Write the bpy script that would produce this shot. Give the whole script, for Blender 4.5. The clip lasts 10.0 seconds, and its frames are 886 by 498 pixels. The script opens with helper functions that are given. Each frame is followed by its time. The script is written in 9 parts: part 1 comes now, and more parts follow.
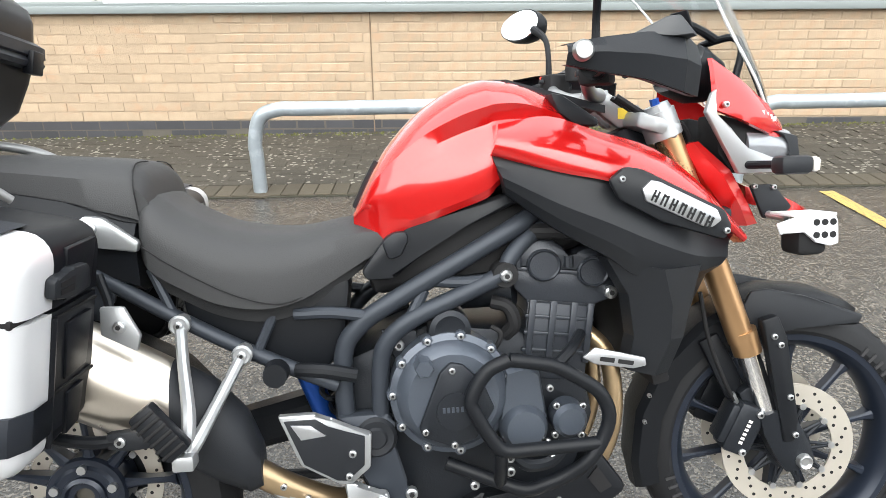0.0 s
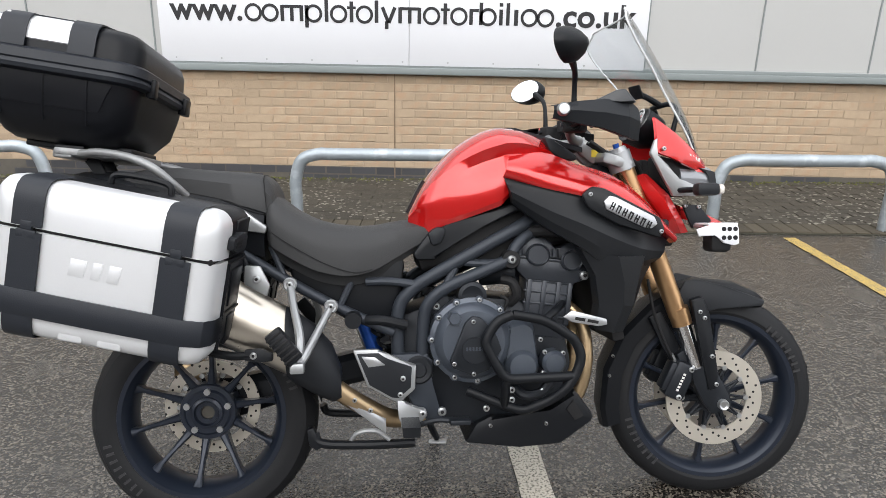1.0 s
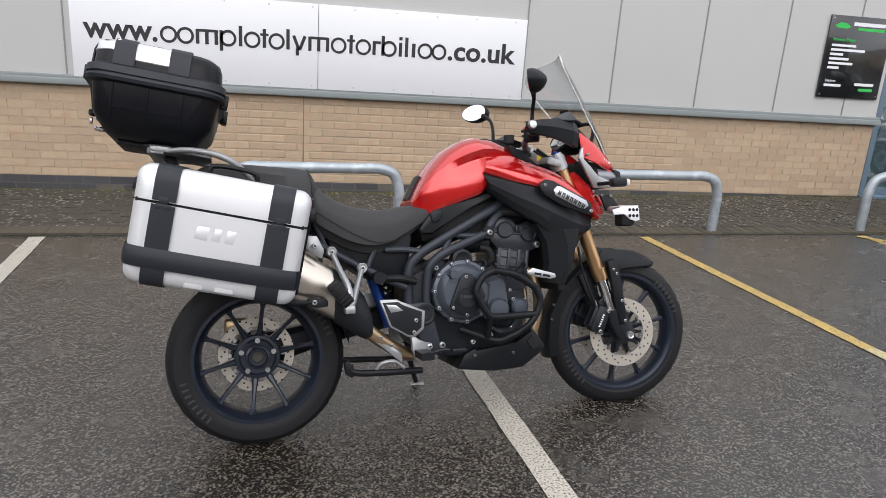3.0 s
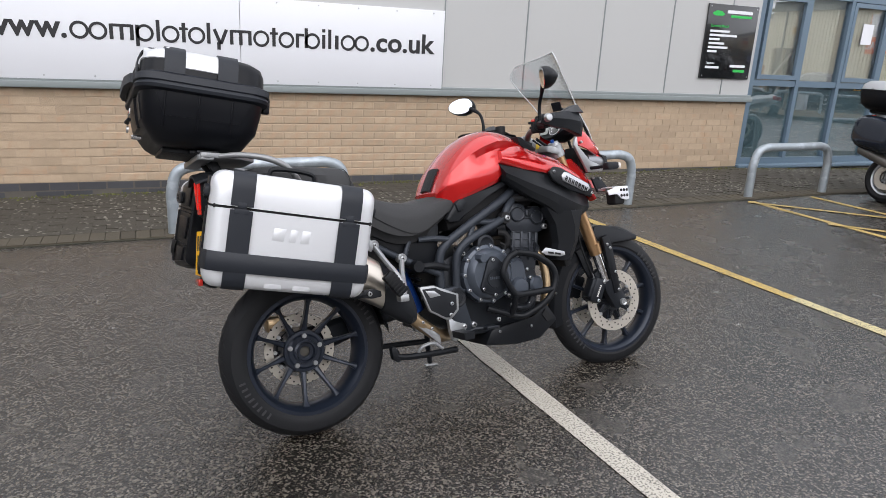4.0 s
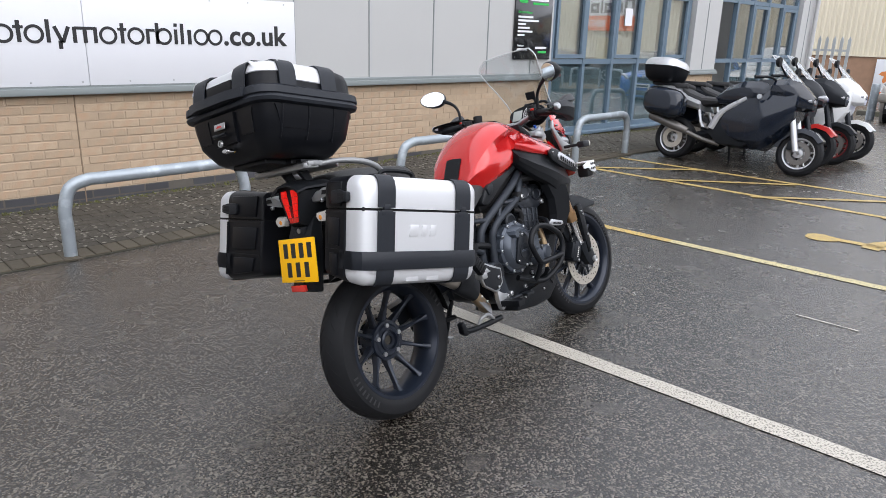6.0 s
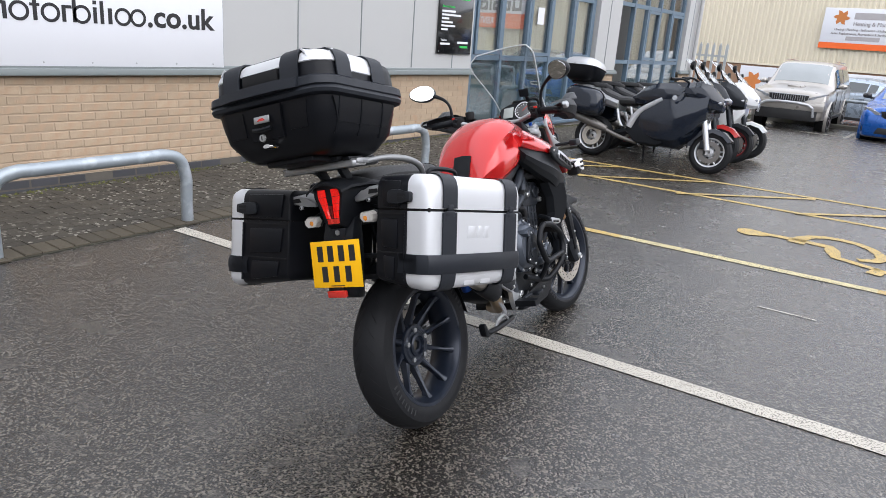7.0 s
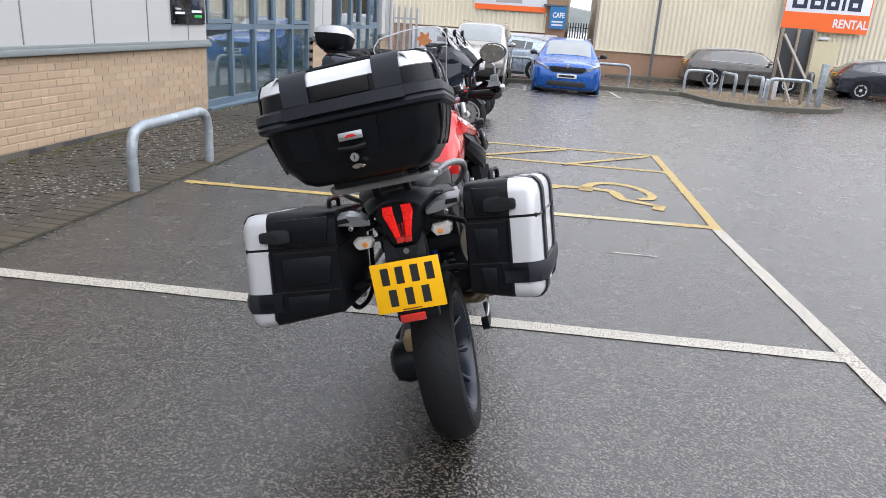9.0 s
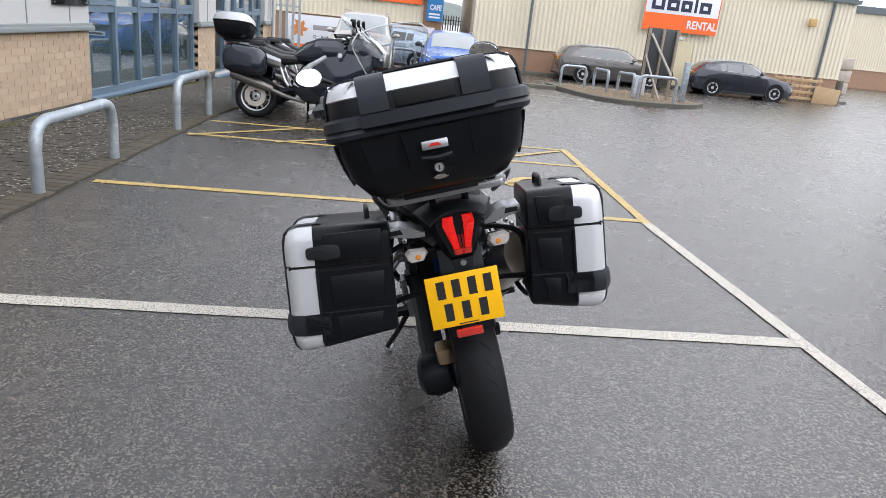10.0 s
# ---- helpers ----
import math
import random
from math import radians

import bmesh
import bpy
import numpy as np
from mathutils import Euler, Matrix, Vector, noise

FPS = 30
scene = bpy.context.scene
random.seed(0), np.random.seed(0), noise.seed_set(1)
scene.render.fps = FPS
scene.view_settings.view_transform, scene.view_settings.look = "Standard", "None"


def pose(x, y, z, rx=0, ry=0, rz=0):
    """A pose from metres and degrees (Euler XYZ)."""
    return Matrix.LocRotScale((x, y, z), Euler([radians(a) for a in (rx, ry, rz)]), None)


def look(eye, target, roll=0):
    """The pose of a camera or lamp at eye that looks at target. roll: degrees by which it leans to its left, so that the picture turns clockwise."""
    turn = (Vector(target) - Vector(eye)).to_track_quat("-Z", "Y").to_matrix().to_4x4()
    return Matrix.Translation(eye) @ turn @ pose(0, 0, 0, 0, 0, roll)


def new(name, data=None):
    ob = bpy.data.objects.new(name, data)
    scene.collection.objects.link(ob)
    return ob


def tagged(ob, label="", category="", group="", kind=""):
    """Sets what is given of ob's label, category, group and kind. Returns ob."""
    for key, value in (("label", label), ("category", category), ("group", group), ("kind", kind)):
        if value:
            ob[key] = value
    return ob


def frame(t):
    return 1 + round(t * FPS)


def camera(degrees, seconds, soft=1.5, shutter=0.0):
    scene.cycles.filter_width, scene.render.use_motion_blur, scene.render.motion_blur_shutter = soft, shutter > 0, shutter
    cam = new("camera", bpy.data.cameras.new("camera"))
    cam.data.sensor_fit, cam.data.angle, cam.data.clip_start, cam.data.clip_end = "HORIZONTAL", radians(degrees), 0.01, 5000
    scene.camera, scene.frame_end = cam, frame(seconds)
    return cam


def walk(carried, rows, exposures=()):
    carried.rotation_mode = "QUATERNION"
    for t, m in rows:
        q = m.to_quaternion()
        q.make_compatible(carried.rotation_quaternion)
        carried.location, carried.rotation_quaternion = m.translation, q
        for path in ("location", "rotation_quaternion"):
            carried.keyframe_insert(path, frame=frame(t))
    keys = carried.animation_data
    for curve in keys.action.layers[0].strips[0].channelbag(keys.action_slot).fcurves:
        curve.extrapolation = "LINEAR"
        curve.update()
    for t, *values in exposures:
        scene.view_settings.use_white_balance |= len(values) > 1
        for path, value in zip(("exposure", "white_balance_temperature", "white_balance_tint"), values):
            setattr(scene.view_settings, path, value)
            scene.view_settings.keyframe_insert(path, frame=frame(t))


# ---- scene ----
cam = camera(64.8, 10.0, soft=0.55)
PATH = [
    (0, (0.373, 0.188, 1.344), (0.37, 2.029, 0.562), -0.4),
    (0.5, (0.414, -0.151, 1.413), (0.351, 1.72, 0.707), 0.7),
    (1, (0.312, -0.44, 1.414), (0.299, 1.457, 0.782), 1.2),
    (1.5, (0.264, -0.688, 1.435), (0.264, 1.23, 0.869), 2.3),
    (2, (0.212, -0.904, 1.443), (0.242, 1.004, 0.846), 2.2),
    (2.2, (0.162, -0.952, 1.451), (0.254, 0.957, 0.86), 3.2),
    (3.3, (-0.417, -1.13, 1.438), (0.074, 0.73, 0.891), 2.3),
    (3.5, (-0.541, -1.127, 1.455), (-0.022, 0.718, 0.884), 0.9),
    (4, (-0.86, -1.112, 1.466), (-0.104, 0.651, 0.899), 3.0),
    (4.5, (-1.195, -1.074, 1.483), (-0.28, 0.605, 0.898), 3.7),
    (5, (-1.474, -0.951, 1.464), (-0.454, 0.673, 0.897), 2.9),
    (5.5, (-1.737, -0.831, 1.489), (-0.569, 0.686, 0.914), 3.6),
    (5.7, (-1.86, -0.79, 1.505), (-0.62, 0.669, 0.925), 2.4),
    (6.8, (-2.236, -0.315, 1.473), (-0.746, 0.881, 0.884), 4.1),
    (7, (-2.315, -0.206, 1.473), (-0.771, 0.921, 0.884), 4.2),
    (7.5, (-2.49, 0.086, 1.487), (-0.83, 1.027, 0.888), 3.2),
    (8, (-2.554, 0.39, 1.475), (-0.794, 1.123, 0.87), 2.6),
    (8.5, (-2.604, 0.667, 1.485), (-0.77, 1.205, 0.896), 4.9),
    (9, (-2.683, 0.988, 1.489), (-0.808, 1.288, 0.862), 3.9),
    (9.5, (-2.673, 1.266, 1.458), (-0.774, 1.405, 0.848), 6.0),
    (10, (-2.623, 1.552, 1.471), (-0.723, 1.483, 0.849), 5.9),
]
walk(cam, [(t, look(eye, target, roll)) for t, eye, target, roll in PATH],
     exposures=[(0.0, 1.40, 6600, 7), (0.5, 0.95, 6600, 10), (1.0, 0.61, 6600, 10), (1.5, 0.44, 6600, 11), (2.0, 0.33, 6600, 12), (4.0, 0.36, 6420, 13), (7.0, 0.51, 6270, 13), (10.0, 0.58, 6270, 13)])

# ---- world and light: a bright overcast sky, sun hidden behind cloud ----
SUN_UP, SUN_ROUND = radians(44), radians(165)
world = bpy.data.worlds.new("overcast")
scene.world = world
world.use_nodes = True
wn, wl = world.node_tree.nodes, world.node_tree.links
wn.clear()
sky = wn.new("ShaderNodeTexSky")
sky.sky_type = "NISHITA"
sky.sun_disc = False
sky.sun_elevation, sky.sun_rotation = SUN_UP, SUN_ROUND
sky.air_density, sky.dust_density = 1.0, 1.5
cloud = wn.new("ShaderNodeHueSaturation")
cloud.inputs["Saturation"].default_value = 0.12
veil = wn.new("ShaderNodeMix")
veil.data_type, veil.inputs[0].default_value = "RGBA", 0.75
veil.inputs[7].default_value = (8.6, 8.9, 9.4, 1)
bg = wn.new("ShaderNodeBackground")
bg.inputs["Strength"].default_value = 0.178
wo = wn.new("ShaderNodeOutputWorld")
wl.new(sky.outputs[0], cloud.inputs["Color"])
wl.new(cloud.outputs[0], veil.inputs[6])
wl.new(veil.outputs[2], bg.inputs["Color"])
wl.new(bg.outputs[0], wo.inputs["Surface"])
sun = new("sun", bpy.data.lights.new("sun", "SUN"))
sun.data.energy, sun.data.angle, sun.data.color = 1.5, radians(75), (1.0, 0.98, 0.95)
sun.matrix_world = look((0, 0, 0), (-math.sin(SUN_ROUND) * -1, math.cos(SUN_ROUND) * -1, -math.tan(SUN_UP)))


# ---- small tools for meshes ----
def part(name, bm, material, parent=None, label="", flat=False, sharp=0.6):
    """Links a bmesh as one mesh object, under its thing if one is given."""
    bmesh.ops.recalc_face_normals(bm, faces=bm.faces[:])
    for f in bm.faces:
        f.smooth = not flat
    if not flat:
        for e in bm.edges:
            if len(e.link_faces) == 2 and e.calc_face_angle(0) > sharp:
                e.smooth = False
    me = bpy.data.meshes.new(name)
    bm.to_mesh(me)
    bm.free()
    me.materials.append(material)
    ob = new(name, me)
    if parent:
        ob.parent = parent
    if label:
        ob["label"] = label
    return ob


def thing(name, m, label, category, group="", kind=""):
    """An empty at the base of a thing, to which its parts belong."""
    ob = new(name)
    ob.empty_display_size = 0.1
    ob.matrix_world = m
    return tagged(ob, label, category, group, kind)


def box(x0, x1, y0, y1, z0, z1, bev=0.0, bm=None, m=None, seg=2):
    bm = bm or bmesh.new()
    vs = bmesh.ops.create_cube(bm, size=1.0)["verts"]
    for v in vs:
        v.co = Vector((x0 + (x1 - x0) * (v.co.x + 0.5), y0 + (y1 - y0) * (v.co.y + 0.5), z0 + (z1 - z0) * (v.co.z + 0.5)))
        if m:
            v.co = m @ v.co
    if bev > 0:
        es = {e for v in vs for e in v.link_edges}
        bmesh.ops.bevel(bm, geom=list(es), offset=bev, segments=seg, affect="EDGES", profile=0.5)
    return bm


def prism(pts, a, b, bev=0.0, bm=None, axis="y", m=None, seg=2):
    """A polygon drawn in x, z (axis y), x, y (axis z) or y, z (axis x), given thickness from a to b."""
    bm = bm or bmesh.new()

    def at(p, d):
        c = {"y": (p[0], d, p[1]), "z": (p[0], p[1], d), "x": (d, p[0], p[1])}[axis]
        return m @ Vector(c) if m else Vector(c)
    lo, hi = [bm.verts.new(at(p, a)) for p in pts], [bm.verts.new(at(p, b)) for p in pts]
    n = len(pts)
    fs = [bm.faces.new(lo[::-1]), bm.faces.new(hi)]
    fs += [bm.faces.new((lo[i], lo[(i + 1) % n], hi[(i + 1) % n], hi[i])) for i in range(n)]
    if bev > 0:
        es = {e for f in fs for e in f.edges}
        bmesh.ops.bevel(bm, geom=list(es), offset=bev, segments=seg, affect="EDGES", profile=0.5)
    return bm


def smooth_path(pts, sub, closed):
    pts = [Vector(p) for p in pts]
    n, out = len(pts), []
    for i in range(n if closed else n - 1):
        a, b = pts[i], pts[(i + 1) % n]
        p = pts[i - 1] if closed or i > 0 else a * 2 - b
        q = pts[(i + 2) % n] if closed or i + 2 < n else b * 2 - a
        for k in range(sub):
            t = k / sub
            out.append(0.5 * (2 * a + (b - p) * t + (2 * p - 5 * a + 4 * b - q) * t * t + (3 * a - p - 3 * b + q) * t ** 3))
    if not closed:
        out.append(pts[-1])
    return out


def tube(pts, r, seg=10, sub=5, closed=False, bm=None, flatten=1.0):
    """A round bar along a path. r: one radius, or one for each point."""
    bm = bm or bmesh.new()
    path = smooth_path(pts, sub, closed) if sub > 1 else [Vector(p) for p in pts]
    n = len(path)
    rr = [r] * n if isinstance(r, (int, float)) else [float(np.interp(i / max(n - 1, 1) * (len(r) - 1), range(len(r)), r)) for i in range(n)]
    rings, side = [], None
    for i, p in enumerate(path):
        d = (path[(i + 1) % n] - path[i - 1]) if closed or 0 < i < n - 1 else (path[1] - path[0] if i == 0 else path[-1] - path[-2])
        d.normalize()
        if side is None:
            side = d.orthogonal().normalized()
        side = (side - d * side.dot(d)).normalized()
        up = d.cross(side)
        rings.append([bm.verts.new(p + (side * math.cos(a) + up * math.sin(a) * flatten) * rr[i]) for a in [2 * math.pi * k / seg for k in range(seg)]])
    for i in range(n if closed else n - 1):
        a, b = rings[i], rings[(i + 1) % n]
        for k in range(seg):
            bm.faces.new((a[k], a[(k + 1) % seg], b[(k + 1) % seg], b[k]))
    if not closed:
        bm.faces.new(rings[0][::-1])
        bm.faces.new(rings[-1])
    return bm


def lathe(profile, seg=32, axis="y", centre=(0, 0, 0), bm=None, m=None, closed=False):
    """Turns a profile of (radius, height along the axis) round that axis."""
    bm = bm or bmesh.new()
    c = Vector(centre)

    def at(r, h, a):
        u, v = r * math.cos(a), r * math.sin(a)
        p = c + Vector({"y": (u, h, v), "z": (u, v, h), "x": (h, u, v)}[axis])
        return m @ p if m else p
    rings = []
    for r, h in profile:
        rings.append([bm.verts.new(at(r, h, 0))] if r < 1e-6 else [bm.verts.new(at(r, h, 2 * math.pi * k / seg)) for k in range(seg)])
    pairs = list(zip(rings, rings[1:])) + ([(rings[-1], rings[0])] if closed else [])
    for a, b in pairs:
        for k in range(seg):
            j = (k + 1) % seg
            if len(a) == 1 and len(b) == 1:
                continue
            if len(a) == 1:
                bm.faces.new((a[0], b[j], b[k]))
            elif len(b) == 1:
                bm.faces.new((a[k], a[j], b[0]))
            else:
                bm.faces.new((a[k], a[j], b[j], b[k]))
    if not closed:
        for ring, rev in ((rings[0], True), (rings[-1], False)):
            if len(ring) > 2:
                bm.faces.new(ring[::-1] if rev else ring)
    return bm


def loft(rings, bm=None, caps=True, m=None):
    """A skin over closed rings of equal length."""
    bm = bm or bmesh.new()
    vs = [[bm.verts.new(m @ Vector(p) if m else Vector(p)) for p in ring] for ring in rings]
    n = len(vs[0])
    for a, b in zip(vs, vs[1:]):
        for k in range(n):
            bm.faces.new((a[k], a[(k + 1) % n], b[(k + 1) % n], b[k]))
    if caps:
        bm.faces.new(vs[0][::-1])
        bm.faces.new(vs[-1])
    return bm


def sheet(rows, back, bm=None):
    """A plate over a grid of points, with its back shifted by a vector."""
    bm = bm or bmesh.new()
    back = Vector(back)
    fr = [[bm.verts.new(Vector(p)) for p in row] for row in rows]
    bk = [[bm.verts.new(Vector(p) + back) for p in row] for row in rows]
    m_, n_ = len(rows), len(rows[0])
    for i in range(m_ - 1):
        for j in range(n_ - 1):
            bm.faces.new((fr[i][j], fr[i][j + 1], fr[i + 1][j + 1], fr[i + 1][j]))
            bm.faces.new((bk[i][j], bk[i + 1][j], bk[i + 1][j + 1], bk[i][j + 1]))
    rim = [(0, j) for j in range(n_)] + [(i, n_ - 1) for i in range(1, m_)] + [(m_ - 1, j) for j in range(n_ - 2, -1, -1)] + [(i, 0) for i in range(m_ - 2, 0, -1)]
    for (i, j), (k, l) in zip(rim, rim[1:] + rim[:1]):
        bm.faces.new((fr[i][j], fr[k][l], bk[k][l], bk[i][j]))
    return bm


def words(text, size, m, material, name, parent, depth=0.002, offset=0.0):
    """Lettering in the built-in font as a mesh."""
    cu = bpy.data.curves.new(name, "FONT")
    cu.body, cu.size, cu.extrude, cu.offset, cu.resolution_u = text, size, depth, offset, 3
    tmp = bpy.data.objects.new(name, cu)
    me = bpy.data.meshes.new_from_object(tmp)
    bpy.data.objects.remove(tmp)
    me.materials.clear()
    me.materials.append(material)
    ob = new(name, me)
    if parent:
        ob.parent = parent
    ob.matrix_basis = m
    return ob


# ---- materials ----
def mat(name, col, rough=0.5, metal=0.0, var=0.12, vscale=6.0, bump=0.0, bscale=80.0, rvar=0.08, coat=0.0, rand=0.0, glow=0.0, stain=None, stain_at=0.6, stain_scale=3.0, spec=0.5, island=0.0):
    """A painted, moulded or mineral surface: base colour broken up at two scales, uneven gloss, fine relief."""
    ma = bpy.data.materials.new(name)
    ma.use_nodes = True
    nt = ma.node_tree
    N, L = nt.nodes, nt.links
    b = N["Principled BSDF"]
    tc = N.new("ShaderNodeTexCoord")

    def noise_node(scale, detail=4.0):
        n = N.new("ShaderNodeTexNoise")
        n.inputs["Scale"].default_value, n.inputs["Detail"].default_value = scale, detail
        L.new(tc.outputs["Object"], n.inputs["Vector"])
        return n

    def mixed(a, c, fac):
        x = N.new("ShaderNodeMix")
        x.data_type = "RGBA"
        for sock, val in ((x.inputs[6], a), (x.inputs[7], c), (x.inputs[0], fac)):
            if hasattr(val, "is_linked"):
                L.new(val, sock)
            elif isinstance(val, (int, float)):
                sock.default_value = val
            else:
                sock.default_value = (*val, 1)
        return x.outputs[2]
    n1, n2 = noise_node(vscale), noise_node(bscale, 6.0)
    dark, light = [c * (1 - var) for c in col], [min(1, c * (1 + var)) for c in col]
    out = mixed(dark, light, n1.outputs["Fac"])
    mul = N.new("ShaderNodeMath")
    mul.operation, mul.inputs[1].default_value = "MULTIPLY", 0.35
    L.new(n2.outputs["Fac"], mul.inputs[0])
    out = mixed(out, [c * (1 - var) for c in dark], mul.outputs[0])
    if rand or island:
        src = N.new("ShaderNodeObjectInfo").outputs["Random"] if rand else N.new("ShaderNodeNewGeometry").outputs["Random Per Island"]
        k = rand or island
        hsv = N.new("ShaderNodeHueSaturation")
        mr = N.new("ShaderNodeMapRange")
        mr.inputs["To Min"].default_value, mr.inputs["To Max"].default_value = 1 - k, 1 + k
        L.new(src, mr.inputs["Value"])
        L.new(mr.outputs[0], hsv.inputs["Value"])
        L.new(out, hsv.inputs["Color"])
        out = hsv.outputs[0]
    if stain:
        ns = noise_node(stain_scale, 8.0)
        rp = N.new("ShaderNodeMapRange")
        rp.inputs["From Min"].default_value, rp.inputs["From Max"].default_value = stain_at, stain_at + 0.12
        L.new(ns.outputs["Fac"], rp.inputs["Value"])
        out = mixed(out, stain, rp.outputs[0])
    L.new(out, b.inputs["Base Color"])
    rr = N.new("ShaderNodeMapRange")
    rr.inputs["To Min"].default_value, rr.inputs["To Max"].default_value = max(0.02, rough - rvar), min(1, rough + rvar)
    L.new(n1.outputs["Fac"], rr.inputs["Value"])
    L.new(rr.outputs[0], b.inputs["Roughness"])
    b.inputs["Metallic"].default_value = metal
    b.inputs["Specular IOR Level"].default_value = spec
    b.inputs["Coat Weight"].default_value = coat
    b.inputs["Coat Roughness"].default_value = 0.04
    if bump:
        bp = N.new("ShaderNodeBump")
        bp.inputs["Strength"].default_value, bp.inputs["Distance"].default_value = bump, 0.004
        L.new(n2.outputs["Fac"], bp.inputs["Height"])
        L.new(bp.outputs[0], b.inputs["Normal"])
    if glow:
        b.inputs["Emission Color"].default_value = (*col, 1)
        b.inputs["Emission Strength"].default_value = glow
    return ma


def glass(name, tint=(1, 1, 1), rough=0.0, low=0.05, high=0.75):
    """Thin glazing: clear, with a mirror-like sheen that grows at grazing angles."""
    ma = bpy.data.materials.new(name)
    ma.use_nodes = True
    N, L = ma.node_tree.nodes, ma.node_tree.links
    N.clear()
    o, mx = N.new("ShaderNodeOutputMaterial"), N.new("ShaderNodeMixShader")
    tr, gl, lw = N.new("ShaderNodeBsdfTransparent"), N.new("ShaderNodeBsdfGlossy"), N.new("ShaderNodeLayerWeight")
    tr.inputs["Color"].default_value = (*tint, 1)
    gl.inputs["Roughness"].default_value = rough
    pw, mr = N.new("ShaderNodeMath"), N.new("ShaderNodeMapRange")
    pw.operation, pw.inputs[1].default_value = "POWER", 3.0
    mr.inputs["To Min"].default_value, mr.inputs["To Max"].default_value = low, high
    L.new(lw.outputs["Facing"], pw.inputs[0])
    L.new(pw.outputs[0], mr.inputs["Value"])
    L.new(mr.outputs[0], mx.inputs[0])
    L.new(tr.outputs[0], mx.inputs[1])
    L.new(gl.outputs[0], mx.inputs[2])
    L.new(mx.outputs[0], o.inputs["Surface"])
    return ma


def asphalt_material():
    """Wet tarmac: dark binder film, stones of uneven size and colour standing slightly proud, worn and damp patches."""
    ma = bpy.data.materials.new("damp_asphalt")
    ma.use_nodes = True
    N, L = ma.node_tree.nodes, ma.node_tree.links
    b = N["Principled BSDF"]
    tc = N.new("ShaderNodeTexCoord")

    def noise_at(scale, detail):
        n = N.new("ShaderNodeTexNoise")
        n.inputs["Scale"].default_value, n.inputs["Detail"].default_value = scale, detail
        L.new(tc.outputs["Object"], n.inputs["Vector"])
        return n

    def ranged(src, lo, hi, a, c):
        r = N.new("ShaderNodeMapRange")
        for k, v in (("From Min", lo), ("From Max", hi), ("To Min", a), ("To Max", c)):
            r.inputs[k].default_value = v
        L.new(src, r.inputs["Value"])
        return r.outputs[0]

    def times(a, c):
        m = N.new("ShaderNodeMath")
        m.operation = "MULTIPLY"
        L.new(a, m.inputs[0])
        L.new(c, m.inputs[1])
        return m.outputs[0]
    vor = N.new("ShaderNodeTexVoronoi")
    vor.inputs["Scale"].default_value = 140
    L.new(tc.outputs["Object"], vor.inputs["Vector"])
    big, mid, fine = noise_at(0.32, 4), noise_at(4.5, 5), noise_at(60, 5)
    bw = N.new("ShaderNodeRGBToBW")
    L.new(vor.outputs["Color"], bw.inputs[0])
    stones = N.new("ShaderNodeValToRGB")
    e = stones.color_ramp.elements
    e[0].position, e[0].color = 0.0, (0.010, 0.0092, 0.0082, 1)
    e[1].position, e[1].color = 1.0, (0.24, 0.216, 0.18, 1)
    for p, c in ((0.38, (0.020, 0.0178, 0.0151, 1)), (0.52, (0.046, 0.0405, 0.034, 1)), (0.66, (0.110, 0.097, 0.080, 1)), (0.80, (0.20, 0.177, 0.147, 1))):
        e.new(p).color = c
    L.new(bw.outputs[0], stones.inputs[0])
    hs = N.new("ShaderNodeHueSaturation")
    L.new(stones.outputs[0], hs.inputs["Color"])
    L.new(times(ranged(big.outputs["Fac"], 0.30, 0.70, 0.48, 0.61), ranged(mid.outputs["Fac"], 0.25, 0.75, 0.80, 1.20)), hs.inputs["Value"])
    L.new(hs.outputs[0], b.inputs["Base Color"])
    L.new(ranged(mid.outputs["Fac"], 0.30, 0.70, 0.235, 0.285), b.inputs["Roughness"])
    b.inputs["Specular IOR Level"].default_value = 0.92
    add = N.new("ShaderNodeMath")
    add.operation = "MULTIPLY_ADD"
    L.new(vor.outputs["Distance"], add.inputs[0])
    add.inputs[1].default_value = -1.0
    L.new(fine.outputs["Fac"], add.inputs[2])
    bp = N.new("ShaderNodeBump")
    bp.inputs["Strength"].default_value, bp.inputs["Distance"].default_value = 1.0, 0.0018
    L.new(add.outputs[0], bp.inputs["Height"])
    L.new(bp.outputs[0], b.inputs["Normal"])
    return ma


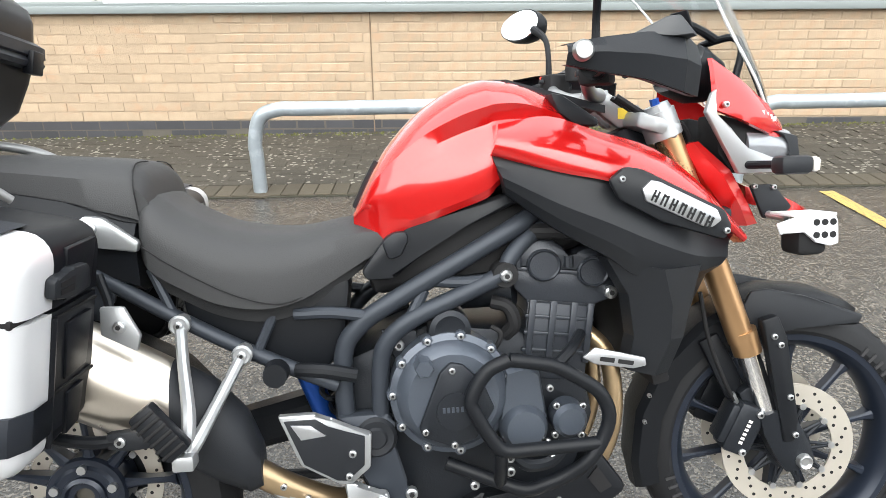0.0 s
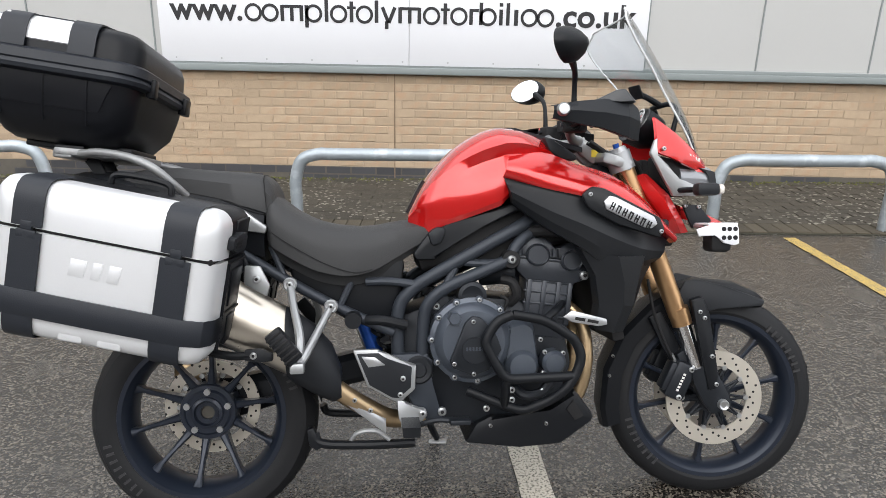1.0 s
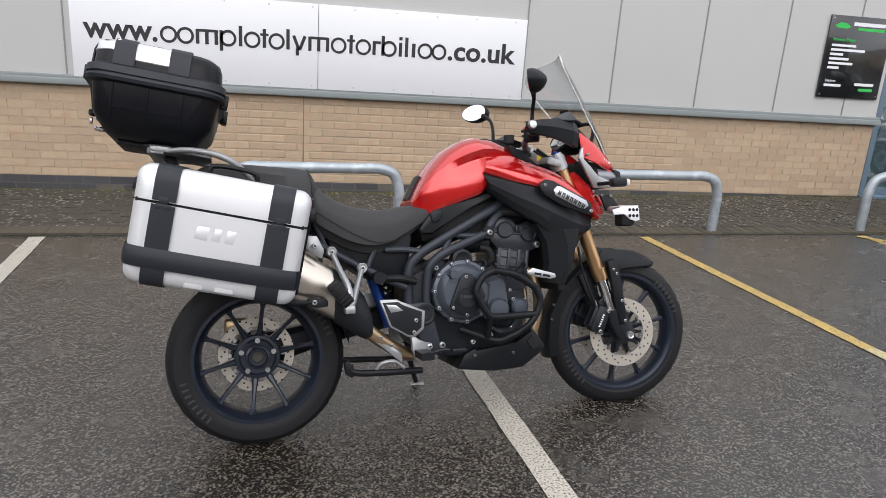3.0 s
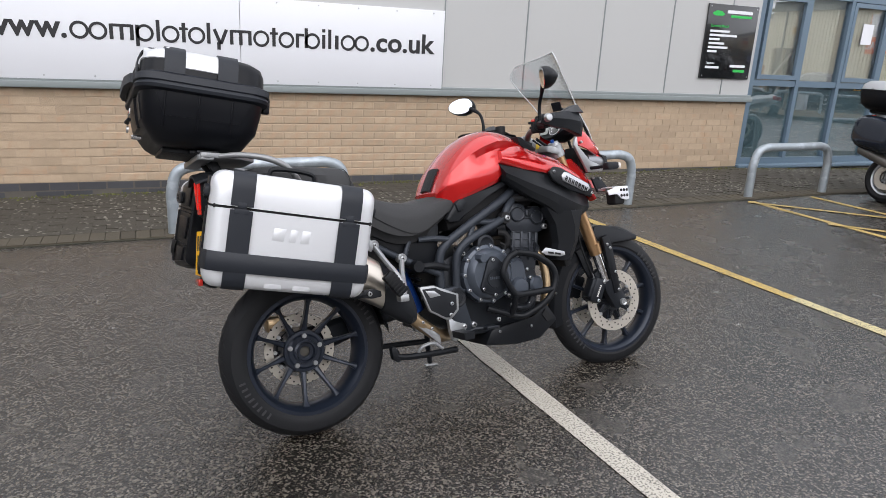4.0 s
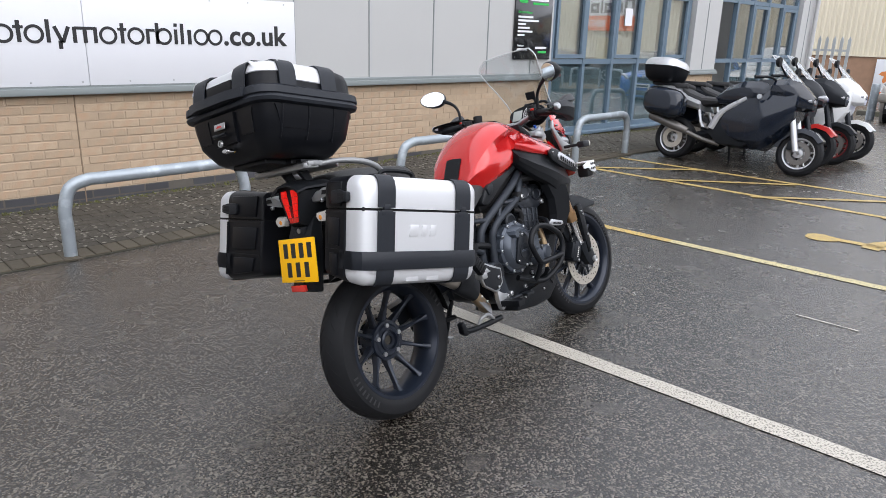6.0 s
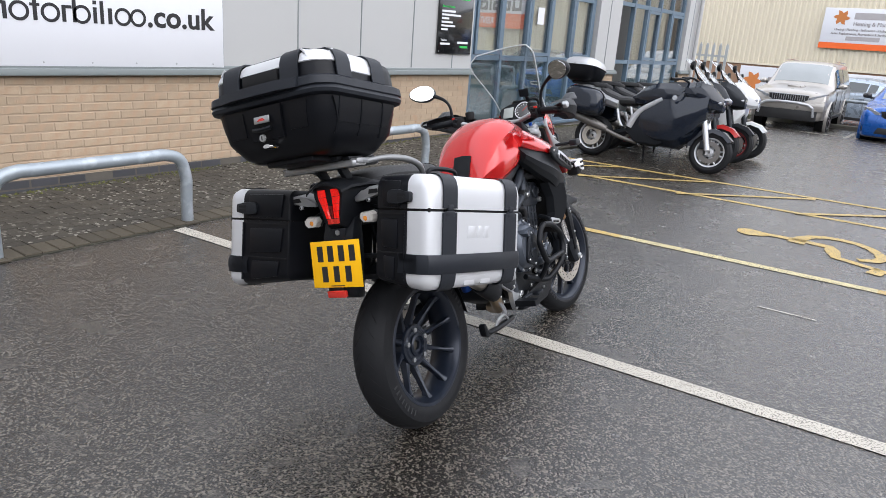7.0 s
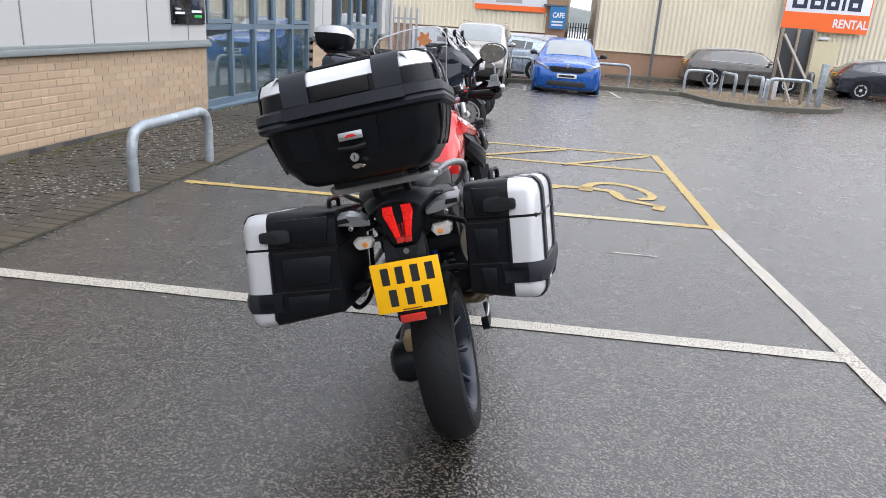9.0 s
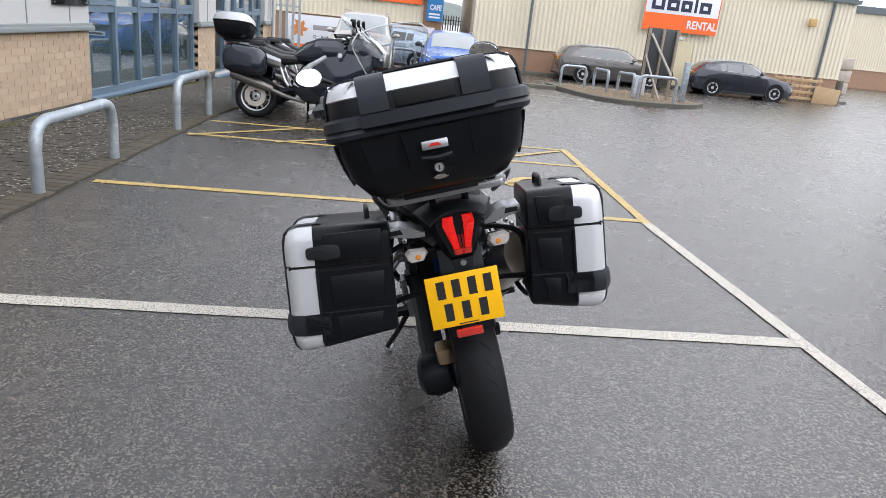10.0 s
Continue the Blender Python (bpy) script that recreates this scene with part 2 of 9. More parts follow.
def speckled(name, col, spot, amount, scale, rough=0.8, rand=0.0, patch=None):
    """Stone or concrete blocks with lichen spots that gather in patches, and moss where a patch colour is given."""
    ma = mat(name, col, rough, var=0.22, vscale=9, bump=0.5, bscale=140, rand=rand)
    N, L = ma.node_tree.nodes, ma.node_tree.links
    b = N["Principled BSDF"]
    geo = N.new("ShaderNodeNewGeometry")
    base = b.inputs["Base Color"].links[0].from_socket
    vor, nz, gate = N.new("ShaderNodeTexVoronoi"), N.new("ShaderNodeTexNoise"), N.new("ShaderNodeTexNoise")
    vor.inputs["Scale"].default_value = scale
    nz.inputs["Scale"].default_value, nz.inputs["Detail"].default_value = scale * 2.5, 3
    gate.inputs["Scale"].default_value = 1.1
    for n in (vor, nz, gate):
        L.new(geo.outputs["Position"], n.inputs["Vector"])
    bw = N.new("ShaderNodeRGBToBW")
    L.new(vor.outputs["Color"], bw.inputs[0])
    pick, near, warp, g2, m1, m2 = [N.new("ShaderNodeMath") for _ in range(6)]
    pick.operation, pick.inputs[1].default_value = "GREATER_THAN", 1 - amount
    L.new(bw.outputs[0], pick.inputs[0])
    warp.operation = "MULTIPLY_ADD"
    warp.inputs[1].default_value, warp.inputs[2].default_value = 0.5, -0.25
    L.new(nz.outputs["Fac"], warp.inputs[0])
    g2.operation = "ADD"
    L.new(vor.outputs["Distance"], g2.inputs[0])
    L.new(warp.outputs[0], g2.inputs[1])
    near.operation, near.inputs[1].default_value = "LESS_THAN", 0.34
    L.new(g2.outputs[0], near.inputs[0])
    m1.operation, m2.operation = "MULTIPLY", "MULTIPLY"
    L.new(pick.outputs[0], m1.inputs[0])
    L.new(near.outputs[0], m1.inputs[1])
    gr = N.new("ShaderNodeMapRange")
    gr.inputs["From Min"].default_value, gr.inputs["From Max"].default_value = 0.35, 0.55
    L.new(gate.outputs["Fac"], gr.inputs["Value"])
    L.new(m1.outputs[0], m2.inputs[0])
    L.new(gr.outputs[0], m2.inputs[1])
    mx = N.new("ShaderNodeMix")
    mx.data_type = "RGBA"
    L.new(m2.outputs[0], mx.inputs[0])
    L.new(base, mx.inputs[6])
    mx.inputs[7].default_value = (*spot, 1)
    L.new(mx.outputs[2], b.inputs["Base Color"])
    return ma


def worn_paint(name, col):
    """Road paint with the stones showing through where it is worn."""
    ma = mat(name, col, 0.55, var=0.1, vscale=5, bump=0.4, bscale=110, stain=(0.10, 0.092, 0.08), stain_at=0.495, stain_scale=120)
    return ma


M_ASPHALT = asphalt_material()
M_BLOCK = speckled("block_paving", (0.043, 0.037, 0.027), (0.23, 0.215, 0.18), 0.50, 26, rand=0.22)
M_BLOCK_REST = speckled("block_paving_far", (0.043, 0.037, 0.027), (0.23, 0.215, 0.18), 0.50, 26)
M_EDGE = mat("edging_block", (0.060, 0.050, 0.034), 0.85, var=0.25, bump=0.5, bscale=120, rand=0.2)
M_JOINT = mat("joint_sand", (0.035, 0.034, 0.022), 0.95, var=0.3, vscale=30, bump=0.4)
M_BRICK = mat("buff_brick", (0.405, 0.308, 0.212), 0.85, var=0.15, vscale=16, bump=0.8, bscale=110, rand=0.10, stain=(0.40, 0.275, 0.180), stain_at=0.56, stain_scale=7)
M_BRICK_REST = mat("buff_brick_far", (0.405, 0.308, 0.212), 0.85, var=0.15, vscale=16, bump=0.8, bscale=110, island=0.10, stain=(0.40, 0.275, 0.180), stain_at=0.56, stain_scale=7)
M_BLUEBRICK = mat("blue_brick", (0.048, 0.048, 0.054), 0.55, var=0.2, vscale=12, bump=0.3, bscale=120, rand=0.2)
M_BLUEBRICK_REST = mat("blue_brick_far", (0.048, 0.048, 0.054), 0.55, var=0.2, vscale=12, bump=0.3, bscale=120, island=0.2)
M_MORTAR = mat("mortar", (0.39, 0.30, 0.215), 0.95, var=0.15, vscale=25, bump=0.5, bscale=200)
M_CLAD = mat("grey_cladding", (0.415, 0.417, 0.412), 0.5, var=0.03, vscale=1.2, rvar=0.06)
M_TRIM = mat("grey_green_trim", (0.20, 0.225, 0.225), 0.45, var=0.06, vscale=2)
M_FRAME = mat("slate_blue_frame", (0.105, 0.155, 0.205), 0.4, var=0.05, vscale=3)
M_GLASS = glass("window_glass", (0.86, 0.90, 0.91), 0.0, 0.20, 0.9)
M_FILM = mat("teal_window_film", (0.115, 0.175, 0.195), 0.5, var=0.08, vscale=1.5)
M_ROOM = mat("room_paint", (0.42, 0.40, 0.37), 0.9, var=0.1)
M_GALV = mat("galvanised_steel", (0.33, 0.37, 0.40), 0.5, metal=0.55, var=0.16, vscale=14, bump=0.08, bscale=60, rvar=0.15, stain=(0.42, 0.46, 0.50), stain_at=0.52, stain_scale=9)
M_WHITE = mat("white_panel", (0.66, 0.67, 0.70), 0.45, var=0.02, vscale=1.5)
M_BLACKINK = mat("black_lettering", (0.015, 0.015, 0.017), 0.5, var=0.05)
M_YELLOWPAINT = worn_paint("yellow_road_paint", (0.47, 0.325, 0.085))
M_FADEDPAINT = worn_paint("faded_yellow_road_paint", (0.50, 0.43, 0.22))
M_WHITEPAINT = worn_paint("white_road_paint", (0.46, 0.43, 0.37))
M_MOSS = mat("moss", (0.10, 0.105, 0.03), 0.95, var=0.4, vscale=30, bump=0.8, bscale=90, island=0.35)
M_RED = mat("red_metallic_paint", (0.50, 0.007, 0.007), 0.24, metal=0.4, var=0.05, vscale=3, rvar=0.03, coat=1.0)
M_BLACKPL = mat("black_textured_plastic", (0.0065, 0.0075, 0.0095), 0.42, var=0.1, bump=0.12, bscale=600, rvar=0.06, spec=0.19)
M_GREYPL = mat("dark_grey_plastic", (0.014, 0.0155, 0.0185), 0.46, var=0.1, bump=0.1, bscale=500, rvar=0.05, spec=0.20)
M_SEAT = mat("grey_black_vinyl", (0.032, 0.0325, 0.034), 0.58, var=0.08, vscale=9, bump=0.2, bscale=420, rvar=0.05, spec=0.28)
M_FRAMEPAINT = mat("graphite_frame_paint", (0.029, 0.034, 0.043), 0.42, metal=0.25, var=0.06, rvar=0.05, spec=0.27)
M_ENGINE = mat("graphite_engine_paint", (0.060, 0.071, 0.090), 0.32, metal=0.35, var=0.08, bump=0.08, bscale=300)
M_ENGDARK = mat("dark_engine_casting", (0.014, 0.0163, 0.0205), 0.40, metal=0.3, var=0.12, bump=0.15, bscale=260, spec=0.26)
M_RUBBER = mat("tyre_rubber", (0.0110, 0.0115, 0.0130), 0.60, var=0.15, vscale=12, bump=0.12, bscale=160, rvar=0.1, spec=0.2)
M_RIM = mat("blue_black_wheel_paint", (0.014, 0.019, 0.031), 0.30, metal=0.30, var=0.08, rvar=0.05)
M_ALU = mat("brushed_aluminium", (0.46, 0.47, 0.49), 0.36, metal=0.85, var=0.05, vscale=5, bump=0.05, bscale=220, rvar=0.06)
M_SILVER = mat("silver_cast_metal", (0.35, 0.36, 0.37), 0.38, metal=0.7, var=0.06, rvar=0.06)
M_CHROME = mat("polished_steel", (0.75, 0.75, 0.76), 0.14, metal=1.0, var=0.03, rvar=0.04)
M_STEEL = mat("stainless_exhaust_steel", (0.60, 0.55, 0.48), 0.30, metal=0.95, var=0.08, vscale=7, bump=0.04, bscale=160, rvar=0.08)
M_TANPIPE = mat("heat_tinted_pipe", (0.45, 0.33, 0.20), 0.34, metal=0.9, var=0.18, vscale=9, rvar=0.1)
M_GOLD = mat("gold_fork_tube", (0.44, 0.27, 0.14), 0.28, metal=0.85, var=0.06, rvar=0.05)
M_DISC = mat("brake_disc_steel", (0.50, 0.465, 0.41), 0.40, metal=0.6, var=0.10, vscale=20, rvar=0.08)
# Black parts, and black pieces laid on as the shade of holes and gaps.
M_DARK = mat("black_and_hole_shade", (0.006, 0.006, 0.007), 0.7, var=0.1, spec=0.32)
M_BOLT = mat("steel_bolt_head", (0.46, 0.47, 0.48), 0.3, metal=0.9, var=0.05)
M_CASEALU = mat("silver_pannier_skin", (0.61, 0.62, 0.64), 0.36, metal=0.35, var=0.03, vscale=2.5, bump=0.04, bscale=240, rvar=0.05)
M_CASEBLK = mat("black_case_plastic", (0.005, 0.0056, 0.0076), 0.36, var=0.1, bump=0.06, bscale=520, rvar=0.06, spec=0.18)
M_STRAP = mat("matt_charcoal_strap", (0.0125, 0.0150, 0.0205), 0.48, var=0.08, bump=0.1, bscale=400, spec=0.32)
M_TAIL = mat("lit_red_tail_lens", (0.75, 0.010, 0.006), 0.15, var=0.7, vscale=190, coat=0.6, glow=0.34)
M_REDLENS = mat("red_reflector", (0.55, 0.03, 0.02), 0.2, var=0.1, vscale=80, coat=0.6)
M_AMBER = mat("clear_indicator_lens", (0.62, 0.58, 0.54), 0.15, var=0.4, vscale=90, coat=0.8)
M_BULB = mat("amber_bulb", (0.85, 0.30, 0.04), 0.25, var=0.2, vscale=60, coat=0.6)
M_RACK = mat("grey_cast_rack", (0.24, 0.245, 0.25), 0.42, metal=0.5, var=0.08, rvar=0.06)
M_REDDARK = mat("unlit_red_lens", (0.16, 0.008, 0.008), 0.12, var=0.3, vscale=120, coat=0.8)
M_PLATE = mat("yellow_number_plate", (0.95, 0.50, 0.004), 0.45, var=0.03, spec=0.25)
M_SCREEN = glass("clear_windscreen", (0.92, 0.935, 0.94), 0.02, 0.06, 0.6)
M_MIRROR = mat("mirror_glass", (0.92, 0.93, 0.94), 0.02, metal=1.0, var=0.0, rvar=0.0)
M_LENS = mat("headlamp_lens", (0.22, 0.23, 0.25), 0.08, metal=0.2, var=0.2, vscale=30, coat=1.0)
M_BLUE = mat("blue_anodised", (0.02, 0.09, 0.42), 0.3, metal=0.6)
M_YELLOWTAG = mat("yellow_sticker", (0.75, 0.55, 0.05), 0.5)

M_BODYBLK = mat("satin_black_bodywork", (0.0120, 0.0132, 0.0155), 0.40, var=0.08, bump=0.06, bscale=700, rvar=0.04, spec=0.22)
M_HEAD = mat("graphite_cylinder_casting", (0.027, 0.031, 0.039), 0.32, metal=0.3, var=0.1, bump=0.12, bscale=300)
M_PALEDECAL = mat("pale_decal", (0.62, 0.60, 0.58), 0.4, var=0.05)
M_FIN = mat("smoked_plastic", (0.020, 0.022, 0.026), 0.38, var=0.06)

# ---- the ground: one sheet that rises gently to the shop and falls away beyond ----
GROUND_X, GROUND_Z = (-40, -10, 6, 14, 16.2, 20, 26, 200), (-0.12, -0.12, 0.093, -0.10, -0.20, -0.34, -0.43, -0.43)


def gz(x):
    return float(np.interp(x, GROUND_X, GROUND_Z))


def ground_sheet():
    bm = bmesh.new()
    xs = sorted({-900, -300, -100, *range(-40, 41, 2), 60, 100, 200, 400, 900})
    ys = (-900, -200, -60, -20, -8, 0, 8, 20, 60, 200, 900)
    g = [[bm.verts.new((x, y, gz(x))) for y in ys] for x in xs]
    for i in range(len(xs) - 1):
        for j in range(len(ys) - 1):
            bm.faces.new((g[i][j], g[i + 1][j], g[i + 1][j + 1], g[i][j + 1]))
    return tagged(part("ground", bm, M_ASPHALT), "damp dark tarmac car park, stones showing in the surface", "ground", kind="structure")


ground_sheet()
WALL_Y, KERB_Y = 5.70, 4.14


def strip(name, p, q, width, material, label, lift=0.004, n=24):
    """A painted line on the ground from p to q, with slightly uneven edges."""
    bm = bmesh.new()
    a, b = Vector((*p, 0)), Vector((*q, 0))
    d = b - a
    side = Vector((-d.y, d.x, 0)).normalized() * width / 2
    rows = []
    for i in range(n + 1):
        c = a + d * i / n
        w = [1 + random.uniform(-0.06, 0.06) for _ in range(2)]
        rows.append([bm.verts.new((*(c + side * s * k).xy, gz((c + side * s * k).x) + lift)) for s, k in zip((-1, 1), w)])
    for r, s in zip(rows, rows[1:]):
        bm.faces.new((r[0], s[0], s[1], r[1]))
    return tagged(part(name, bm, material), label, "road marking", kind="structure")


WHITE_L = "worn white painted line of a parking bay"
YELLOW_L = "worn yellow painted line of a disabled parking bay"
for k, x0 in enumerate((-4.44, -2.02, 0.40)):
    strip("bay_line", (x0, 4.10), (x0 + 0.345, -0.50), 0.105, M_WHITEPAINT, WHITE_L)
strip("bay_line", (-9.0, -1.65), (2.86, -0.285), 0.092, M_WHITEPAINT, "long worn white line along the open end of the bays", lift=0.006, n=60)
strip("bay_line", (2.86, -0.285), (5.94, -0.105), 0.085, M_YELLOWPAINT, "yellow line along the open end of the disabled bay", lift=0.006)
strip("bay_line", (2.60, 4.06), (2.772, 1.80), 0.085, M_YELLOWPAINT, YELLOW_L)
strip("bay_line", (2.772, 1.80), (2.905, 0.05), 0.085, M_FADEDPAINT, "worn yellow bay line faded pale")
strip("bay_line", (2.905, 0.05), (2.93, -0.28), 0.085, M_YELLOWPAINT, YELLOW_L)
strip("bay_line", (4.73, 4.08), (4.97, -0.13), 0.072, M_YELLOWPAINT, YELLOW_L)
strip("bay_line", (5.60, 4.10), (5.90, -0.10), 0.072, M_YELLOWPAINT, YELLOW_L)
for a, b in (((4.66, 4.05), (5.63, 3.05)), ((4.70, 3.15), (5.68, 2.00)), ((4.75, 2.06), (5.75, 0.94)), ((4.85, 0.95), (5.80, -0.03))):
    strip("hatch_line", a, b, 0.062, M_YELLOWPAINT, "yellow hatching between parking bays", lift=0.008)
for p in (((16.35, -2.75), (17.0, 3.3)),):
    strip("bay_line", *p, 0.16, M_WHITEPAINT, "faint white line across far parking bays", lift=0.007)
for y in (2.3, -0.25):
    strip("bay_line", (16.5, y - 0.15), (19.4, y), 0.09, M_WHITEPAINT, "white line beside a far parking bay")
strip("bay_line", (2.0, 0.58), (2.02, 0.26), 0.012, M_WHITEPAINT, "faint thin scrape of white paint", lift=0.005)


def wheelchair_symbol():
    """The painted wheelchair sign, head to the shop."""
    bm = bmesh.new()

    def stroke(pts, w):
        """A ribbon along pts; w: its width, or one width for each point."""
        ps = [Vector((*p, 0)) for p in pts]
        ws = w if isinstance(w, tuple) else (w,) * len(ps)
        rows = []
        for i, p in enumerate(ps):
            d = ps[min(i + 1, len(ps) - 1)] - ps[max(i - 1, 0)]
            n = Vector((-d.y, d.x, 0)).normalized() * ws[i] / 2
            rows.append([bm.verts.new((q.x, q.y, gz(q.x) + 0.005)) for q in (p - n, p + n)])
        for r, t in zip(rows, rows[1:]):
            bm.faces.new((r[0], t[0], t[1], r[1]))
    stroke([(3.775, 1.185), (3.78, 1.14), (3.785, 1.08), (3.80, 1.01), (3.82, 0.96)], (0.08, 0.19, 0.22, 0.16, 0.09))
    stroke([(3.82, 0.97), (3.85, 0.71), (3.83, 0.49), (3.74, 0.455), (3.55, 0.40), (3.46, 0.15), (3.45, 0.10)], (0.085, 0.085, 0.10, 0.12, 0.085, 0.075, 0.075))
    stroke([(3.47, 0.085), (3.30, 0.125)], 0.10)
    stroke([(3.74, 0.72), (3.93, 0.715), (4.05, 0.66), (4.13, 0.57), (4.155, 0.45), (4.13, 0.33), (4.04, 0.22), (3.92, 0.15), (3.79, 0.115), (3.68, 0.15), (3.62, 0.26)], (0.13, 0.10, 0.085, 0.085, 0.085, 0.085, 0.085, 0.085, 0.085, 0.085, 0.07))
    return tagged(part("wheelchair_symbol", bm, M_YELLOWPAINT), "worn yellow wheelchair symbol painted on the bay", "road marking", kind="structure")


wheelchair_symbol()


# ---- pavement base and the shop's walls; their bricks and blocks come last ----
def pavement_base():
    rows = [[(x, y, gz(x) + 0.006) for y in (KERB_Y, 5.9)] for x in (-24, -10, -4, 0, 6, 10, 14, 15.6)]
    return tagged(part("pavement", sheet(rows, (0, 0, -0.25)), M_JOINT), "block paved footway with lichen spots and mossy joints", "pavement", kind="structure")


PAVEMENT = pavement_base()
SILL = 0.94


def shop_walls():
    walls = []
    for name, x0, x1 in (("wall_north", -24, 6.10), ("wall_pier", 10.05, 11.02), ("wall_end", 14.75, 15.55)):
        w = part(name, box(x0, x1, WALL_Y + 0.004, WALL_Y + 0.30, -0.4, SILL + 0.02), M_MORTAR)
        tagged(w, "low wall of buff brick over two courses of blue brick", "wall", kind="structure")
        walls.append(w)
        up = part("upper_wall", box(x0 + 0.02, x1 - 0.02, 5.68, 5.95, SILL + 0.05, 5.2), M_CLAD)
        tagged(up, "smooth pale grey metal wall cladding with dark joints", "wall", kind="structure")
        bm = box(x0 - 0.02, x1 + 0.03, 5.635, 5.72, SILL, SILL + 0.055, 0.006)
        box(x0 - 0.01, x1 + 0.02, 5.655, 5.72, SILL + 0.050, SILL + 0.085, 0.004, bm)
        tagged(part("sill_trim", bm, M_TRIM), "dark grey-green metal flashing under the cladding", "trim", kind="structure")
        joints = [j for j in (-12.4, -11.45, -10.5, -9.55, -8.6, -7.65, -6.7, -5.75, -4.8, -3.25, -2.2, 1.94, 2.88, 3.83, 4.77, 5.63, 10.5, 15.1) if x0 < j < x1]
        for j in joints:
            tagged(part("panel_joint", box(j - 0.006, j + 0.006, 5.672, 5.69, SILL + 0.09, 5.2), M_TRIM), "narrow dark joint between cladding panels", "trim", kind="structure")
    part("side_wall", box(15.25, 15.55, 5.95, 30, -0.4, 5.2), M_CLAD)
    tagged(bpy.data.objects["side_wall"], "grey clad side wall of the shop", "wall", kind="structure")
    tagged(part("roof", box(-24, 15.6, 5.6, 30, 5.2, 5.45, 0.02), M_TRIM), "flat grey roof with a metal edge", "roof", kind="structure")
    tagged(part("back_wall", box(-24, 15.3, 11.0, 11.2, -0.4, 5.2), M_ROOM), "plain inside wall", "wall", kind="structure")
    tagged(part("inner_floor", box(5.5, 15.2, 5.75, 11.0, -0.1, gz(8) + 0.03), M_ROOM), "plain grey shop floor", "floor", kind="structure")
    tagged(part("inner_wall", box(5.55, 5.7, 5.96, 11.0, -0.1, 5.2), M_ROOM), "plain inside wall", "wall", kind="structure")
    return walls


WALLS = shop_walls()


def glazing(name, x0, x1, cols, door=None):
    """A tall glazed screen: frame, mullions, transoms, opening sashes and panes."""
    y0, y1, zb, zt = 5.76, 5.84, gz((x0 + x1) / 2) + 0.10, 4.6
    w = thing(name, Matrix(), "tall glazed shop front in slate blue metal frames", "window", kind="structure")
    bm = box(x0, x0 + 0.07, y0, y1, zb, zt)
    box(x1 - 0.07, x1, y0, y1, zb, zt, bm=bm)
    for z in (zb, 1.14, 2.24, 3.3, zt - 0.07):
        box(x0 + 0.07, x1 - 0.07, y0 + 0.003, y1 - 0.003, z - 0.0, z + 0.075, bm=bm)
    part("window_frame", bm, M_FRAME, w)
    part("window_sill", box(x0 - 0.04, x1 + 0.04, y0 - 0.10, y1 + 0.02, zb - 0.05, zb - 0.002, 0.008), M_FRAME, w)
    step = (x1 - x0 - 0.14) / cols
    for c in range(cols):
        a, b = x0 + 0.07 + c * step, x0 + 0.07 + (c + 1) * step
        if c:
            part("mullion", box(a - 0.03, a + 0.03, y0 - 0.006, y1 + 0.006, zb + 0.076, zt - 0.071), M_FRAME, w)
        for z0, z1 in ((zb + 0.075, 1.14), (1.215, 2.24), (2.315, 3.3), (3.375, zt - 0.07)):
            if door is not None and c == door and z1 < 2.3:
                continue
            p = part("pane", box(a + 0.02, b - 0.02, y0 + 0.035, y0 + 0.043, z0, z1), M_GLASS, w)
            p.visible_shadow = False
            if z1 == 1.14:
                part("window_film", box(a + 0.02, b - 0.02, y0 + 0.052, y0 + 0.057, z0, z1), M_FILM, w, "teal film behind the lower pane")
            if z0 == 1.215 and c in (0, 2, 4):
                s = box(a + 0.032, a + 0.085, y0 - 0.012, y0 + 0.03, z0 + 0.01, z1 - 0.01)
                box(b - 0.085, b - 0.032, y0 - 0.012, y0 + 0.03, z0 + 0.01, z1 - 0.01, bm=s)
                box(a + 0.085, b - 0.085, y0 - 0.011, y0 + 0.03, z0 + 0.01, z0 + 0.065, bm=s)
                box(a + 0.085, b - 0.085, y0 - 0.011, y0 + 0.03, z1 - 0.065, z1 - 0.01, bm=s)
                part("sash", s, M_FRAME, w)
    return w


glazing("window_1", 6.16, 10.03, 5)
glazing("window_2", 11.04, 14.73, 5, door=0)


# ---- unseen plain walls added on the open sides: close the yard, darken reflections ----
M_DULLWALL = mat("unseen_wall_brown", (0.17, 0.145, 0.12), 0.85, var=0.2, vscale=0.8, bump=0.3, bscale=30)
tagged(part("wall_south", box(-24.0, 20.0, -15.4, -15.0, -0.6, 6.0), M_DULLWALL), "unseen plain brown wall added across the yard", "wall", kind="structure")
tagged(part("wall_west", box(-14.4, -14.0, -15.0, 12.0, -0.6, 5.5), M_DULLWALL), "unseen plain brown wall added at the yard's end", "wall", kind="structure")

M_BLIND = mat("beige_blind", (0.50, 0.46, 0.39), 0.8, var=0.06, vscale=3)

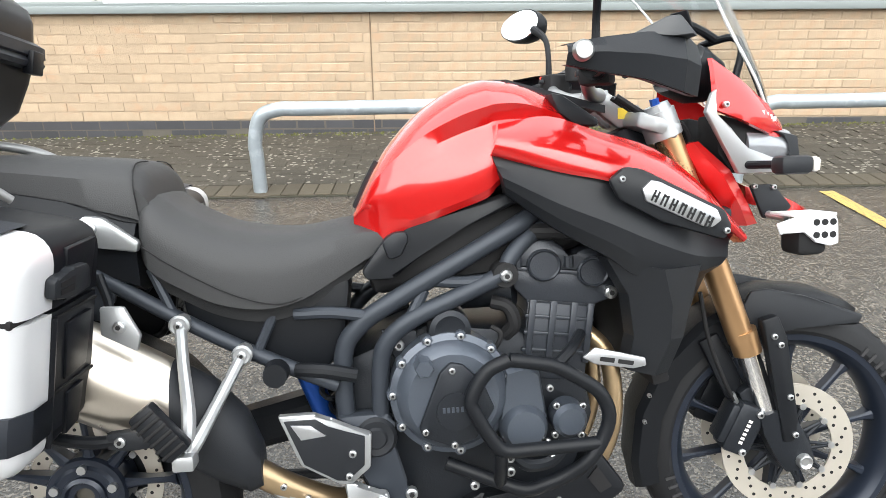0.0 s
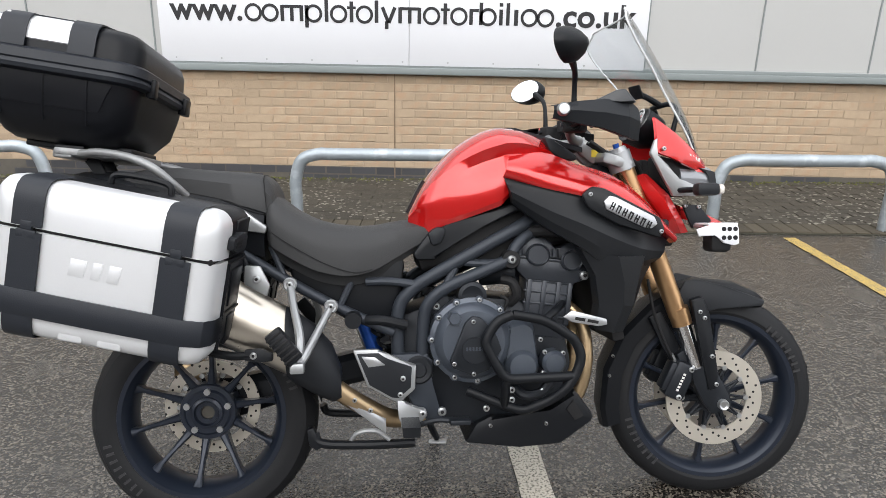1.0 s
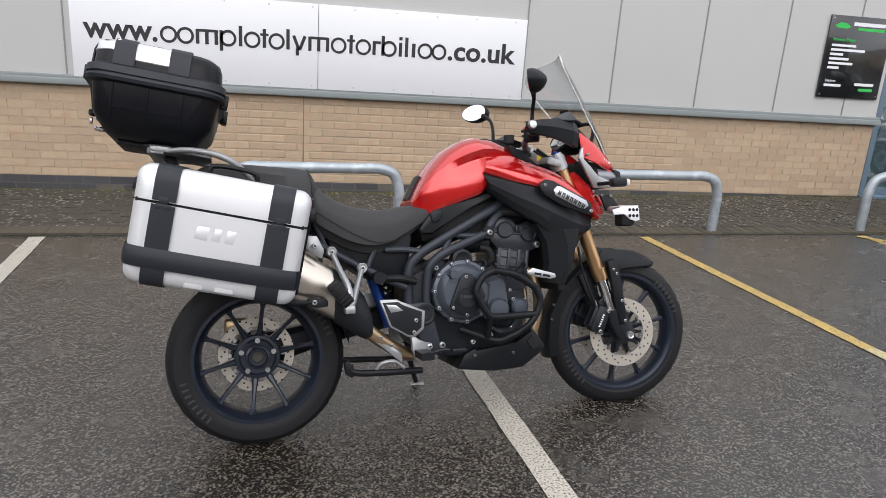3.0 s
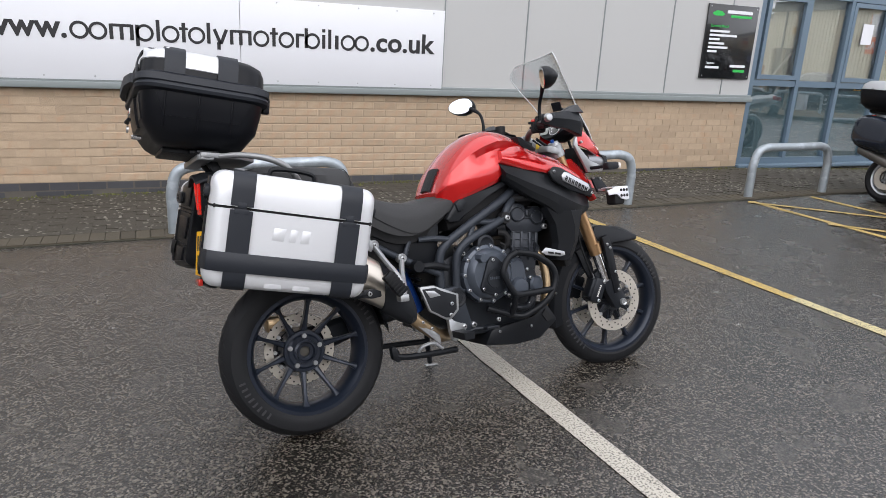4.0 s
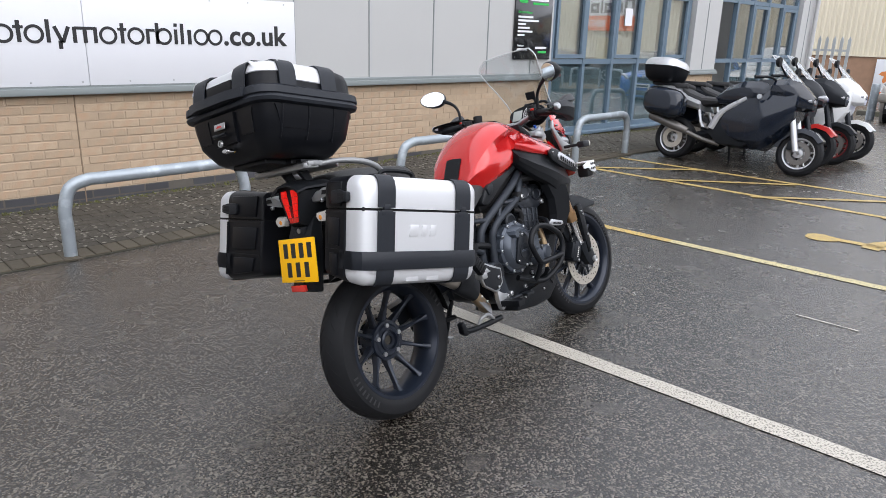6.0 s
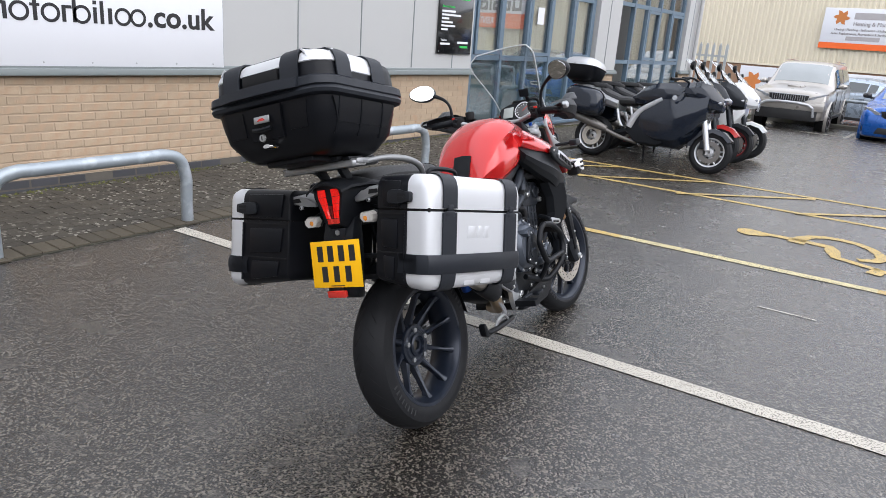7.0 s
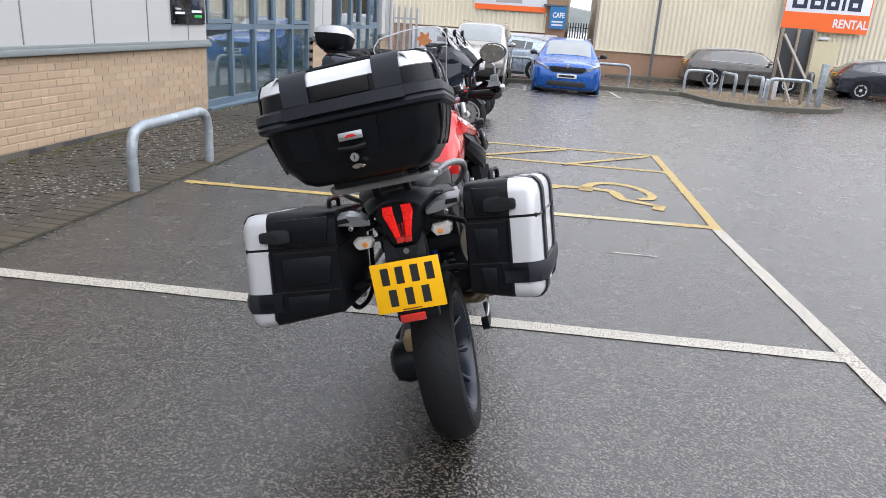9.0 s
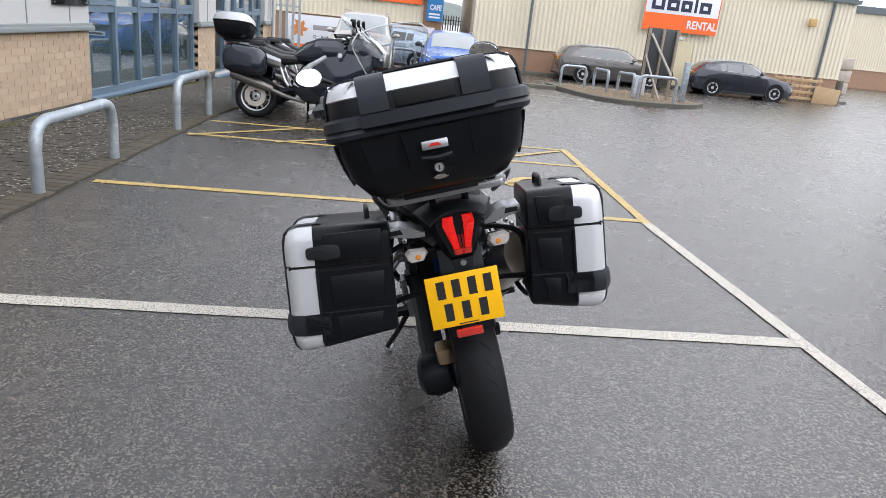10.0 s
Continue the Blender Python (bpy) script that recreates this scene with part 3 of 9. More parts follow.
# ---- fixtures of the shop front ----
def shop_sign():
    x0, x1, z0, z1, y = -2.14, 1.93, 1.012, 1.765, 5.652
    s = thing("banner_sign", Matrix.Translation((0, y, 0)), "long white wall sign with bold black web address", "sign")
    for a, b in ((x0, -0.052), (-0.048, x1)):
        part("sign_panel", box(a, b, 0.0, 0.026, z0, z1, 0.003), M_WHITE, s, "white sign panel")
    n = 11
    for k in range(n):
        for z in (z0 + 0.03, z1 - 0.03):
            x = x0 + 0.12 + (x1 - x0 - 0.24) * k / (n - 1)
            part("screw", lathe([(0.0, -0.004), (0.007, -0.003), (0.008, 0.002)], 10, "y", (x, 0, z)), M_BOLT, s)
    em, base = 0.2410, 1.352

    def ring(cx, bm):
        lathe([(0.205 * em, -0.003), (0.30 * em, -0.003), (0.30 * em, 0.001), (0.205 * em, 0.001)], 28, "y", (cx, 0, base + 0.262 * em), bm, closed=True)

    def stem(cx, lo, hi, bm, w=0.062):
        box(cx - w * em, cx + w * em, -0.003, 0.001, base + lo * em, base + hi * em, bm=bm)
    def fitted(text, x, width):
        """Bold lettering that starts at x and is that wide."""
        ob = words(text, em * 1.06, Matrix(), M_BLACKINK, "lettering", s, 0.002, 0.006)
        xs = [v.co.x for v in ob.data.vertices]
        k = width / (max(xs) - min(xs))
        ob.matrix_basis = Matrix.Translation((x - min(xs) * k, -0.001, base)) @ Euler((radians(90), 0, 0)).to_matrix().to_4x4() @ Matrix.Diagonal((k, 1, 1, 1))
    # web prefix and ending are lettered; the trading name between them is a row of plain rings and stems
    fitted("www.", -2.04, 2.50 * em)
    x = -1.412
    shapes = (("r", 0.556), ("r", 0.61), ("m", 0.89), ("p", 0.61), ("l", 0.28), ("r", 0.556), ("t", 0.33), ("r", 0.556), ("l", 0.28), ("y", 0.556), ("m", 0.89), ("r", 0.61), ("t", 0.33), ("r", 0.61), ("n", 0.39), ("b", 0.61), ("i", 0.28), ("h", 0.556), ("r", 0.556), ("r", 0.556))
    for kind, adv in shapes:
        bm, c = bmesh.new(), x + adv * em / 2
        if kind in "rpb":
            ring(c, bm)
        if kind == "p":
            stem(c - 0.24 * em, -0.20, 0.53, bm)
        if kind == "b":
            stem(c - 0.24 * em, 0.0, 0.73, bm)
        if kind in "lt":
            stem(c, 0.0, 0.73 if kind == "l" else 0.68, bm)
        if kind == "t":
            box(c - 0.15 * em, c + 0.15 * em, -0.0032, 0.001, base + 0.43 * em, base + 0.52 * em, bm=bm)
        if kind == "m":
            for d in (-0.33, 0, 0.33):
                stem(c + d * em, 0.0, 0.52, bm)
            box(c - 0.33 * em, c + 0.33 * em, -0.0032, 0.001, base + 0.43 * em, base + 0.53 * em, bm=bm)
        if kind == "n":
            stem(c - 0.08 * em, 0.0, 0.52, bm)
            box(c - 0.05 * em, c + 0.18 * em, -0.0032, 0.001, base + 0.42 * em, base + 0.52 * em, bm=bm)
        if kind == "i":
            stem(c, 0.0, 0.52, bm)
            stem(c, 0.61, 0.73, bm)
        if kind == "h":
            stem(c - 0.18 * em, 0.0, 0.73, bm)
            stem(c + 0.10 * em, 0.0, 0.52, bm, 0.07)
        if kind == "y":
            for sg in (-1, 1):
                m = Matrix.Translation((c + sg * 0.11 * em, 0, base + 0.26 * em)) @ Euler((0, radians(22 * sg), 0)).to_matrix().to_4x4()
                box(-0.06 * em, 0.06 * em, -0.003, 0.001, -0.27 * em, 0.28 * em, bm=bm, m=m)
            stem(c - 0.07 * em, -0.20, 0.06, bm)
        part("letter_shape", bm, M_BLACKINK, s)
        x += adv * em
    fitted(".co.uk", x + 0.02, 2.79 * em)
    return s


shop_sign()
M_SIGNBLK = mat("gloss_black_sign", (0.010, 0.011, 0.012), 0.18, var=0.05, coat=0.5)
M_GREENINK = mat("green_print", (0.02, 0.42, 0.07), 0.5, var=0.03)


def branch_board():
    b = thing("branch_board", Matrix.Translation((5.25, 5.652, 1.215)), "black branch board with green and white print", "sign")
    w, h = 0.765, 0.845
    part("board", box(0, w, 0, 0.024, 0, h, 0.004), M_SIGNBLK, b)

    def bar(x0, x1, z0, z1, ma):
        part("print_bar", box(x0, x1, -0.002, 0.001, z0, z1), ma, b)
    part("logo_shape", prism([(0.06, 0.745), (0.12, 0.775), (0.20, 0.765), (0.25, 0.735), (0.21, 0.715), (0.11, 0.715), (0.07, 0.725)], -0.002, 0.001), M_GREENINK, b)
    bar(0.28, 0.67, 0.748, 0.785, M_WHITE)
    bar(0.34, 0.67, 0.702, 0.730, M_GREENINK)
    flat = Euler((radians(90), 0, 0)).to_matrix().to_4x4()
    words("Staverton Branch", 0.043, Matrix.Translation((0.06, -0.002, 0.588)) @ flat @ Matrix.Diagonal((0.92, 1, 1, 1)), M_GREENINK, "lettering", b, 0.001, 0.0006)
    words("Telephone", 0.036, Matrix.Translation((0.06, -0.002, 0.166)) @ flat @ Matrix.Diagonal((0.86, 1, 1, 1)), M_WHITE, "lettering", b, 0.001, 0.0005)
    for k, l in enumerate((0.30, 0.42, 0.16, 0.24, 0.30, 0.14)):
        bar(0.06, 0.06 + l, 0.530 - k * 0.046, 0.555 - k * 0.046, M_WHITE)
    bar(0.06, 0.27, 0.115, 0.142, M_WHITE)
    bar(0.44, 0.68, 0.135, 0.165, M_WHITE)
    bar(0.50, 0.68, 0.080, 0.110, M_GREENINK)
    for x in (0.03, w - 0.03):
        for z in (0.03, h - 0.03):
            part("screw", lathe([(0.0, -0.004), (0.007, -0.003), (0.008, 0.002)], 10, "y", (x, 0, z)), M_BOLT, b)
    return b


branch_board()


def hoop(name, x0, x1, y0, y1, h, r=0.042, label="galvanised steel hoop barrier standing at the pavement edge", group="hoop barriers along the shop"):
    """A bent steel hoop set in the ground."""
    a, b = Vector((x0, y0, gz(x0))), Vector((x1, y1, gz(x1)))
    d = (b - a).normalized()
    k, up = 0.16, Vector((0, 0, 1))
    t = thing(name, Matrix.Translation(a), label, "barrier", group)
    o = a
    pts = [a - up * 0.1, a + up * (h - 0.30), a + up * (h - k - 0.02), a + up * (h - 0.045) + d * 0.045, a + up * h + d * k, a + up * h + d * 0.30, b + up * h - d * 0.30, b + up * h - d * k, b + up * (h - 0.045) - d * 0.045, b + up * (h - k - 0.02), b + up * (h - 0.30), b - up * 0.1]
    part("rail", tube([p - o for p in pts], r, 16, 5), M_GALV, t)
    for p in (a, b):
        part("footing", prism([(0.10 * math.cos(q), 0.10 * math.sin(q)) for q in [k2 * 0.7 + 0.2 * math.sin(k2 * 2) for k2 in range(9)]], gz(p.x) - o.z + 0.002, gz(p.x) - o.z + 0.012, axis="z", m=Matrix.Translation((p.x - o.x, p.y - o.y, 0))), M_EDGE, t, "brown concrete footing")
    return t


for x0, x1, h in ((-9.4, -8.2, 0.545), (-6.5, -5.3, 0.545), (-3.68, -2.45, 0.545), (-0.735, 0.55, 0.51), (2.13, 3.32, 0.495), (4.83, 5.89, 0.52), (7.0, 8.15, 0.54), (9.6, 10.7, 0.54)):
    hoop("hoop_barrier", x0, x1, 4.222, 4.222, h)

# moss and weeds along the foot of the wall, thicker in places
def wall_moss():
    bm = bmesh.new()
    rng = random.Random(5)
    for _ in range(2600):
        x = rng.uniform(-6, 10)
        y = 5.70 - abs(rng.gauss(0, 0.06)) - 0.005
        if noise.noise(Vector((x * 1.3, 0, 2))) < -0.25 and y < 5.66:
            continue
        s, z = rng.uniform(0.006, 0.02), gz(x) + 0.012
        p = [Vector((x + s * math.cos(a), y + s * math.sin(a), z)) for a in (0.3, 2.4, 4.5)]
        vs = [bm.verts.new(q) for q in p] + [bm.verts.new((x, y, z + s * rng.uniform(0.5, 1.3)))]
        for i in range(3):
            bm.faces.new((vs[i], vs[(i + 1) % 3], vs[3]))
    return tagged(part("moss", bm, M_MOSS, flat=True), "olive green moss tufts along the foot of the wall", "moss", kind="stuff")


wall_moss()
tagged(part("downpipe", tube([(15.35, 5.60, -0.1), (15.35, 5.60, 5.0)], 0.045, 12, 1), M_CLAD), "pale grey round downpipe on the shop corner", "downpipe")
M_PALE = mat("pale_galvanised_palisade", (0.45, 0.48, 0.49), 0.55, metal=0.3, var=0.08)


def palisade(x, y0, y1, z0, h, name="palisade_fence"):
    f = thing(name, Matrix.Translation((x, y0, z0)), "pale galvanised palisade fence beside the shop", "fence")
    n = int(abs(y1 - y0) / 0.16)
    for z in (0.3, h - 0.35):
        part("rail", box(-0.02, 0.02, 0, y1 - y0, z, z + 0.05), M_PALE, f)
    for k in range(n + 1):
        y = (y1 - y0) * k / n
        part("pale", prism([(y - 0.035, 0.05), (y + 0.035, 0.05), (y + 0.035, h - 0.08), (y, h), (y - 0.035, h - 0.08)], -0.034, -0.022, axis="x"), M_PALE, f)
    return f


palisade(16.6, 5.2, 9.0, gz(16.6), 1.95)
tagged(part("bollard", lathe([(0.0, 0.92), (0.09, 0.90), (0.10, 0.86), (0.10, -0.1)], 16, "z", (18.5, 5.0, gz(18.5))), M_GALV), "grey steel bollard beyond the shop corner", "bollard")
# things seen behind the glass and at the open door
d = thing("door_1", Matrix.Translation((11.13, 5.80, gz(11.5) + 0.10)) @ Euler((0, 0, radians(62))).to_matrix().to_4x4(), "slate blue glazed shop door standing open inward", "door", kind="structure")
bm = box(0, 0.07, -0.02, 0.02, 0, 2.05)
box(0.63, 0.70, -0.02, 0.02, 0, 2.05, bm=bm)
for z in (0, 0.95, 1.97):
    box(0.07, 0.63, -0.019, 0.019, z, z + 0.08, bm=bm)
part("door_frame", bm, M_FRAME, d)
part("door_handle", tube([(0.64, -0.03, 0.85), (0.64, -0.06, 0.9), (0.64, -0.06, 1.2), (0.64, -0.03, 1.25)], 0.012, 8, 3), M_ALU, d, "metal pull handle")
for z0, z1 in ((0.08, 0.95), (1.03, 1.97)):
    part("pane", box(0.07, 0.63, -0.004, 0.004, z0, z1), M_GLASS, d).visible_shadow = False
tagged(part("paper_notice", box(8.02, 8.22, 5.786, 5.789, 1.72, 1.98), M_WHITE), "white paper notice taped inside the window", "notice")
tagged(part("window_banner", box(11.15, 11.55, 5.780, 5.783, 2.36, 2.75), M_GREENINK), "green and white sticker over the door", "sticker")
for k, x in enumerate((6.55, 7.3, 8.05, 8.8, 9.5)):
    tagged(part("window_blind", box(x - 0.30, x + 0.30, 5.846, 5.852, 1.22, 3.3), M_BLIND), "pale closed blind behind the window", "blind")

# ---- the far side of the car park: two clad industrial buildings, yard and hill ----
M_CREAM = mat("cream_profiled_cladding", (0.66, 0.60, 0.46), 0.55, var=0.05, vscale=0.8, stain=(0.60, 0.54, 0.42), stain_at=0.62, stain_scale=0.9)
M_REDBRICK = mat("red_brown_brick", (0.32, 0.195, 0.125), 0.85, var=0.2, vscale=5, bump=0.3, bscale=40)
# Cream cladding again, with the shade on the building's side put into the colour.
M_SHADEDSIDE = mat("shaded_side_cladding", (0.40, 0.34, 0.27), 0.5, var=0.05)
M_GUTTER = mat("grey_gutter", (0.10, 0.12, 0.13), 0.5)
M_ORANGE = mat("orange_print", (0.80, 0.13, 0.015), 0.5, var=0.03)
M_NAVY = mat("navy_print", (0.012, 0.018, 0.05), 0.5)
M_CAFE = mat("blue_print", (0.02, 0.16, 0.38), 0.5)
M_TIMBER = mat("weathered_timber", (0.30, 0.25, 0.19), 0.8, var=0.25, vscale=8, bump=0.3)
M_PALEWOOD = mat("bleached_timber", (0.46, 0.43, 0.38), 0.8, var=0.2, vscale=8, bump=0.3)
M_PALLET = mat("pallet_wood", (0.42, 0.29, 0.16), 0.8, var=0.2, vscale=6)
M_CONC = mat("kerb_concrete", (0.105, 0.10, 0.082), 0.85, var=0.2, vscale=4, bump=0.3, stain=(0.12, 0.12, 0.07), stain_at=0.55, stain_scale=2)
M_BARK = speckled("bark_chippings", (0.115, 0.078, 0.040), (0.42, 0.33, 0.20), 0.55, 15, rough=0.9)


def ribbed(p, q, z0, z1, step=0.20, depth=0.035):
    """Profiled metal sheeting along a line on plan from p to q, facing left of that way."""
    a, b = Vector((*p, 0)), Vector((*q, 0))
    d = (b - a).normalized()
    nrm = Vector((-d.y, d.x, 0))
    L_, bm, prev = (b - a).length, bmesh.new(), None
    n = int(L_ / step)
    for k in range(n):
        for f, o in ((0, 0), (0.35, 0), (0.5, 1), (0.85, 1)):
            c = a + d * (k + f) * step + nrm * depth * o
            pair = (bm.verts.new((c.x, c.y, z0)), bm.verts.new((c.x, c.y, z1)))
            if prev:
                bm.faces.new((prev[0], pair[0], pair[1], prev[1]))
            prev = pair
    return bm


def yard_building(name, corners, z_clad, z_top, label, side_mat):
    """A shed on plan corners (front left, front right, back right, back left as seen): brick foot, sheeting, gutter."""
    fl, fr, br, bl = corners
    b = thing(name, Matrix.Translation((0, 0, -0.24)), label, "building")
    foot = prism([fl, fr, br, bl], -0.6, z_clad, axis="z")
    part("brick_foot", foot, M_REDBRICK, b, "red brown brick foot wall")
    inset = [(p[0] + 0.02, p[1]) for p in (fl, fr, br, bl)]
    part("core", prism(inset, z_clad, z_top, axis="z"), side_mat, b)
    part("cladding", ribbed(fr, fl, z_clad, z_top), M_CREAM, b, "cream profiled metal cladding", flat=True)
    part("drip", prism([(fl[0] - 0.06, fl[1]), (fr[0] - 0.06, fr[1]), (fr[0], fr[1]), (fl[0], fl[1])], z_clad - 0.03, z_clad + 0.03, axis="z"), M_CREAM, b)
    part("gutter", prism([(fl[0] - 0.18, fl[1] + 0.1), (fr[0] - 0.18, fr[1] - 0.1), (fr[0] + 0.1, fr[1] - 0.1), (fl[0] + 0.1, fl[1] + 0.1)], z_top, z_top + 0.16, axis="z"), M_GUTTER, b, "grey gutter")
    rb = [(p[0], p[1]) for p in (fl, fr, br, bl)]
    part("roof", prism(rb, z_top + 0.16, z_top + 0.5, axis="z"), M_GUTTER, b, "grey sheet roof")
    return b


town = yard_building("plumbing_unit", ((29.6, 12.0), (29.6, 1.50), (45, 1.50), (45, 12.0)), 1.42, 6.2, "cream clad industrial unit with a brick base and banners", M_CREAM)
rental = yard_building("rental_unit", ((28.9, 0.20), (30.4, -17.0), (46, -16), (46, 0.20)), 0.88, 4.15, "cream clad rental building with a brick base and grey gutter", M_SHADEDSIDE)
for p, q in (((28.78, -2.3), 0), ((30.2, -15.9), 0)):
    part("downpipe", tube([(p[0], p[1], -0.3), (p[0], p[1], 4.2)], 0.06, 8, 1), M_GUTTER, rental, "dark downpipe")
part("brick_pier", box(29.5, 29.9, 1.45, 2.30, -0.5, 6.2), M_REDBRICK, town)
part("fire_door", box(29.55, 29.66, -9.68, -8.62, -0.19, 1.82), mat("cream_door", (0.62, 0.55, 0.36), 0.5), rental, "pale cream fire door")
part("wall_lamp", box(29.50, 29.66, -9.22, -8.85, 1.88, 1.99, 0.02), M_WHITE, rental)
part("alarm_box", box(29.95, 30.1, -15.2, -14.85, 3.0, 3.35, 0.03), mat("alarm_box_plastic", (0.5, 0.33, 0.12), 0.5), rental)


def sign_on(name, x, ya, yb, z0, z1, label, skew=0.0):
    """A flat sign on the far wall. Its print goes from ya to yb."""
    s = thing(name, Matrix.Translation((x, ya, z0 - 0.24)) @ Euler((0, 0, radians(-90) + skew)).to_matrix().to_4x4(), label, "sign")
    part("panel", box(0, abs(ya - yb), -0.03, 0.0, 0, z1 - z0, 0.005), M_WHITE, s, "white sign panel")
    return s


rs = sign_on("rental_sign", 29.28, -7.22, -10.62, 2.18, 3.88, "large orange and white hire firm sign", 0.09)
part("orange_band", box(0.0, 3.4, -0.036, -0.03, 0.0, 0.72), M_ORANGE, rs, "orange lower half")
part("orange_edge", box(3.36, 3.40, -0.036, -0.03, 0.72, 1.70), M_ORANGE, rs)
part("orange_edge", box(0.0, 0.04, -0.036, -0.03, 0.72, 1.70), M_ORANGE, rs)
for x0, x1, z0, z1 in ((0.28, 0.86, 0.86, 1.52), (0.98, 1.52, 0.86, 1.32), (1.62, 2.10, 0.86, 1.32), (2.22, 2.34, 0.86, 1.52), (2.46, 2.98, 0.86, 1.32)):
    bm = box(x0, x1, -0.037, -0.031, z0, z1, 0.0)
    part("name_shape", bm, M_NAVY, rs)
    if x1 - x0 > 0.3:
        part("name_gap", box(x0 + 0.16, x1 - 0.16, -0.040, -0.0365, z0 + 0.15, z1 - 0.15), M_WHITE, rs)
words("RENTAL", 0.46, Matrix.Translation((2.0, -0.037, 0.20)) @ Euler((radians(90), 0, 0)).to_matrix().to_4x4() @ Matrix.Diagonal((0.82, 1, 1, 1)), M_WHITE, "lettering", rs, 0.003, 0.012)

ts = sign_on("plumbing_sign", 29.50, 5.45, 2.35, 2.22, 3.72, "white banner with orange foot and a maple leaf", 0.0)
part("orange_band", box(0.0, 3.1, -0.036, -0.03, 0.0, 0.22), M_ORANGE, ts)
UP = Euler((radians(90), 0, 0)).to_matrix().to_4x4()
M_GREYINK = mat("grey_ink", (0.30, 0.28, 0.28), 0.6)
for text, size, x, z in (("Heating & Plumbing", 0.205, 1.05, 0.87), ("Heating - Plumbing - Bathrooms - Kitchens", 0.115, 0.45, 0.68), ("Boiler Replacements, Maintenance & Servicing", 0.115, 0.35, 0.53)):
    words(text, size, Matrix.Translation((x, -0.037, z)) @ UP @ Matrix.Diagonal((0.92, 1, 1, 1)), M_GREYINK, "lettering", ts, 0.002, 0.003)
for k, (x0, x1, z0, z1) in enumerate(((1.05, 2.85, 1.10, 1.34), (0.90, 2.05, 0.32, 0.47))):
    part("print_bar", box(x0, x1, -0.036, -0.03, z0, z1), mat("grey_print", (0.38, 0.36, 0.36), 0.6), ts)
leaf = [(0.62 + r * math.cos(a), 1.15 + r * math.sin(a)) for k in range(18) for a, r in ((2 * math.pi * k / 18, (0.30, 0.16, 0.24)[k % 3]),)]
part("leaf_shape", prism(leaf, -0.037, -0.030), mat("maple_brown", (0.50, 0.17, 0.04), 0.6), ts, "brown maple leaf")
lb = sign_on("services_banner", 29.50, 8.2, 1.75, -0.05, 1.32, "long white banner with rows of grey print", 0.0)
part("leaf_shape", prism([(0.55 + 1.3 * (x - 0.62), 0.80 + 1.3 * (z - 1.15)) for x, z in leaf], -0.037, -0.030), mat("maple_orange", (0.60, 0.20, 0.05), 0.6), lb)
M_DARKINK = mat("dark_ink", (0.12, 0.12, 0.14), 0.6)
for k, text in enumerate(("\u2022 Boiler installations, repairs and servicing", "\u2022 Landlords Certificates", "\u2022 All types of plumbing, heating works and repairs", "\u2022 Gas appliance servicing / inspections")):
    words(text, 0.112, Matrix.Translation((3.95, -0.037, 1.08 - k * 0.21)) @ UP @ Matrix.Diagonal((0.90, 1, 1, 1)), M_DARKINK, "lettering", lb, 0.002, 0.002)
words("Gas Boiler", 0.20, Matrix.Translation((1.15, -0.037, 0.42)) @ UP, M_DARKINK, "lettering", lb, 0.002, 0.004)
part("print_bar", box(1.15, 3.2, -0.036, -0.03, 0.78, 0.98), M_GREYINK, lb)
part("print_bar", box(4.3, 5.9, -0.036, -0.03, 0.24, 0.31), M_DARKINK, lb)
part("orange_band", box(0.0, 6.45, -0.036, -0.03, 0.0, 0.14), M_ORANGE, lb)
cs = sign_on("cafe_sign", 29.30, 2.15, 1.45, 1.60, 2.50, "blue hanging cafe sign", 0.0)
part("blue_panel", box(0.0, 0.7, -0.036, -0.03, 0.0, 0.90), M_CAFE, cs)
words("CAFE", 0.30, Matrix.Translation((0.12, -0.037, 0.46)) @ Euler((radians(90), 0, 0)).to_matrix().to_4x4() @ Matrix.Diagonal((0.72, 1, 1, 1)), M_WHITE, "lettering", cs, 0.003, 0.01)
for k in range(2):
    part("print_bar", box(0.10, 0.58, -0.037, -0.031, 0.12 + k * 0.13, 0.19 + k * 0.13), M_WHITE, cs)
part("sign_arm", box(-0.3, 0.7, -0.02, 0.25, 0.92, 0.98), M_GUTTER, cs)


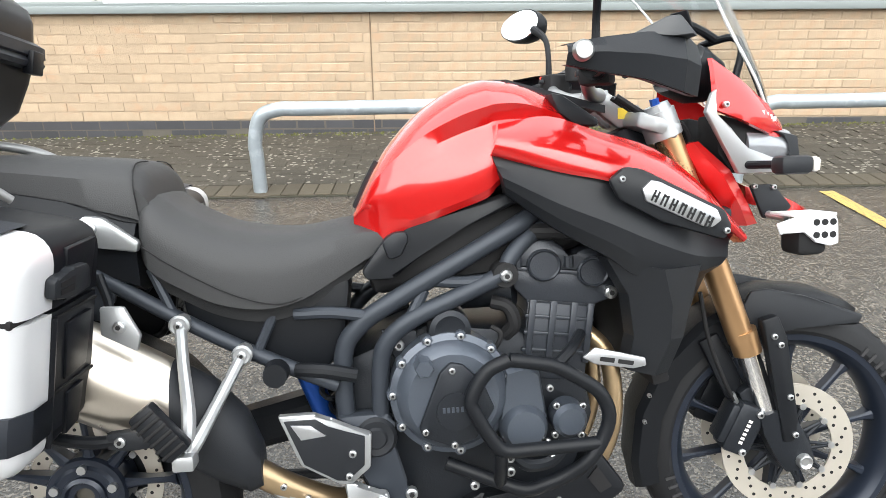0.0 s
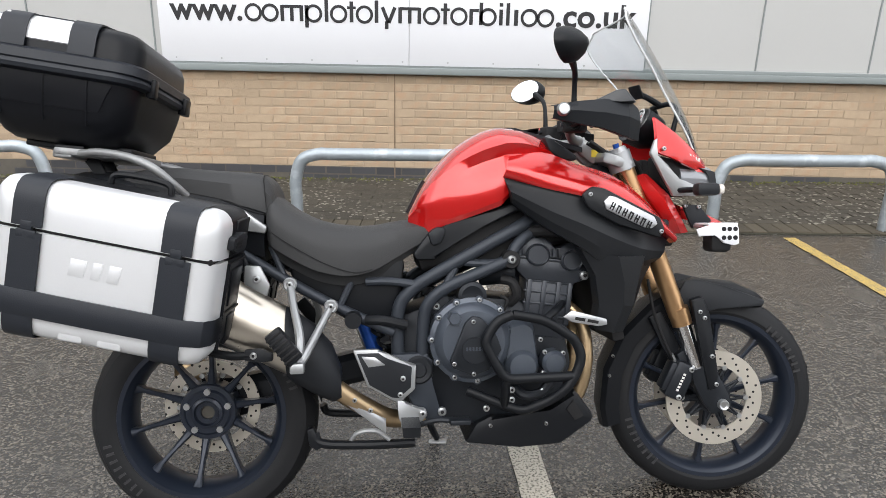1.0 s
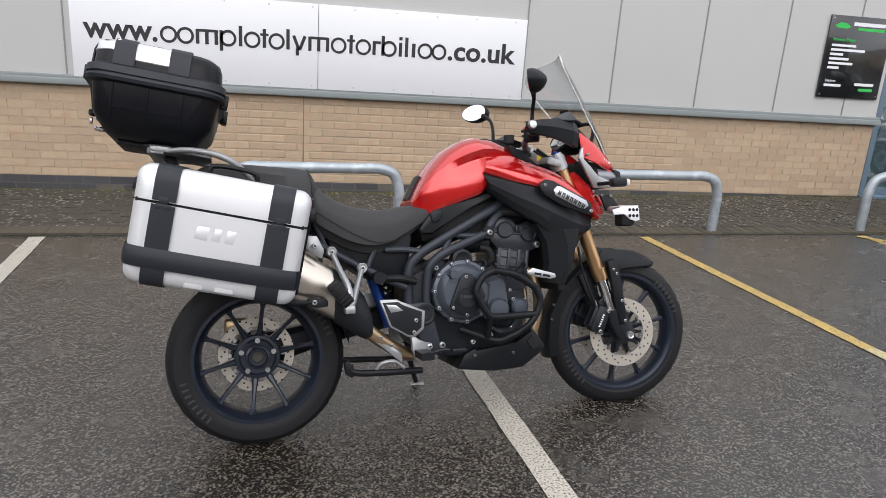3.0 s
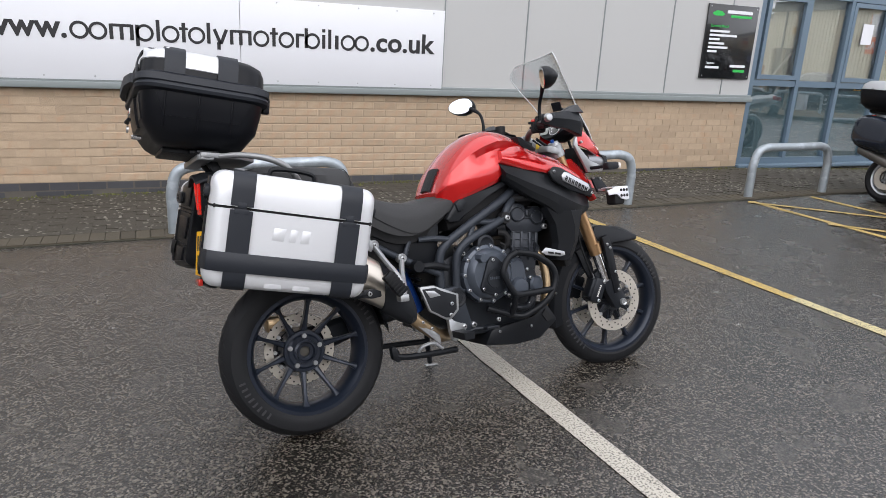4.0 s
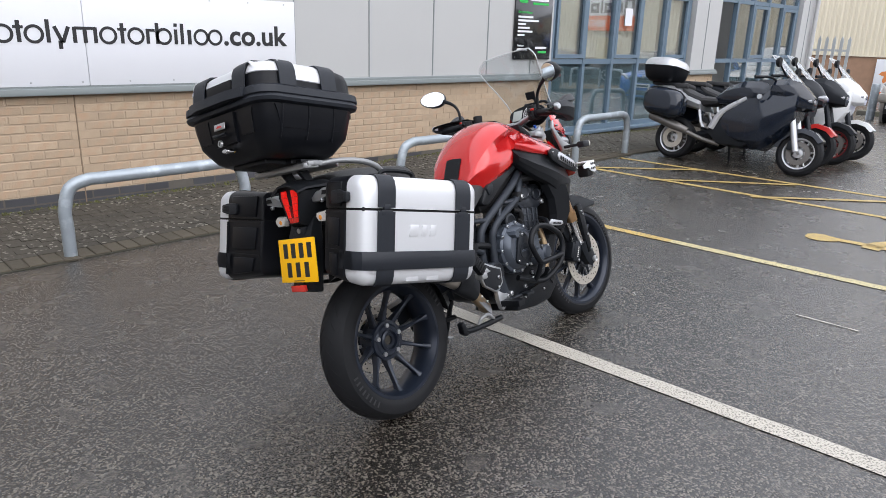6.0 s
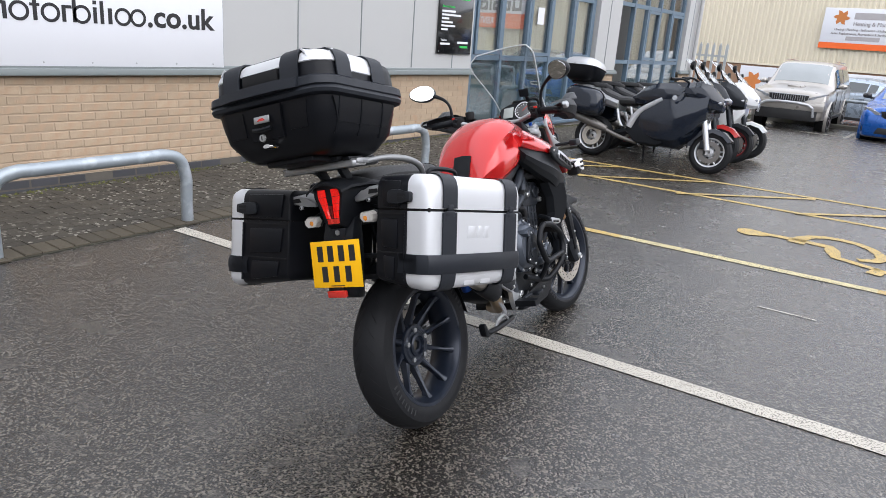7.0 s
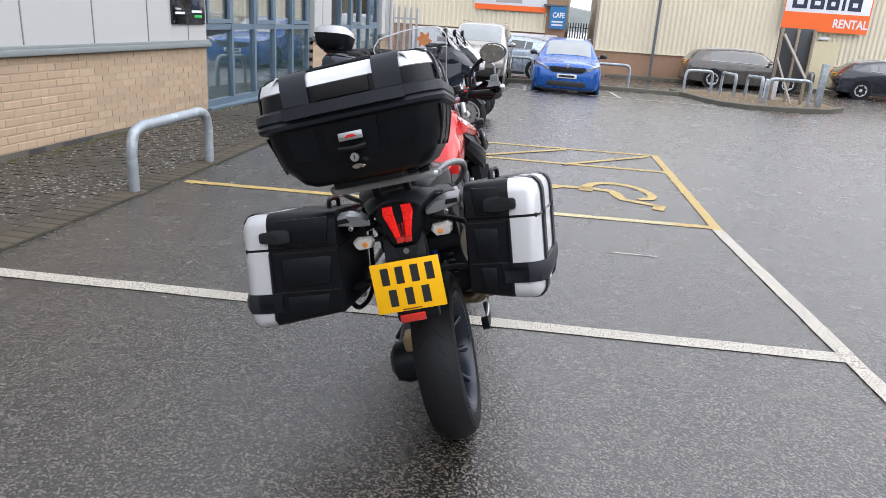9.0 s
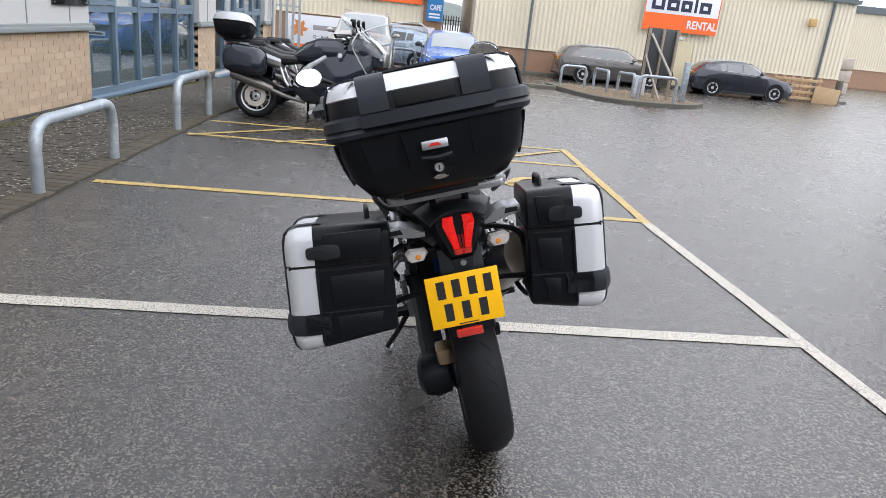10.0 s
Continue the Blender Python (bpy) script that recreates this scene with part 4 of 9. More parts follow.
def far_yard():
    # brown yard gate and dark fence in the gap, hill behind, third shed at the right edge
    f = palisade(44.0, 0.2, 1.5, -0.52, 2.3, "yard_fence")
    tagged(f, "dark steel fence in the gap between two units", "fence")
    for o in f.children:
        o.data.materials[0] = M_GUTTER
    bm = bmesh.new()
    rows = []
    for k in range(41):
        y = -260 + 13 * k
        h = 10 + 9 * noise.noise(Vector((k * 0.21, 3, 0))) + 3 * noise.noise(Vector((k * 0.9, 8, 0)))
        rows.append([(330, y, -2), (360, y, h * 0.75), (420, y, h)])
    part("hill", sheet(rows, (5, 0, -1)), mat("distant_woods", (0.14, 0.16, 0.15), 0.95, var=0.4, vscale=0.15))
    tagged(bpy.data.objects["hill"], "low wooded hill on the horizon", "hill", kind="structure")
    t = yard_building("pale_shed", ((52, -21.5), (52, -60), (75, -60), (75, -21.5)), 1.2, 5.2, "pale far shed behind the yard", M_CREAM)
    rng = random.Random(9)
    for y, w in ((-19.0, 1.6), (-20.8, 1.5), (-22.5, 1.6)):
        g = thing("shrink_wrapped_stack", Matrix.Translation((41.0, y, -0.57)), "stack of wrapped pale goods on pallets", "stack", "stacks in the yard")
        for k in range(3):
            part("layer", box(-0.7, 0.7, -w / 2, w / 2, 0.1 + k * 0.72, 0.78 + k * 0.72, 0.06, m=Matrix.Translation((rng.uniform(-0.05, 0.05), rng.uniform(-0.05, 0.05), 0))), mat("wrapped_goods", (0.42, 0.36, 0.30), 0.5, var=0.3, vscale=4), g)


far_yard()


def pallet_heap():
    g = thing("pallet_fence", Matrix.Translation((28.9, -13.4, gz(28.9))), "wooden pallets leaning beside a sheet of board", "pallet")
    for k in range(4):
        part("slat", box(-0.06, 0.0, -2.1, 0.0, 0.08 + k * 0.26, 0.20 + k * 0.26, 0.005), M_PALLET, g)
    for k in range(6):
        part("post", box(0.0, 0.08, -0.06 - k * 0.40, 0.04 - k * 0.40, 0.0, 1.05, 0.005), M_PALLET, g)
    part("board", box(-0.16, -0.10, -2.9, -1.75, 0.0, 0.85, 0.01, m=Euler((radians(4), 0, 0)).to_matrix().to_4x4()), M_PALLET, g, "brown leaning board")
    tagged(part("corner_post", lathe([(0.0, 1.05), (0.15, 1.02), (0.16, -0.1)], 16, "z", (29.6, -16.7, gz(29))), M_CONC), "round concrete corner post by the wall", "post")


pallet_heap()


def island():
    """Raised planted island with kerb, bark and barriers."""
    out = [(22.5, -2.35), (20.9, -2.5), (18.6, -2.72), (17.0, -2.95), (16.25, -3.5), (16.35, -4.4), (17.2, -5.7), (19.0, -6.7), (21.0, -6.9), (22.8, -5.7), (23.4, -3.6)]
    n = len(out)
    c = Vector((sum(p[0] for p in out) / n, sum(p[1] for p in out) / n, 0))
    bm, rings = bmesh.new(), []
    for k, h in ((1.0, -0.2), (1.0, 0.11), (0.985, 0.125), (0.955, 0.125), (0.95, 0.06)):
        rings.append([(c.x + (x - c.x) * k, c.y + (y - c.y) * k, gz(x) + h) for x, y in out])
    tagged(part("island_kerb", loft(rings, bm), M_CONC), "concrete kerb round a planted island", "kerb", kind="structure")
    bm = bmesh.new()
    ring = [[bm.verts.new((c.x + (x - c.x) * k, c.y + (y - c.y) * k, gz(x) + 0.10 + 0.05 * (1 - k))) for x, y in out] for k in (0.97, 0.6, 0.2)]
    for a, b in zip(ring, ring[1:]):
        for i in range(n):
            bm.faces.new((a[i], a[(i + 1) % n], b[(i + 1) % n], b[i]))
    bm.faces.new(ring[-1])
    tagged(part("bark_bed", bm, M_BARK), "brown bark chippings covering the island", "ground cover", kind="structure")
    lab = "grey steel hoop barrier on the planted island"
    for x0, y0, x1, y1 in ((21.2, -2.62, 21.6, -3.52), (21.5, -3.80, 19.7, -3.84), (19.6, -4.14, 17.4, -4.02), (16.9, -4.04, 17.3, -5.2)):
        hoop("hoop_barrier", x0, x1, y0, y1, 0.78, 0.045, lab, "hoops on the island")
    for x0, y0, x1, y1 in ((21.2, 0.25, 21.2, -0.88), (21.3, 3.4, 21.2, 2.25)):
        hoop("hoop_barrier", x0, x1, y0, y1, 0.78, 0.045, "grey steel hoop barrier behind the far parking bays", "hoops on the island")
    part("far_kerb", prism([(20.75, -2.45), (21.0, -2.45), (21.0, 6.0), (20.75, 6.0)], -0.60, -0.24, 0.02, axis="z"), M_CONC)
    tagged(bpy.data.objects["far_kerb"], "low concrete kerb behind the far bays", "kerb", kind="structure")
    part("wall_footway", prism([(28.6, -0.5), (29.0, -0.5), (30.4, -17.2), (29.9, -17.4), (29.05, -9)], -0.7, -0.32, 0.02, axis="z"), M_CONC)
    tagged(bpy.data.objects["wall_footway"], "concrete footway along the rental building", "pavement", kind="structure")
    g = thing("timber_sign_frame", Matrix.Translation((18.4, -4.92, gz(18.4) + 0.1)) @ Matrix.Diagonal((1, 0.66, 1.0, 1)), "back of a timber framed sign board with braces", "sign")
    for y in (-0.62, 0.0, 0.62):
        part("post", box(-0.05, 0.05, y - 0.05, y + 0.05, -0.2, 2.0, 0.006), M_TIMBER, g)
    part("board", box(0.05, 0.08, -0.70, 0.70, 0.72, 2.02, 0.003), mat("dark_board_back", (0.06, 0.065, 0.07), 0.6), g)
    part("brace", tube([(-0.5, -0.10, 0.0), (-0.06, 0.66, 1.25)], 0.038, 4, 1), M_PALEWOOD, g)
    part("brace", tube([(-0.3, -0.50, 0.75), (-0.06, 0.55, 1.85)], 0.05, 4, 1), M_PALEWOOD, g)
    tagged(part("white_post", box(19.4, 19.55, -4.95, -4.62, -0.26, 0.42, 0.02), M_WHITE), "short white plastic post on the island", "post")
    tagged(part("steel_post", box(18.3, 18.46, -5.86, -5.70, -0.30, 0.98, 0.015, m=Matrix.Translation((0, 0, 0))), M_GALV), "grey square steel post on the island", "post")


island()

# ---- the red adventure motorcycle on its side stand; x forward, y to its left, z up ----
LEAN = Euler((radians(-15.9), 0, 0)).to_matrix().to_4x4()
BIKE = Matrix.Translation((-0.37, 1.245, 0.004)) @ Euler((0, 0, radians(4))).to_matrix().to_4x4() @ Euler((0, radians(-0.77), 0)).to_matrix().to_4x4() @ LEAN @ Euler((0, 0, radians(2.3))).to_matrix().to_4x4()
bike = thing("motorcycle", BIKE, "red and black adventure touring motorcycle leaning on its side stand", "motorcycle")


def bolt(p, r=0.006, d=(0, -1, 0), parent=None, h=0.005):
    """A domed bolt head with its socket, looking along d."""
    d = Vector(d).normalized()
    p = Vector(p)
    bm = tube([p - d * h, p + d * h * 0.6, p + d * h], [r * 0.92, r * 0.92, r * 0.62], seg=10, sub=1)
    b = part("bolt", bm, M_BOLT, parent or bike)
    part("socket", tube([p + d * h * 0.9, p + d * (h + 0.0006)], [r * 0.42, r * 0.40], seg=6, sub=1), M_DARK, b)
    return b


def wheel(name, cx, cz, r, width, rim_r, spokes, twin_disc, hub_r, hub_y=0.0, dish=(-0.012, 0.0)):
    """A cast wheel: rim with paired spokes, hub, tyre with dark strips for grooves, brake discs."""
    c = (cx, 0, cz)
    w = width / 2
    bm = lathe([(rim_r - 0.010, -w * 0.84), (rim_r - 0.006, -w * 0.92), (rim_r + 0.006, -w * 0.92), (rim_r + 0.010, -w * 0.86), (rim_r + 0.008, w * 0.86), (rim_r - 0.004, w * 0.92), (rim_r - 0.010, w * 0.84), (rim_r - 0.017, w * 0.72), (rim_r - 0.026, w * 0.40), (rim_r - 0.030, 0), (rim_r - 0.026, -w * 0.40), (rim_r - 0.017, -w * 0.72)], 96, "y", c, closed=True)
    lathe([(0.020, hub_y - 0.050), (hub_r * 0.75, hub_y - 0.052), (hub_r, hub_y - 0.036), (hub_r, hub_y + 0.036), (hub_r * 0.75, hub_y + 0.052), (0.020, hub_y + 0.050)], 40, "y", c, bm, closed=True)
    arms = []
    for k in range(spokes):
        a = 2 * math.pi * k / spokes + 0.2
        u, t = Vector((math.cos(a), 0, math.sin(a))), Vector((-math.sin(a), 0, math.cos(a)))
        p0, p1 = Vector(c) + u * hub_r * 0.85, Vector(c) + u * (rim_r - 0.022)
        rings = []
        for f, hw, hy in ((0, 0.019, 0.026), (0.12, 0.0115, 0.021), (0.5, 0.0068, 0.015), (0.86, 0.0066, 0.015), (1.0, 0.013, 0.020)):
            p = p0.lerp(p1, f)
            yo = Vector((0, dish[0] * (1 - f) + dish[1] * f, 0))
            rings.append([p + yo + t * hw * sx + Vector((0, hy * sy, 0)) for sx, sy in ((-1, -0.75), (-0.5, -1), (0.5, -1), (1, -0.75), (1, 0.75), (0.5, 1), (-0.5, 1), (-1, 0.75))])
        arms.append(rings)
    rim = part(name, bm, M_RIM, bike, "blue-black cast alloy wheel")
    for rings in arms:
        part("spoke", loft(rings), M_RIM, rim)
    prof = [(rim_r - 0.002, -w * 0.86), (rim_r + 0.02, -w * 0.98), (r - 0.055, -w), (r - 0.030, -w * 0.92), (r - 0.012, -w * 0.62), (r - 0.003, -w * 0.28), (r, 0), (r - 0.003, w * 0.28), (r - 0.012, w * 0.62), (r - 0.030, w * 0.92), (r - 0.055, w), (rim_r + 0.02, w * 0.98), (rim_r - 0.002, w * 0.86)]
    part("tyre", lathe(prof, 96, "y", c, closed=True), M_RUBBER, rim, "worn black road tyre")
    # Black strips on the tread, their colour standing for shade in its grooves.
    bm = bmesh.new()
    for k in range(34):
        for s in (-1, 1):
            a0 = 2 * math.pi * (k + (0.5 if s > 0 else 0)) / 34
            pts = []
            for f in (0, 0.33, 0.66, 1.0):
                yy = s * w * (0.08 + 0.52 * f)
                rr = float(np.interp(abs(yy), [0, w * 0.28, w * 0.62, w * 0.92], [r, r - 0.003, r - 0.012, r - 0.030])) - 0.0006
                a = a0 + 0.16 * f
                pts.append((cx + rr * math.cos(a), yy, cz + rr * math.sin(a)))
            tube(pts, [0.0008, 0.0026, 0.0028, 0.0012], seg=4, sub=1, bm=bm)
    g = part("tread_groove", bm, M_DARK, rim, "dark raised strips standing for shaded tread grooves")
    tagged(g, kind="stuff")
    # raised plain bars where the maker's lettering runs round the sidewall
    bm = bmesh.new()
    for a0 in (0.9, 4.0):
        for k in range(8):
            a = a0 - k * 0.085
            rr = r - 0.052
            m = Matrix.Translation((cx + rr * math.cos(a), -w * 0.985, cz + rr * math.sin(a))) @ Euler((0, -a, 0)).to_matrix().to_4x4()
            box(-0.011, 0.011, -0.0022, 0.002, -0.0035, 0.0035, bm=bm, m=m)
    tagged(part("sidewall_lettering", bm, mat("sidewall_lettering", (0.020, 0.020, 0.022), 0.6), rim), kind="stuff")
    for s in ((-1, 1) if twin_disc else (1,)):
        y, ro, ri = s * (0.062 if twin_disc else 0.062), 0.145 if twin_disc else 0.138, 0.098 if twin_disc else 0.104
        d = part("brake_disc", lathe([(ri, y - 0.0025), (ro, y - 0.0025), (ro, y + 0.0025), (ri, y + 0.0025)], 64, "y", c, closed=True), M_DISC, rim, "drilled steel brake disc")
        # Small black plugs in the disc, painted for the shade in drilled holes.
        bm = bmesh.new()
        for k in range(44):
            a, rr = 2 * math.pi * k / 44, ri + (0.011, 0.022, 0.033)[k % 3]
            lathe([(0.0038, y - 0.0031), (0.0038, y + 0.0031)], 8, "y", (cx + rr * math.cos(a), 0, cz + rr * math.sin(a)), bm)
        tagged(part("disc_perforation", bm, M_DARK, rim), kind="stuff")
        bm = lathe([(0.036, y - 0.004), (0.050, y - 0.004), (0.050, y + 0.004), (0.036, y + 0.004)], 32, "y", c, closed=True)
        for k in range(10):
            a = 2 * math.pi * k / 10
            u = Vector((math.cos(a), 0, math.sin(a)))
            for tw in (-0.16, 0.16):
                v = Vector((math.cos(a + tw), 0, math.sin(a + tw)))
                tube([Vector(c) + v * 0.046 + Vector((0, y, 0)), Vector(c) + u * 0.094 + Vector((0, y, 0))], 0.0045, 6, 1, bm=bm)
        tagged(part("disc_carrier", bm, M_ENGDARK, rim), kind="stuff")
        for k in range(10):
            a = 2 * math.pi * k / 10
            part("disc_rivet", lathe([(0.0075, y - 0.005), (0.0075, y + 0.005)], 12, "y", (cx + 0.096 * math.cos(a), 0, cz + 0.096 * math.sin(a))), M_BOLT, rim)
    return rim


rear = wheel("rear_wheel", 0.0, 0.318, 0.316, 0.150, 0.224, 10, False, 0.080, 0.042, (0.030, -0.032))
front = wheel("front_wheel", 1.507, 0.330, 0.316, 0.112, 0.246, 10, True, 0.036)
part("hub_cap", lathe([(0.032, -0.012), (0.036, -0.020), (0.044, -0.016), (0.046, -0.006), (0.078, -0.004), (0.082, 0.006), (0.032, 0.006)], 40, "y", (0, 0, 0.318), closed=True), M_RIM, rear)
part("hub_hollow", lathe([(0.0, 0.004), (0.033, 0.004), (0.033, 0.05), (0.0, 0.05)], 24, "y", (0, 0, 0.318)), mat("dull_hub_bore", (0.05, 0.045, 0.035), 0.6), rear)
rear.matrix_basis = Matrix.Translation((0.010, -0.018, 0.002))
for k in range(5):
    a = 2 * math.pi * k / 5 + 0.3
    part("wheel_nut", tube([(0.060 * math.cos(a), 0.004, 0.318 + 0.060 * math.sin(a)), (0.060 * math.cos(a), -0.016, 0.318 + 0.060 * math.sin(a))], 0.0095, 8, 1), M_BOLT, rear)


# shapes with the same half section on both sides
def body(stations, name, material, label="", parent=None, sharp=0.75):
    """A lofted shell. stations: x and half profile points (y, z) from the top middle down."""
    rings = []
    for x, prof in stations:
        right = [(x + dx, -y, z) for y, z, dx in prof]
        left = [(x + dx, y, z) for y, z, dx in prof[::-1] if y > 1e-6]
        rings.append(right + left)
    runs = [smooth_path(run, 4, False) for run in zip(*rings)]
    return part(name, loft([list(ring) for ring in zip(*runs)]), material, parent or bike, label, sharp=sharp)


def eased(rows, along=4, across=3):
    """The same grid of points, drawn as smooth curves along and across."""
    rows = [smooth_path(r, along, False) for r in rows]
    cols = [smooth_path(c, across, False) for c in zip(*rows)] if across > 1 else list(zip(*rows))
    return [list(r) for r in zip(*cols)]


def tank():
    """Humped tank: round on top, a fold over the knee recess in front, a narrow turned-under band at the bottom."""
    st = []
    for x, zt, w, zw, zc, zl in ((0.590, 0.884, 0.100, 0.876, 0.868, 0.852), (0.618, 0.942, 0.132, 0.905, 0.890, 0.837), (0.650, 0.995, 0.152, 0.925, 0.874, 0.834), (0.690, 1.042, 0.165, 0.945, 0.872, 0.853), (0.735, 1.083, 0.174, 0.965, 0.886, 0.867), (0.795, 1.119, 0.180, 0.985, 0.906, 0.888), (0.843, 1.134, 0.182, 1.000, 0.926, 0.906), (0.868, 1.135, 0.178, 1.010, 0.945, 0.930), (0.920, 1.128, 0.168, 1.015, 0.965, 0.950), (0.985, 1.102, 0.155, 1.005, 0.965, 0.950), (1.050, 1.072, 0.138, 0.990, 0.960, 0.950)):
        fold = float(np.interp(x, (0.69, 0.80), (0.0, 0.10)))
        prof = []
        for a in (0, 14, 28, 42, 54, 64):
            q = radians(a)
            prof.append((w * math.sin(q) ** 0.85 * (1 + 0.25 * fold * (a == 64)), zw + (zt - zw) * math.cos(q) ** 0.75, 0))
        prof += [(w * (0.955 - fold), zw + 0.30 * (zt - zw), 0), (w * (0.985 - 0.85 * fold), zw + 0.10 * (zt - zw), 0), (w * (1.0 - 0.35 * fold), zw - 0.12 * (zw - zc), 0), (w * 0.985, zw - 0.55 * (zw - zc), 0), (w * 0.960, zc + 0.003, 0), (w * 0.955, zc - 0.004, 0), (w * 0.90, zl, 0), (0.0, zl, 0)]
        st.append((x, prof))
    return body(st, "fuel_tank", M_RED, "glossy red painted fuel tank", sharp=0.42)


tank()
# rubber pad at the back of the tank and the filler panel on top
part("tank_pad", sheet([[(x - 0.005, y, z + 0.005 - abs(y) * 0.10) for y in (-0.042, -0.02, 0, 0.02, 0.042)] for x, z in ((0.592, 0.892), (0.605, 0.918), (0.618, 0.945), (0.640, 0.983))], (0.012, 0, -0.008)), M_BLACKPL, bike, "black rubber tank pad")
part("filler_panel", sheet([[(0.90 + 0.20 * f, y, 1.138 - 0.056 * f - abs(y) * 0.10) for y in (-0.075, -0.05, 0, 0.05, 0.075)] for f in (0, 0.33, 0.66, 1)], (0, 0, -0.015)), M_GREYPL, bike, "dark plastic panel before the handlebar")
part("filler_cap", lathe([(0.0, 1.1365), (0.030, 1.136), (0.036, 1.132), (0.036, 1.11)], 24, "z", (0.88, 0, 0)), M_GREYPL, bike)

for s in (-1, 1):
    # red wing beside the tank that runs down to the fork
    up = [(0.865, 1.040, 0.165), (0.96, 1.052, 0.162), (1.05, 1.022, 0.168), (1.16, 0.985, 0.170), (1.245, 0.918, 0.184), (1.335, 0.826, 0.168)]
    lo = [(0.846, 0.984, 0.186), (0.96, 0.950, 0.212), (1.05, 0.930, 0.226), (1.15, 0.902, 0.224), (1.240, 0.862, 0.224), (1.328, 0.800, 0.190)]
    rows = []
    for f, bulge in ((0, 0), (0.3, 0.018), (0.62, 0.022), (0.9, 0.010), (1.0, 0.0)):
        rows.append([(a[0] * (1 - f) + b[0] * f, s * (a[2] * (1 - f) + b[2] * f + bulge), a[1] * (1 - f) + b[1] * f) for a, b in zip(up, lo)])
    part("tank_wing", sheet(eased(rows), (0, -s * 0.03, -0.004)), M_RED, bike, "red painted side panel", sharp=0.5)
    # small model name on the wing: plain pale bars
    bm = bmesh.new()
    for k in range(9):
        x = 0.900 + k * 0.0105
        y, z = 0.1955 + 0.13 * (x - 0.905), 1.008 - 0.34 * (x - 0.905)
        box(x, x + 0.0088, s * y - 0.003, s * y + 0.003, z - 0.003, z + 0.0045 - 0.003 * (k > 5), bm=bm)
    tagged(part("name_decal", bm, M_PALEDECAL, bike, "small pale decal"), kind="stuff")
    # black side cover between tank, frame and radiator
    up = [(0.850, 0.982, 0.178), (0.96, 0.952, 0.205), (1.05, 0.930, 0.216), (1.15, 0.902, 0.215), (1.235, 0.855, 0.198), (1.318, 0.808, 0.165)]
    lo = [(0.874, 0.912, 0.176), (0.965, 0.842, 0.205), (1.050, 0.792, 0.222), (1.115, 0.748, 0.224), (1.205, 0.728, 0.206), (1.287, 0.745, 0.160)]
    rows = [[(a[0] * (1 - f) + b[0] * f, s * (a[2] * (1 - f) + b[2] * f + bu), a[1] * (1 - f) + b[1] * f) for a, b in zip(up, lo)] for f, bu in ((0, 0), (0.25, 0.008), (0.55, 0.026), (0.8, 0.018), (1, 0))]
    part("side_cover", sheet(eased(rows, 4, 1), (0, -s * 0.035, 0)), M_BODYBLK, bike, "satin black plastic side cover", sharp=0.35)
    # radiator cowl below it, folded along a ridge
    rows = [[(1.056, s * 0.205, 0.786), (1.15, s * 0.248, 0.765), (1.230, s * 0.222, 0.765), (1.288, s * 0.155, 0.762)],
            [(1.098, s * 0.205, 0.712), (1.166, s * 0.246, 0.695), (1.215, s * 0.215, 0.690), (1.252, s * 0.150, 0.690)],
            [(1.112, s * 0.195, 0.630), (1.168, s * 0.234, 0.630), (1.205, s * 0.205, 0.625), (1.234, s * 0.140, 0.622)],
            [(1.104, s * 0.180, 0.560), (1.152, s * 0.196, 0.550), (1.186, s * 0.180, 0.552), (1.216, s * 0.130, 0.572)]]
    part("radiator_cowl", sheet(rows, (-0.006, -s * 0.04, 0)), M_BODYBLK, bike, "folded black radiator cowl", sharp=0.25)
    # badge holder and badge
    bm = prism([(1.045, 0.932), (1.074, 0.955), (1.109, 0.949), (1.263, 0.870), (1.277, 0.838), (1.263, 0.814), (1.143, 0.852), (1.064, 0.896)], 0.236 * s, 0.254 * s, 0.008)
    part("badge_holder", bm, M_BODYBLK, bike, "dark badge holder")
    bm = prism([(1.103, 0.914), (1.119, 0.929), (1.135, 0.926), (1.243, 0.872), (1.252, 0.852), (1.235, 0.840), (1.215, 0.843), (1.110, 0.892)], 0.252 * s, 0.2605 * s, 0.003)
    part("badge", bm, M_ALU, bike, "pressed aluminium badge with dark letter shapes")
    bm = bmesh.new()
    for k in range(7):
        c = Vector((1.127 + k * 0.0166, 0.262 * s, 0.9005 - k * 0.0084))
        m = Matrix.Translation(c) @ Euler((0, radians(27), 0)).to_matrix().to_4x4()
        for u in ((-0.0055, -0.0022), (0.0022, 0.0055)):
            box(u[0], u[1], -0.001, 0.001, -0.0105, 0.0105, bm=bm, m=m)
        box(-0.0024, 0.0024, -0.001, 0.001, 0.006 if k % 2 else -0.002, 0.0095 if k % 2 else 0.0015, bm=bm, m=m)
    tagged(part("badge_bars", bm, M_DARK, bike), kind="stuff")
    for p in ((1.068, s * 0.256, 0.933), (1.263, s * 0.256, 0.832), (0.900, s * 0.194, 0.938)):
        bolt(p, 0.0065, (0, s, 0))
    part("tank_trim", prism([(0.968, 1.096), (0.992, 1.092), (1.064, 1.043), (1.060, 1.030), (1.016, 1.036), (0.985, 1.058)], s * 0.100, s * 0.150, 0.006), M_GREYPL, bike, "dark plastic trim before the tank")
    # rear infill below tank, over the frame
    part("frame_cover", prism([(0.600, 0.775), (0.640, 0.828), (0.700, 0.858), (0.880, 0.912), (0.905, 0.893), (0.800, 0.852), (0.720, 0.815), (0.660, 0.758), (0.610, 0.758)], 0.118 * s, 0.150 * s, 0.008), M_BODYBLK, bike, "black plastic cover under the tank")
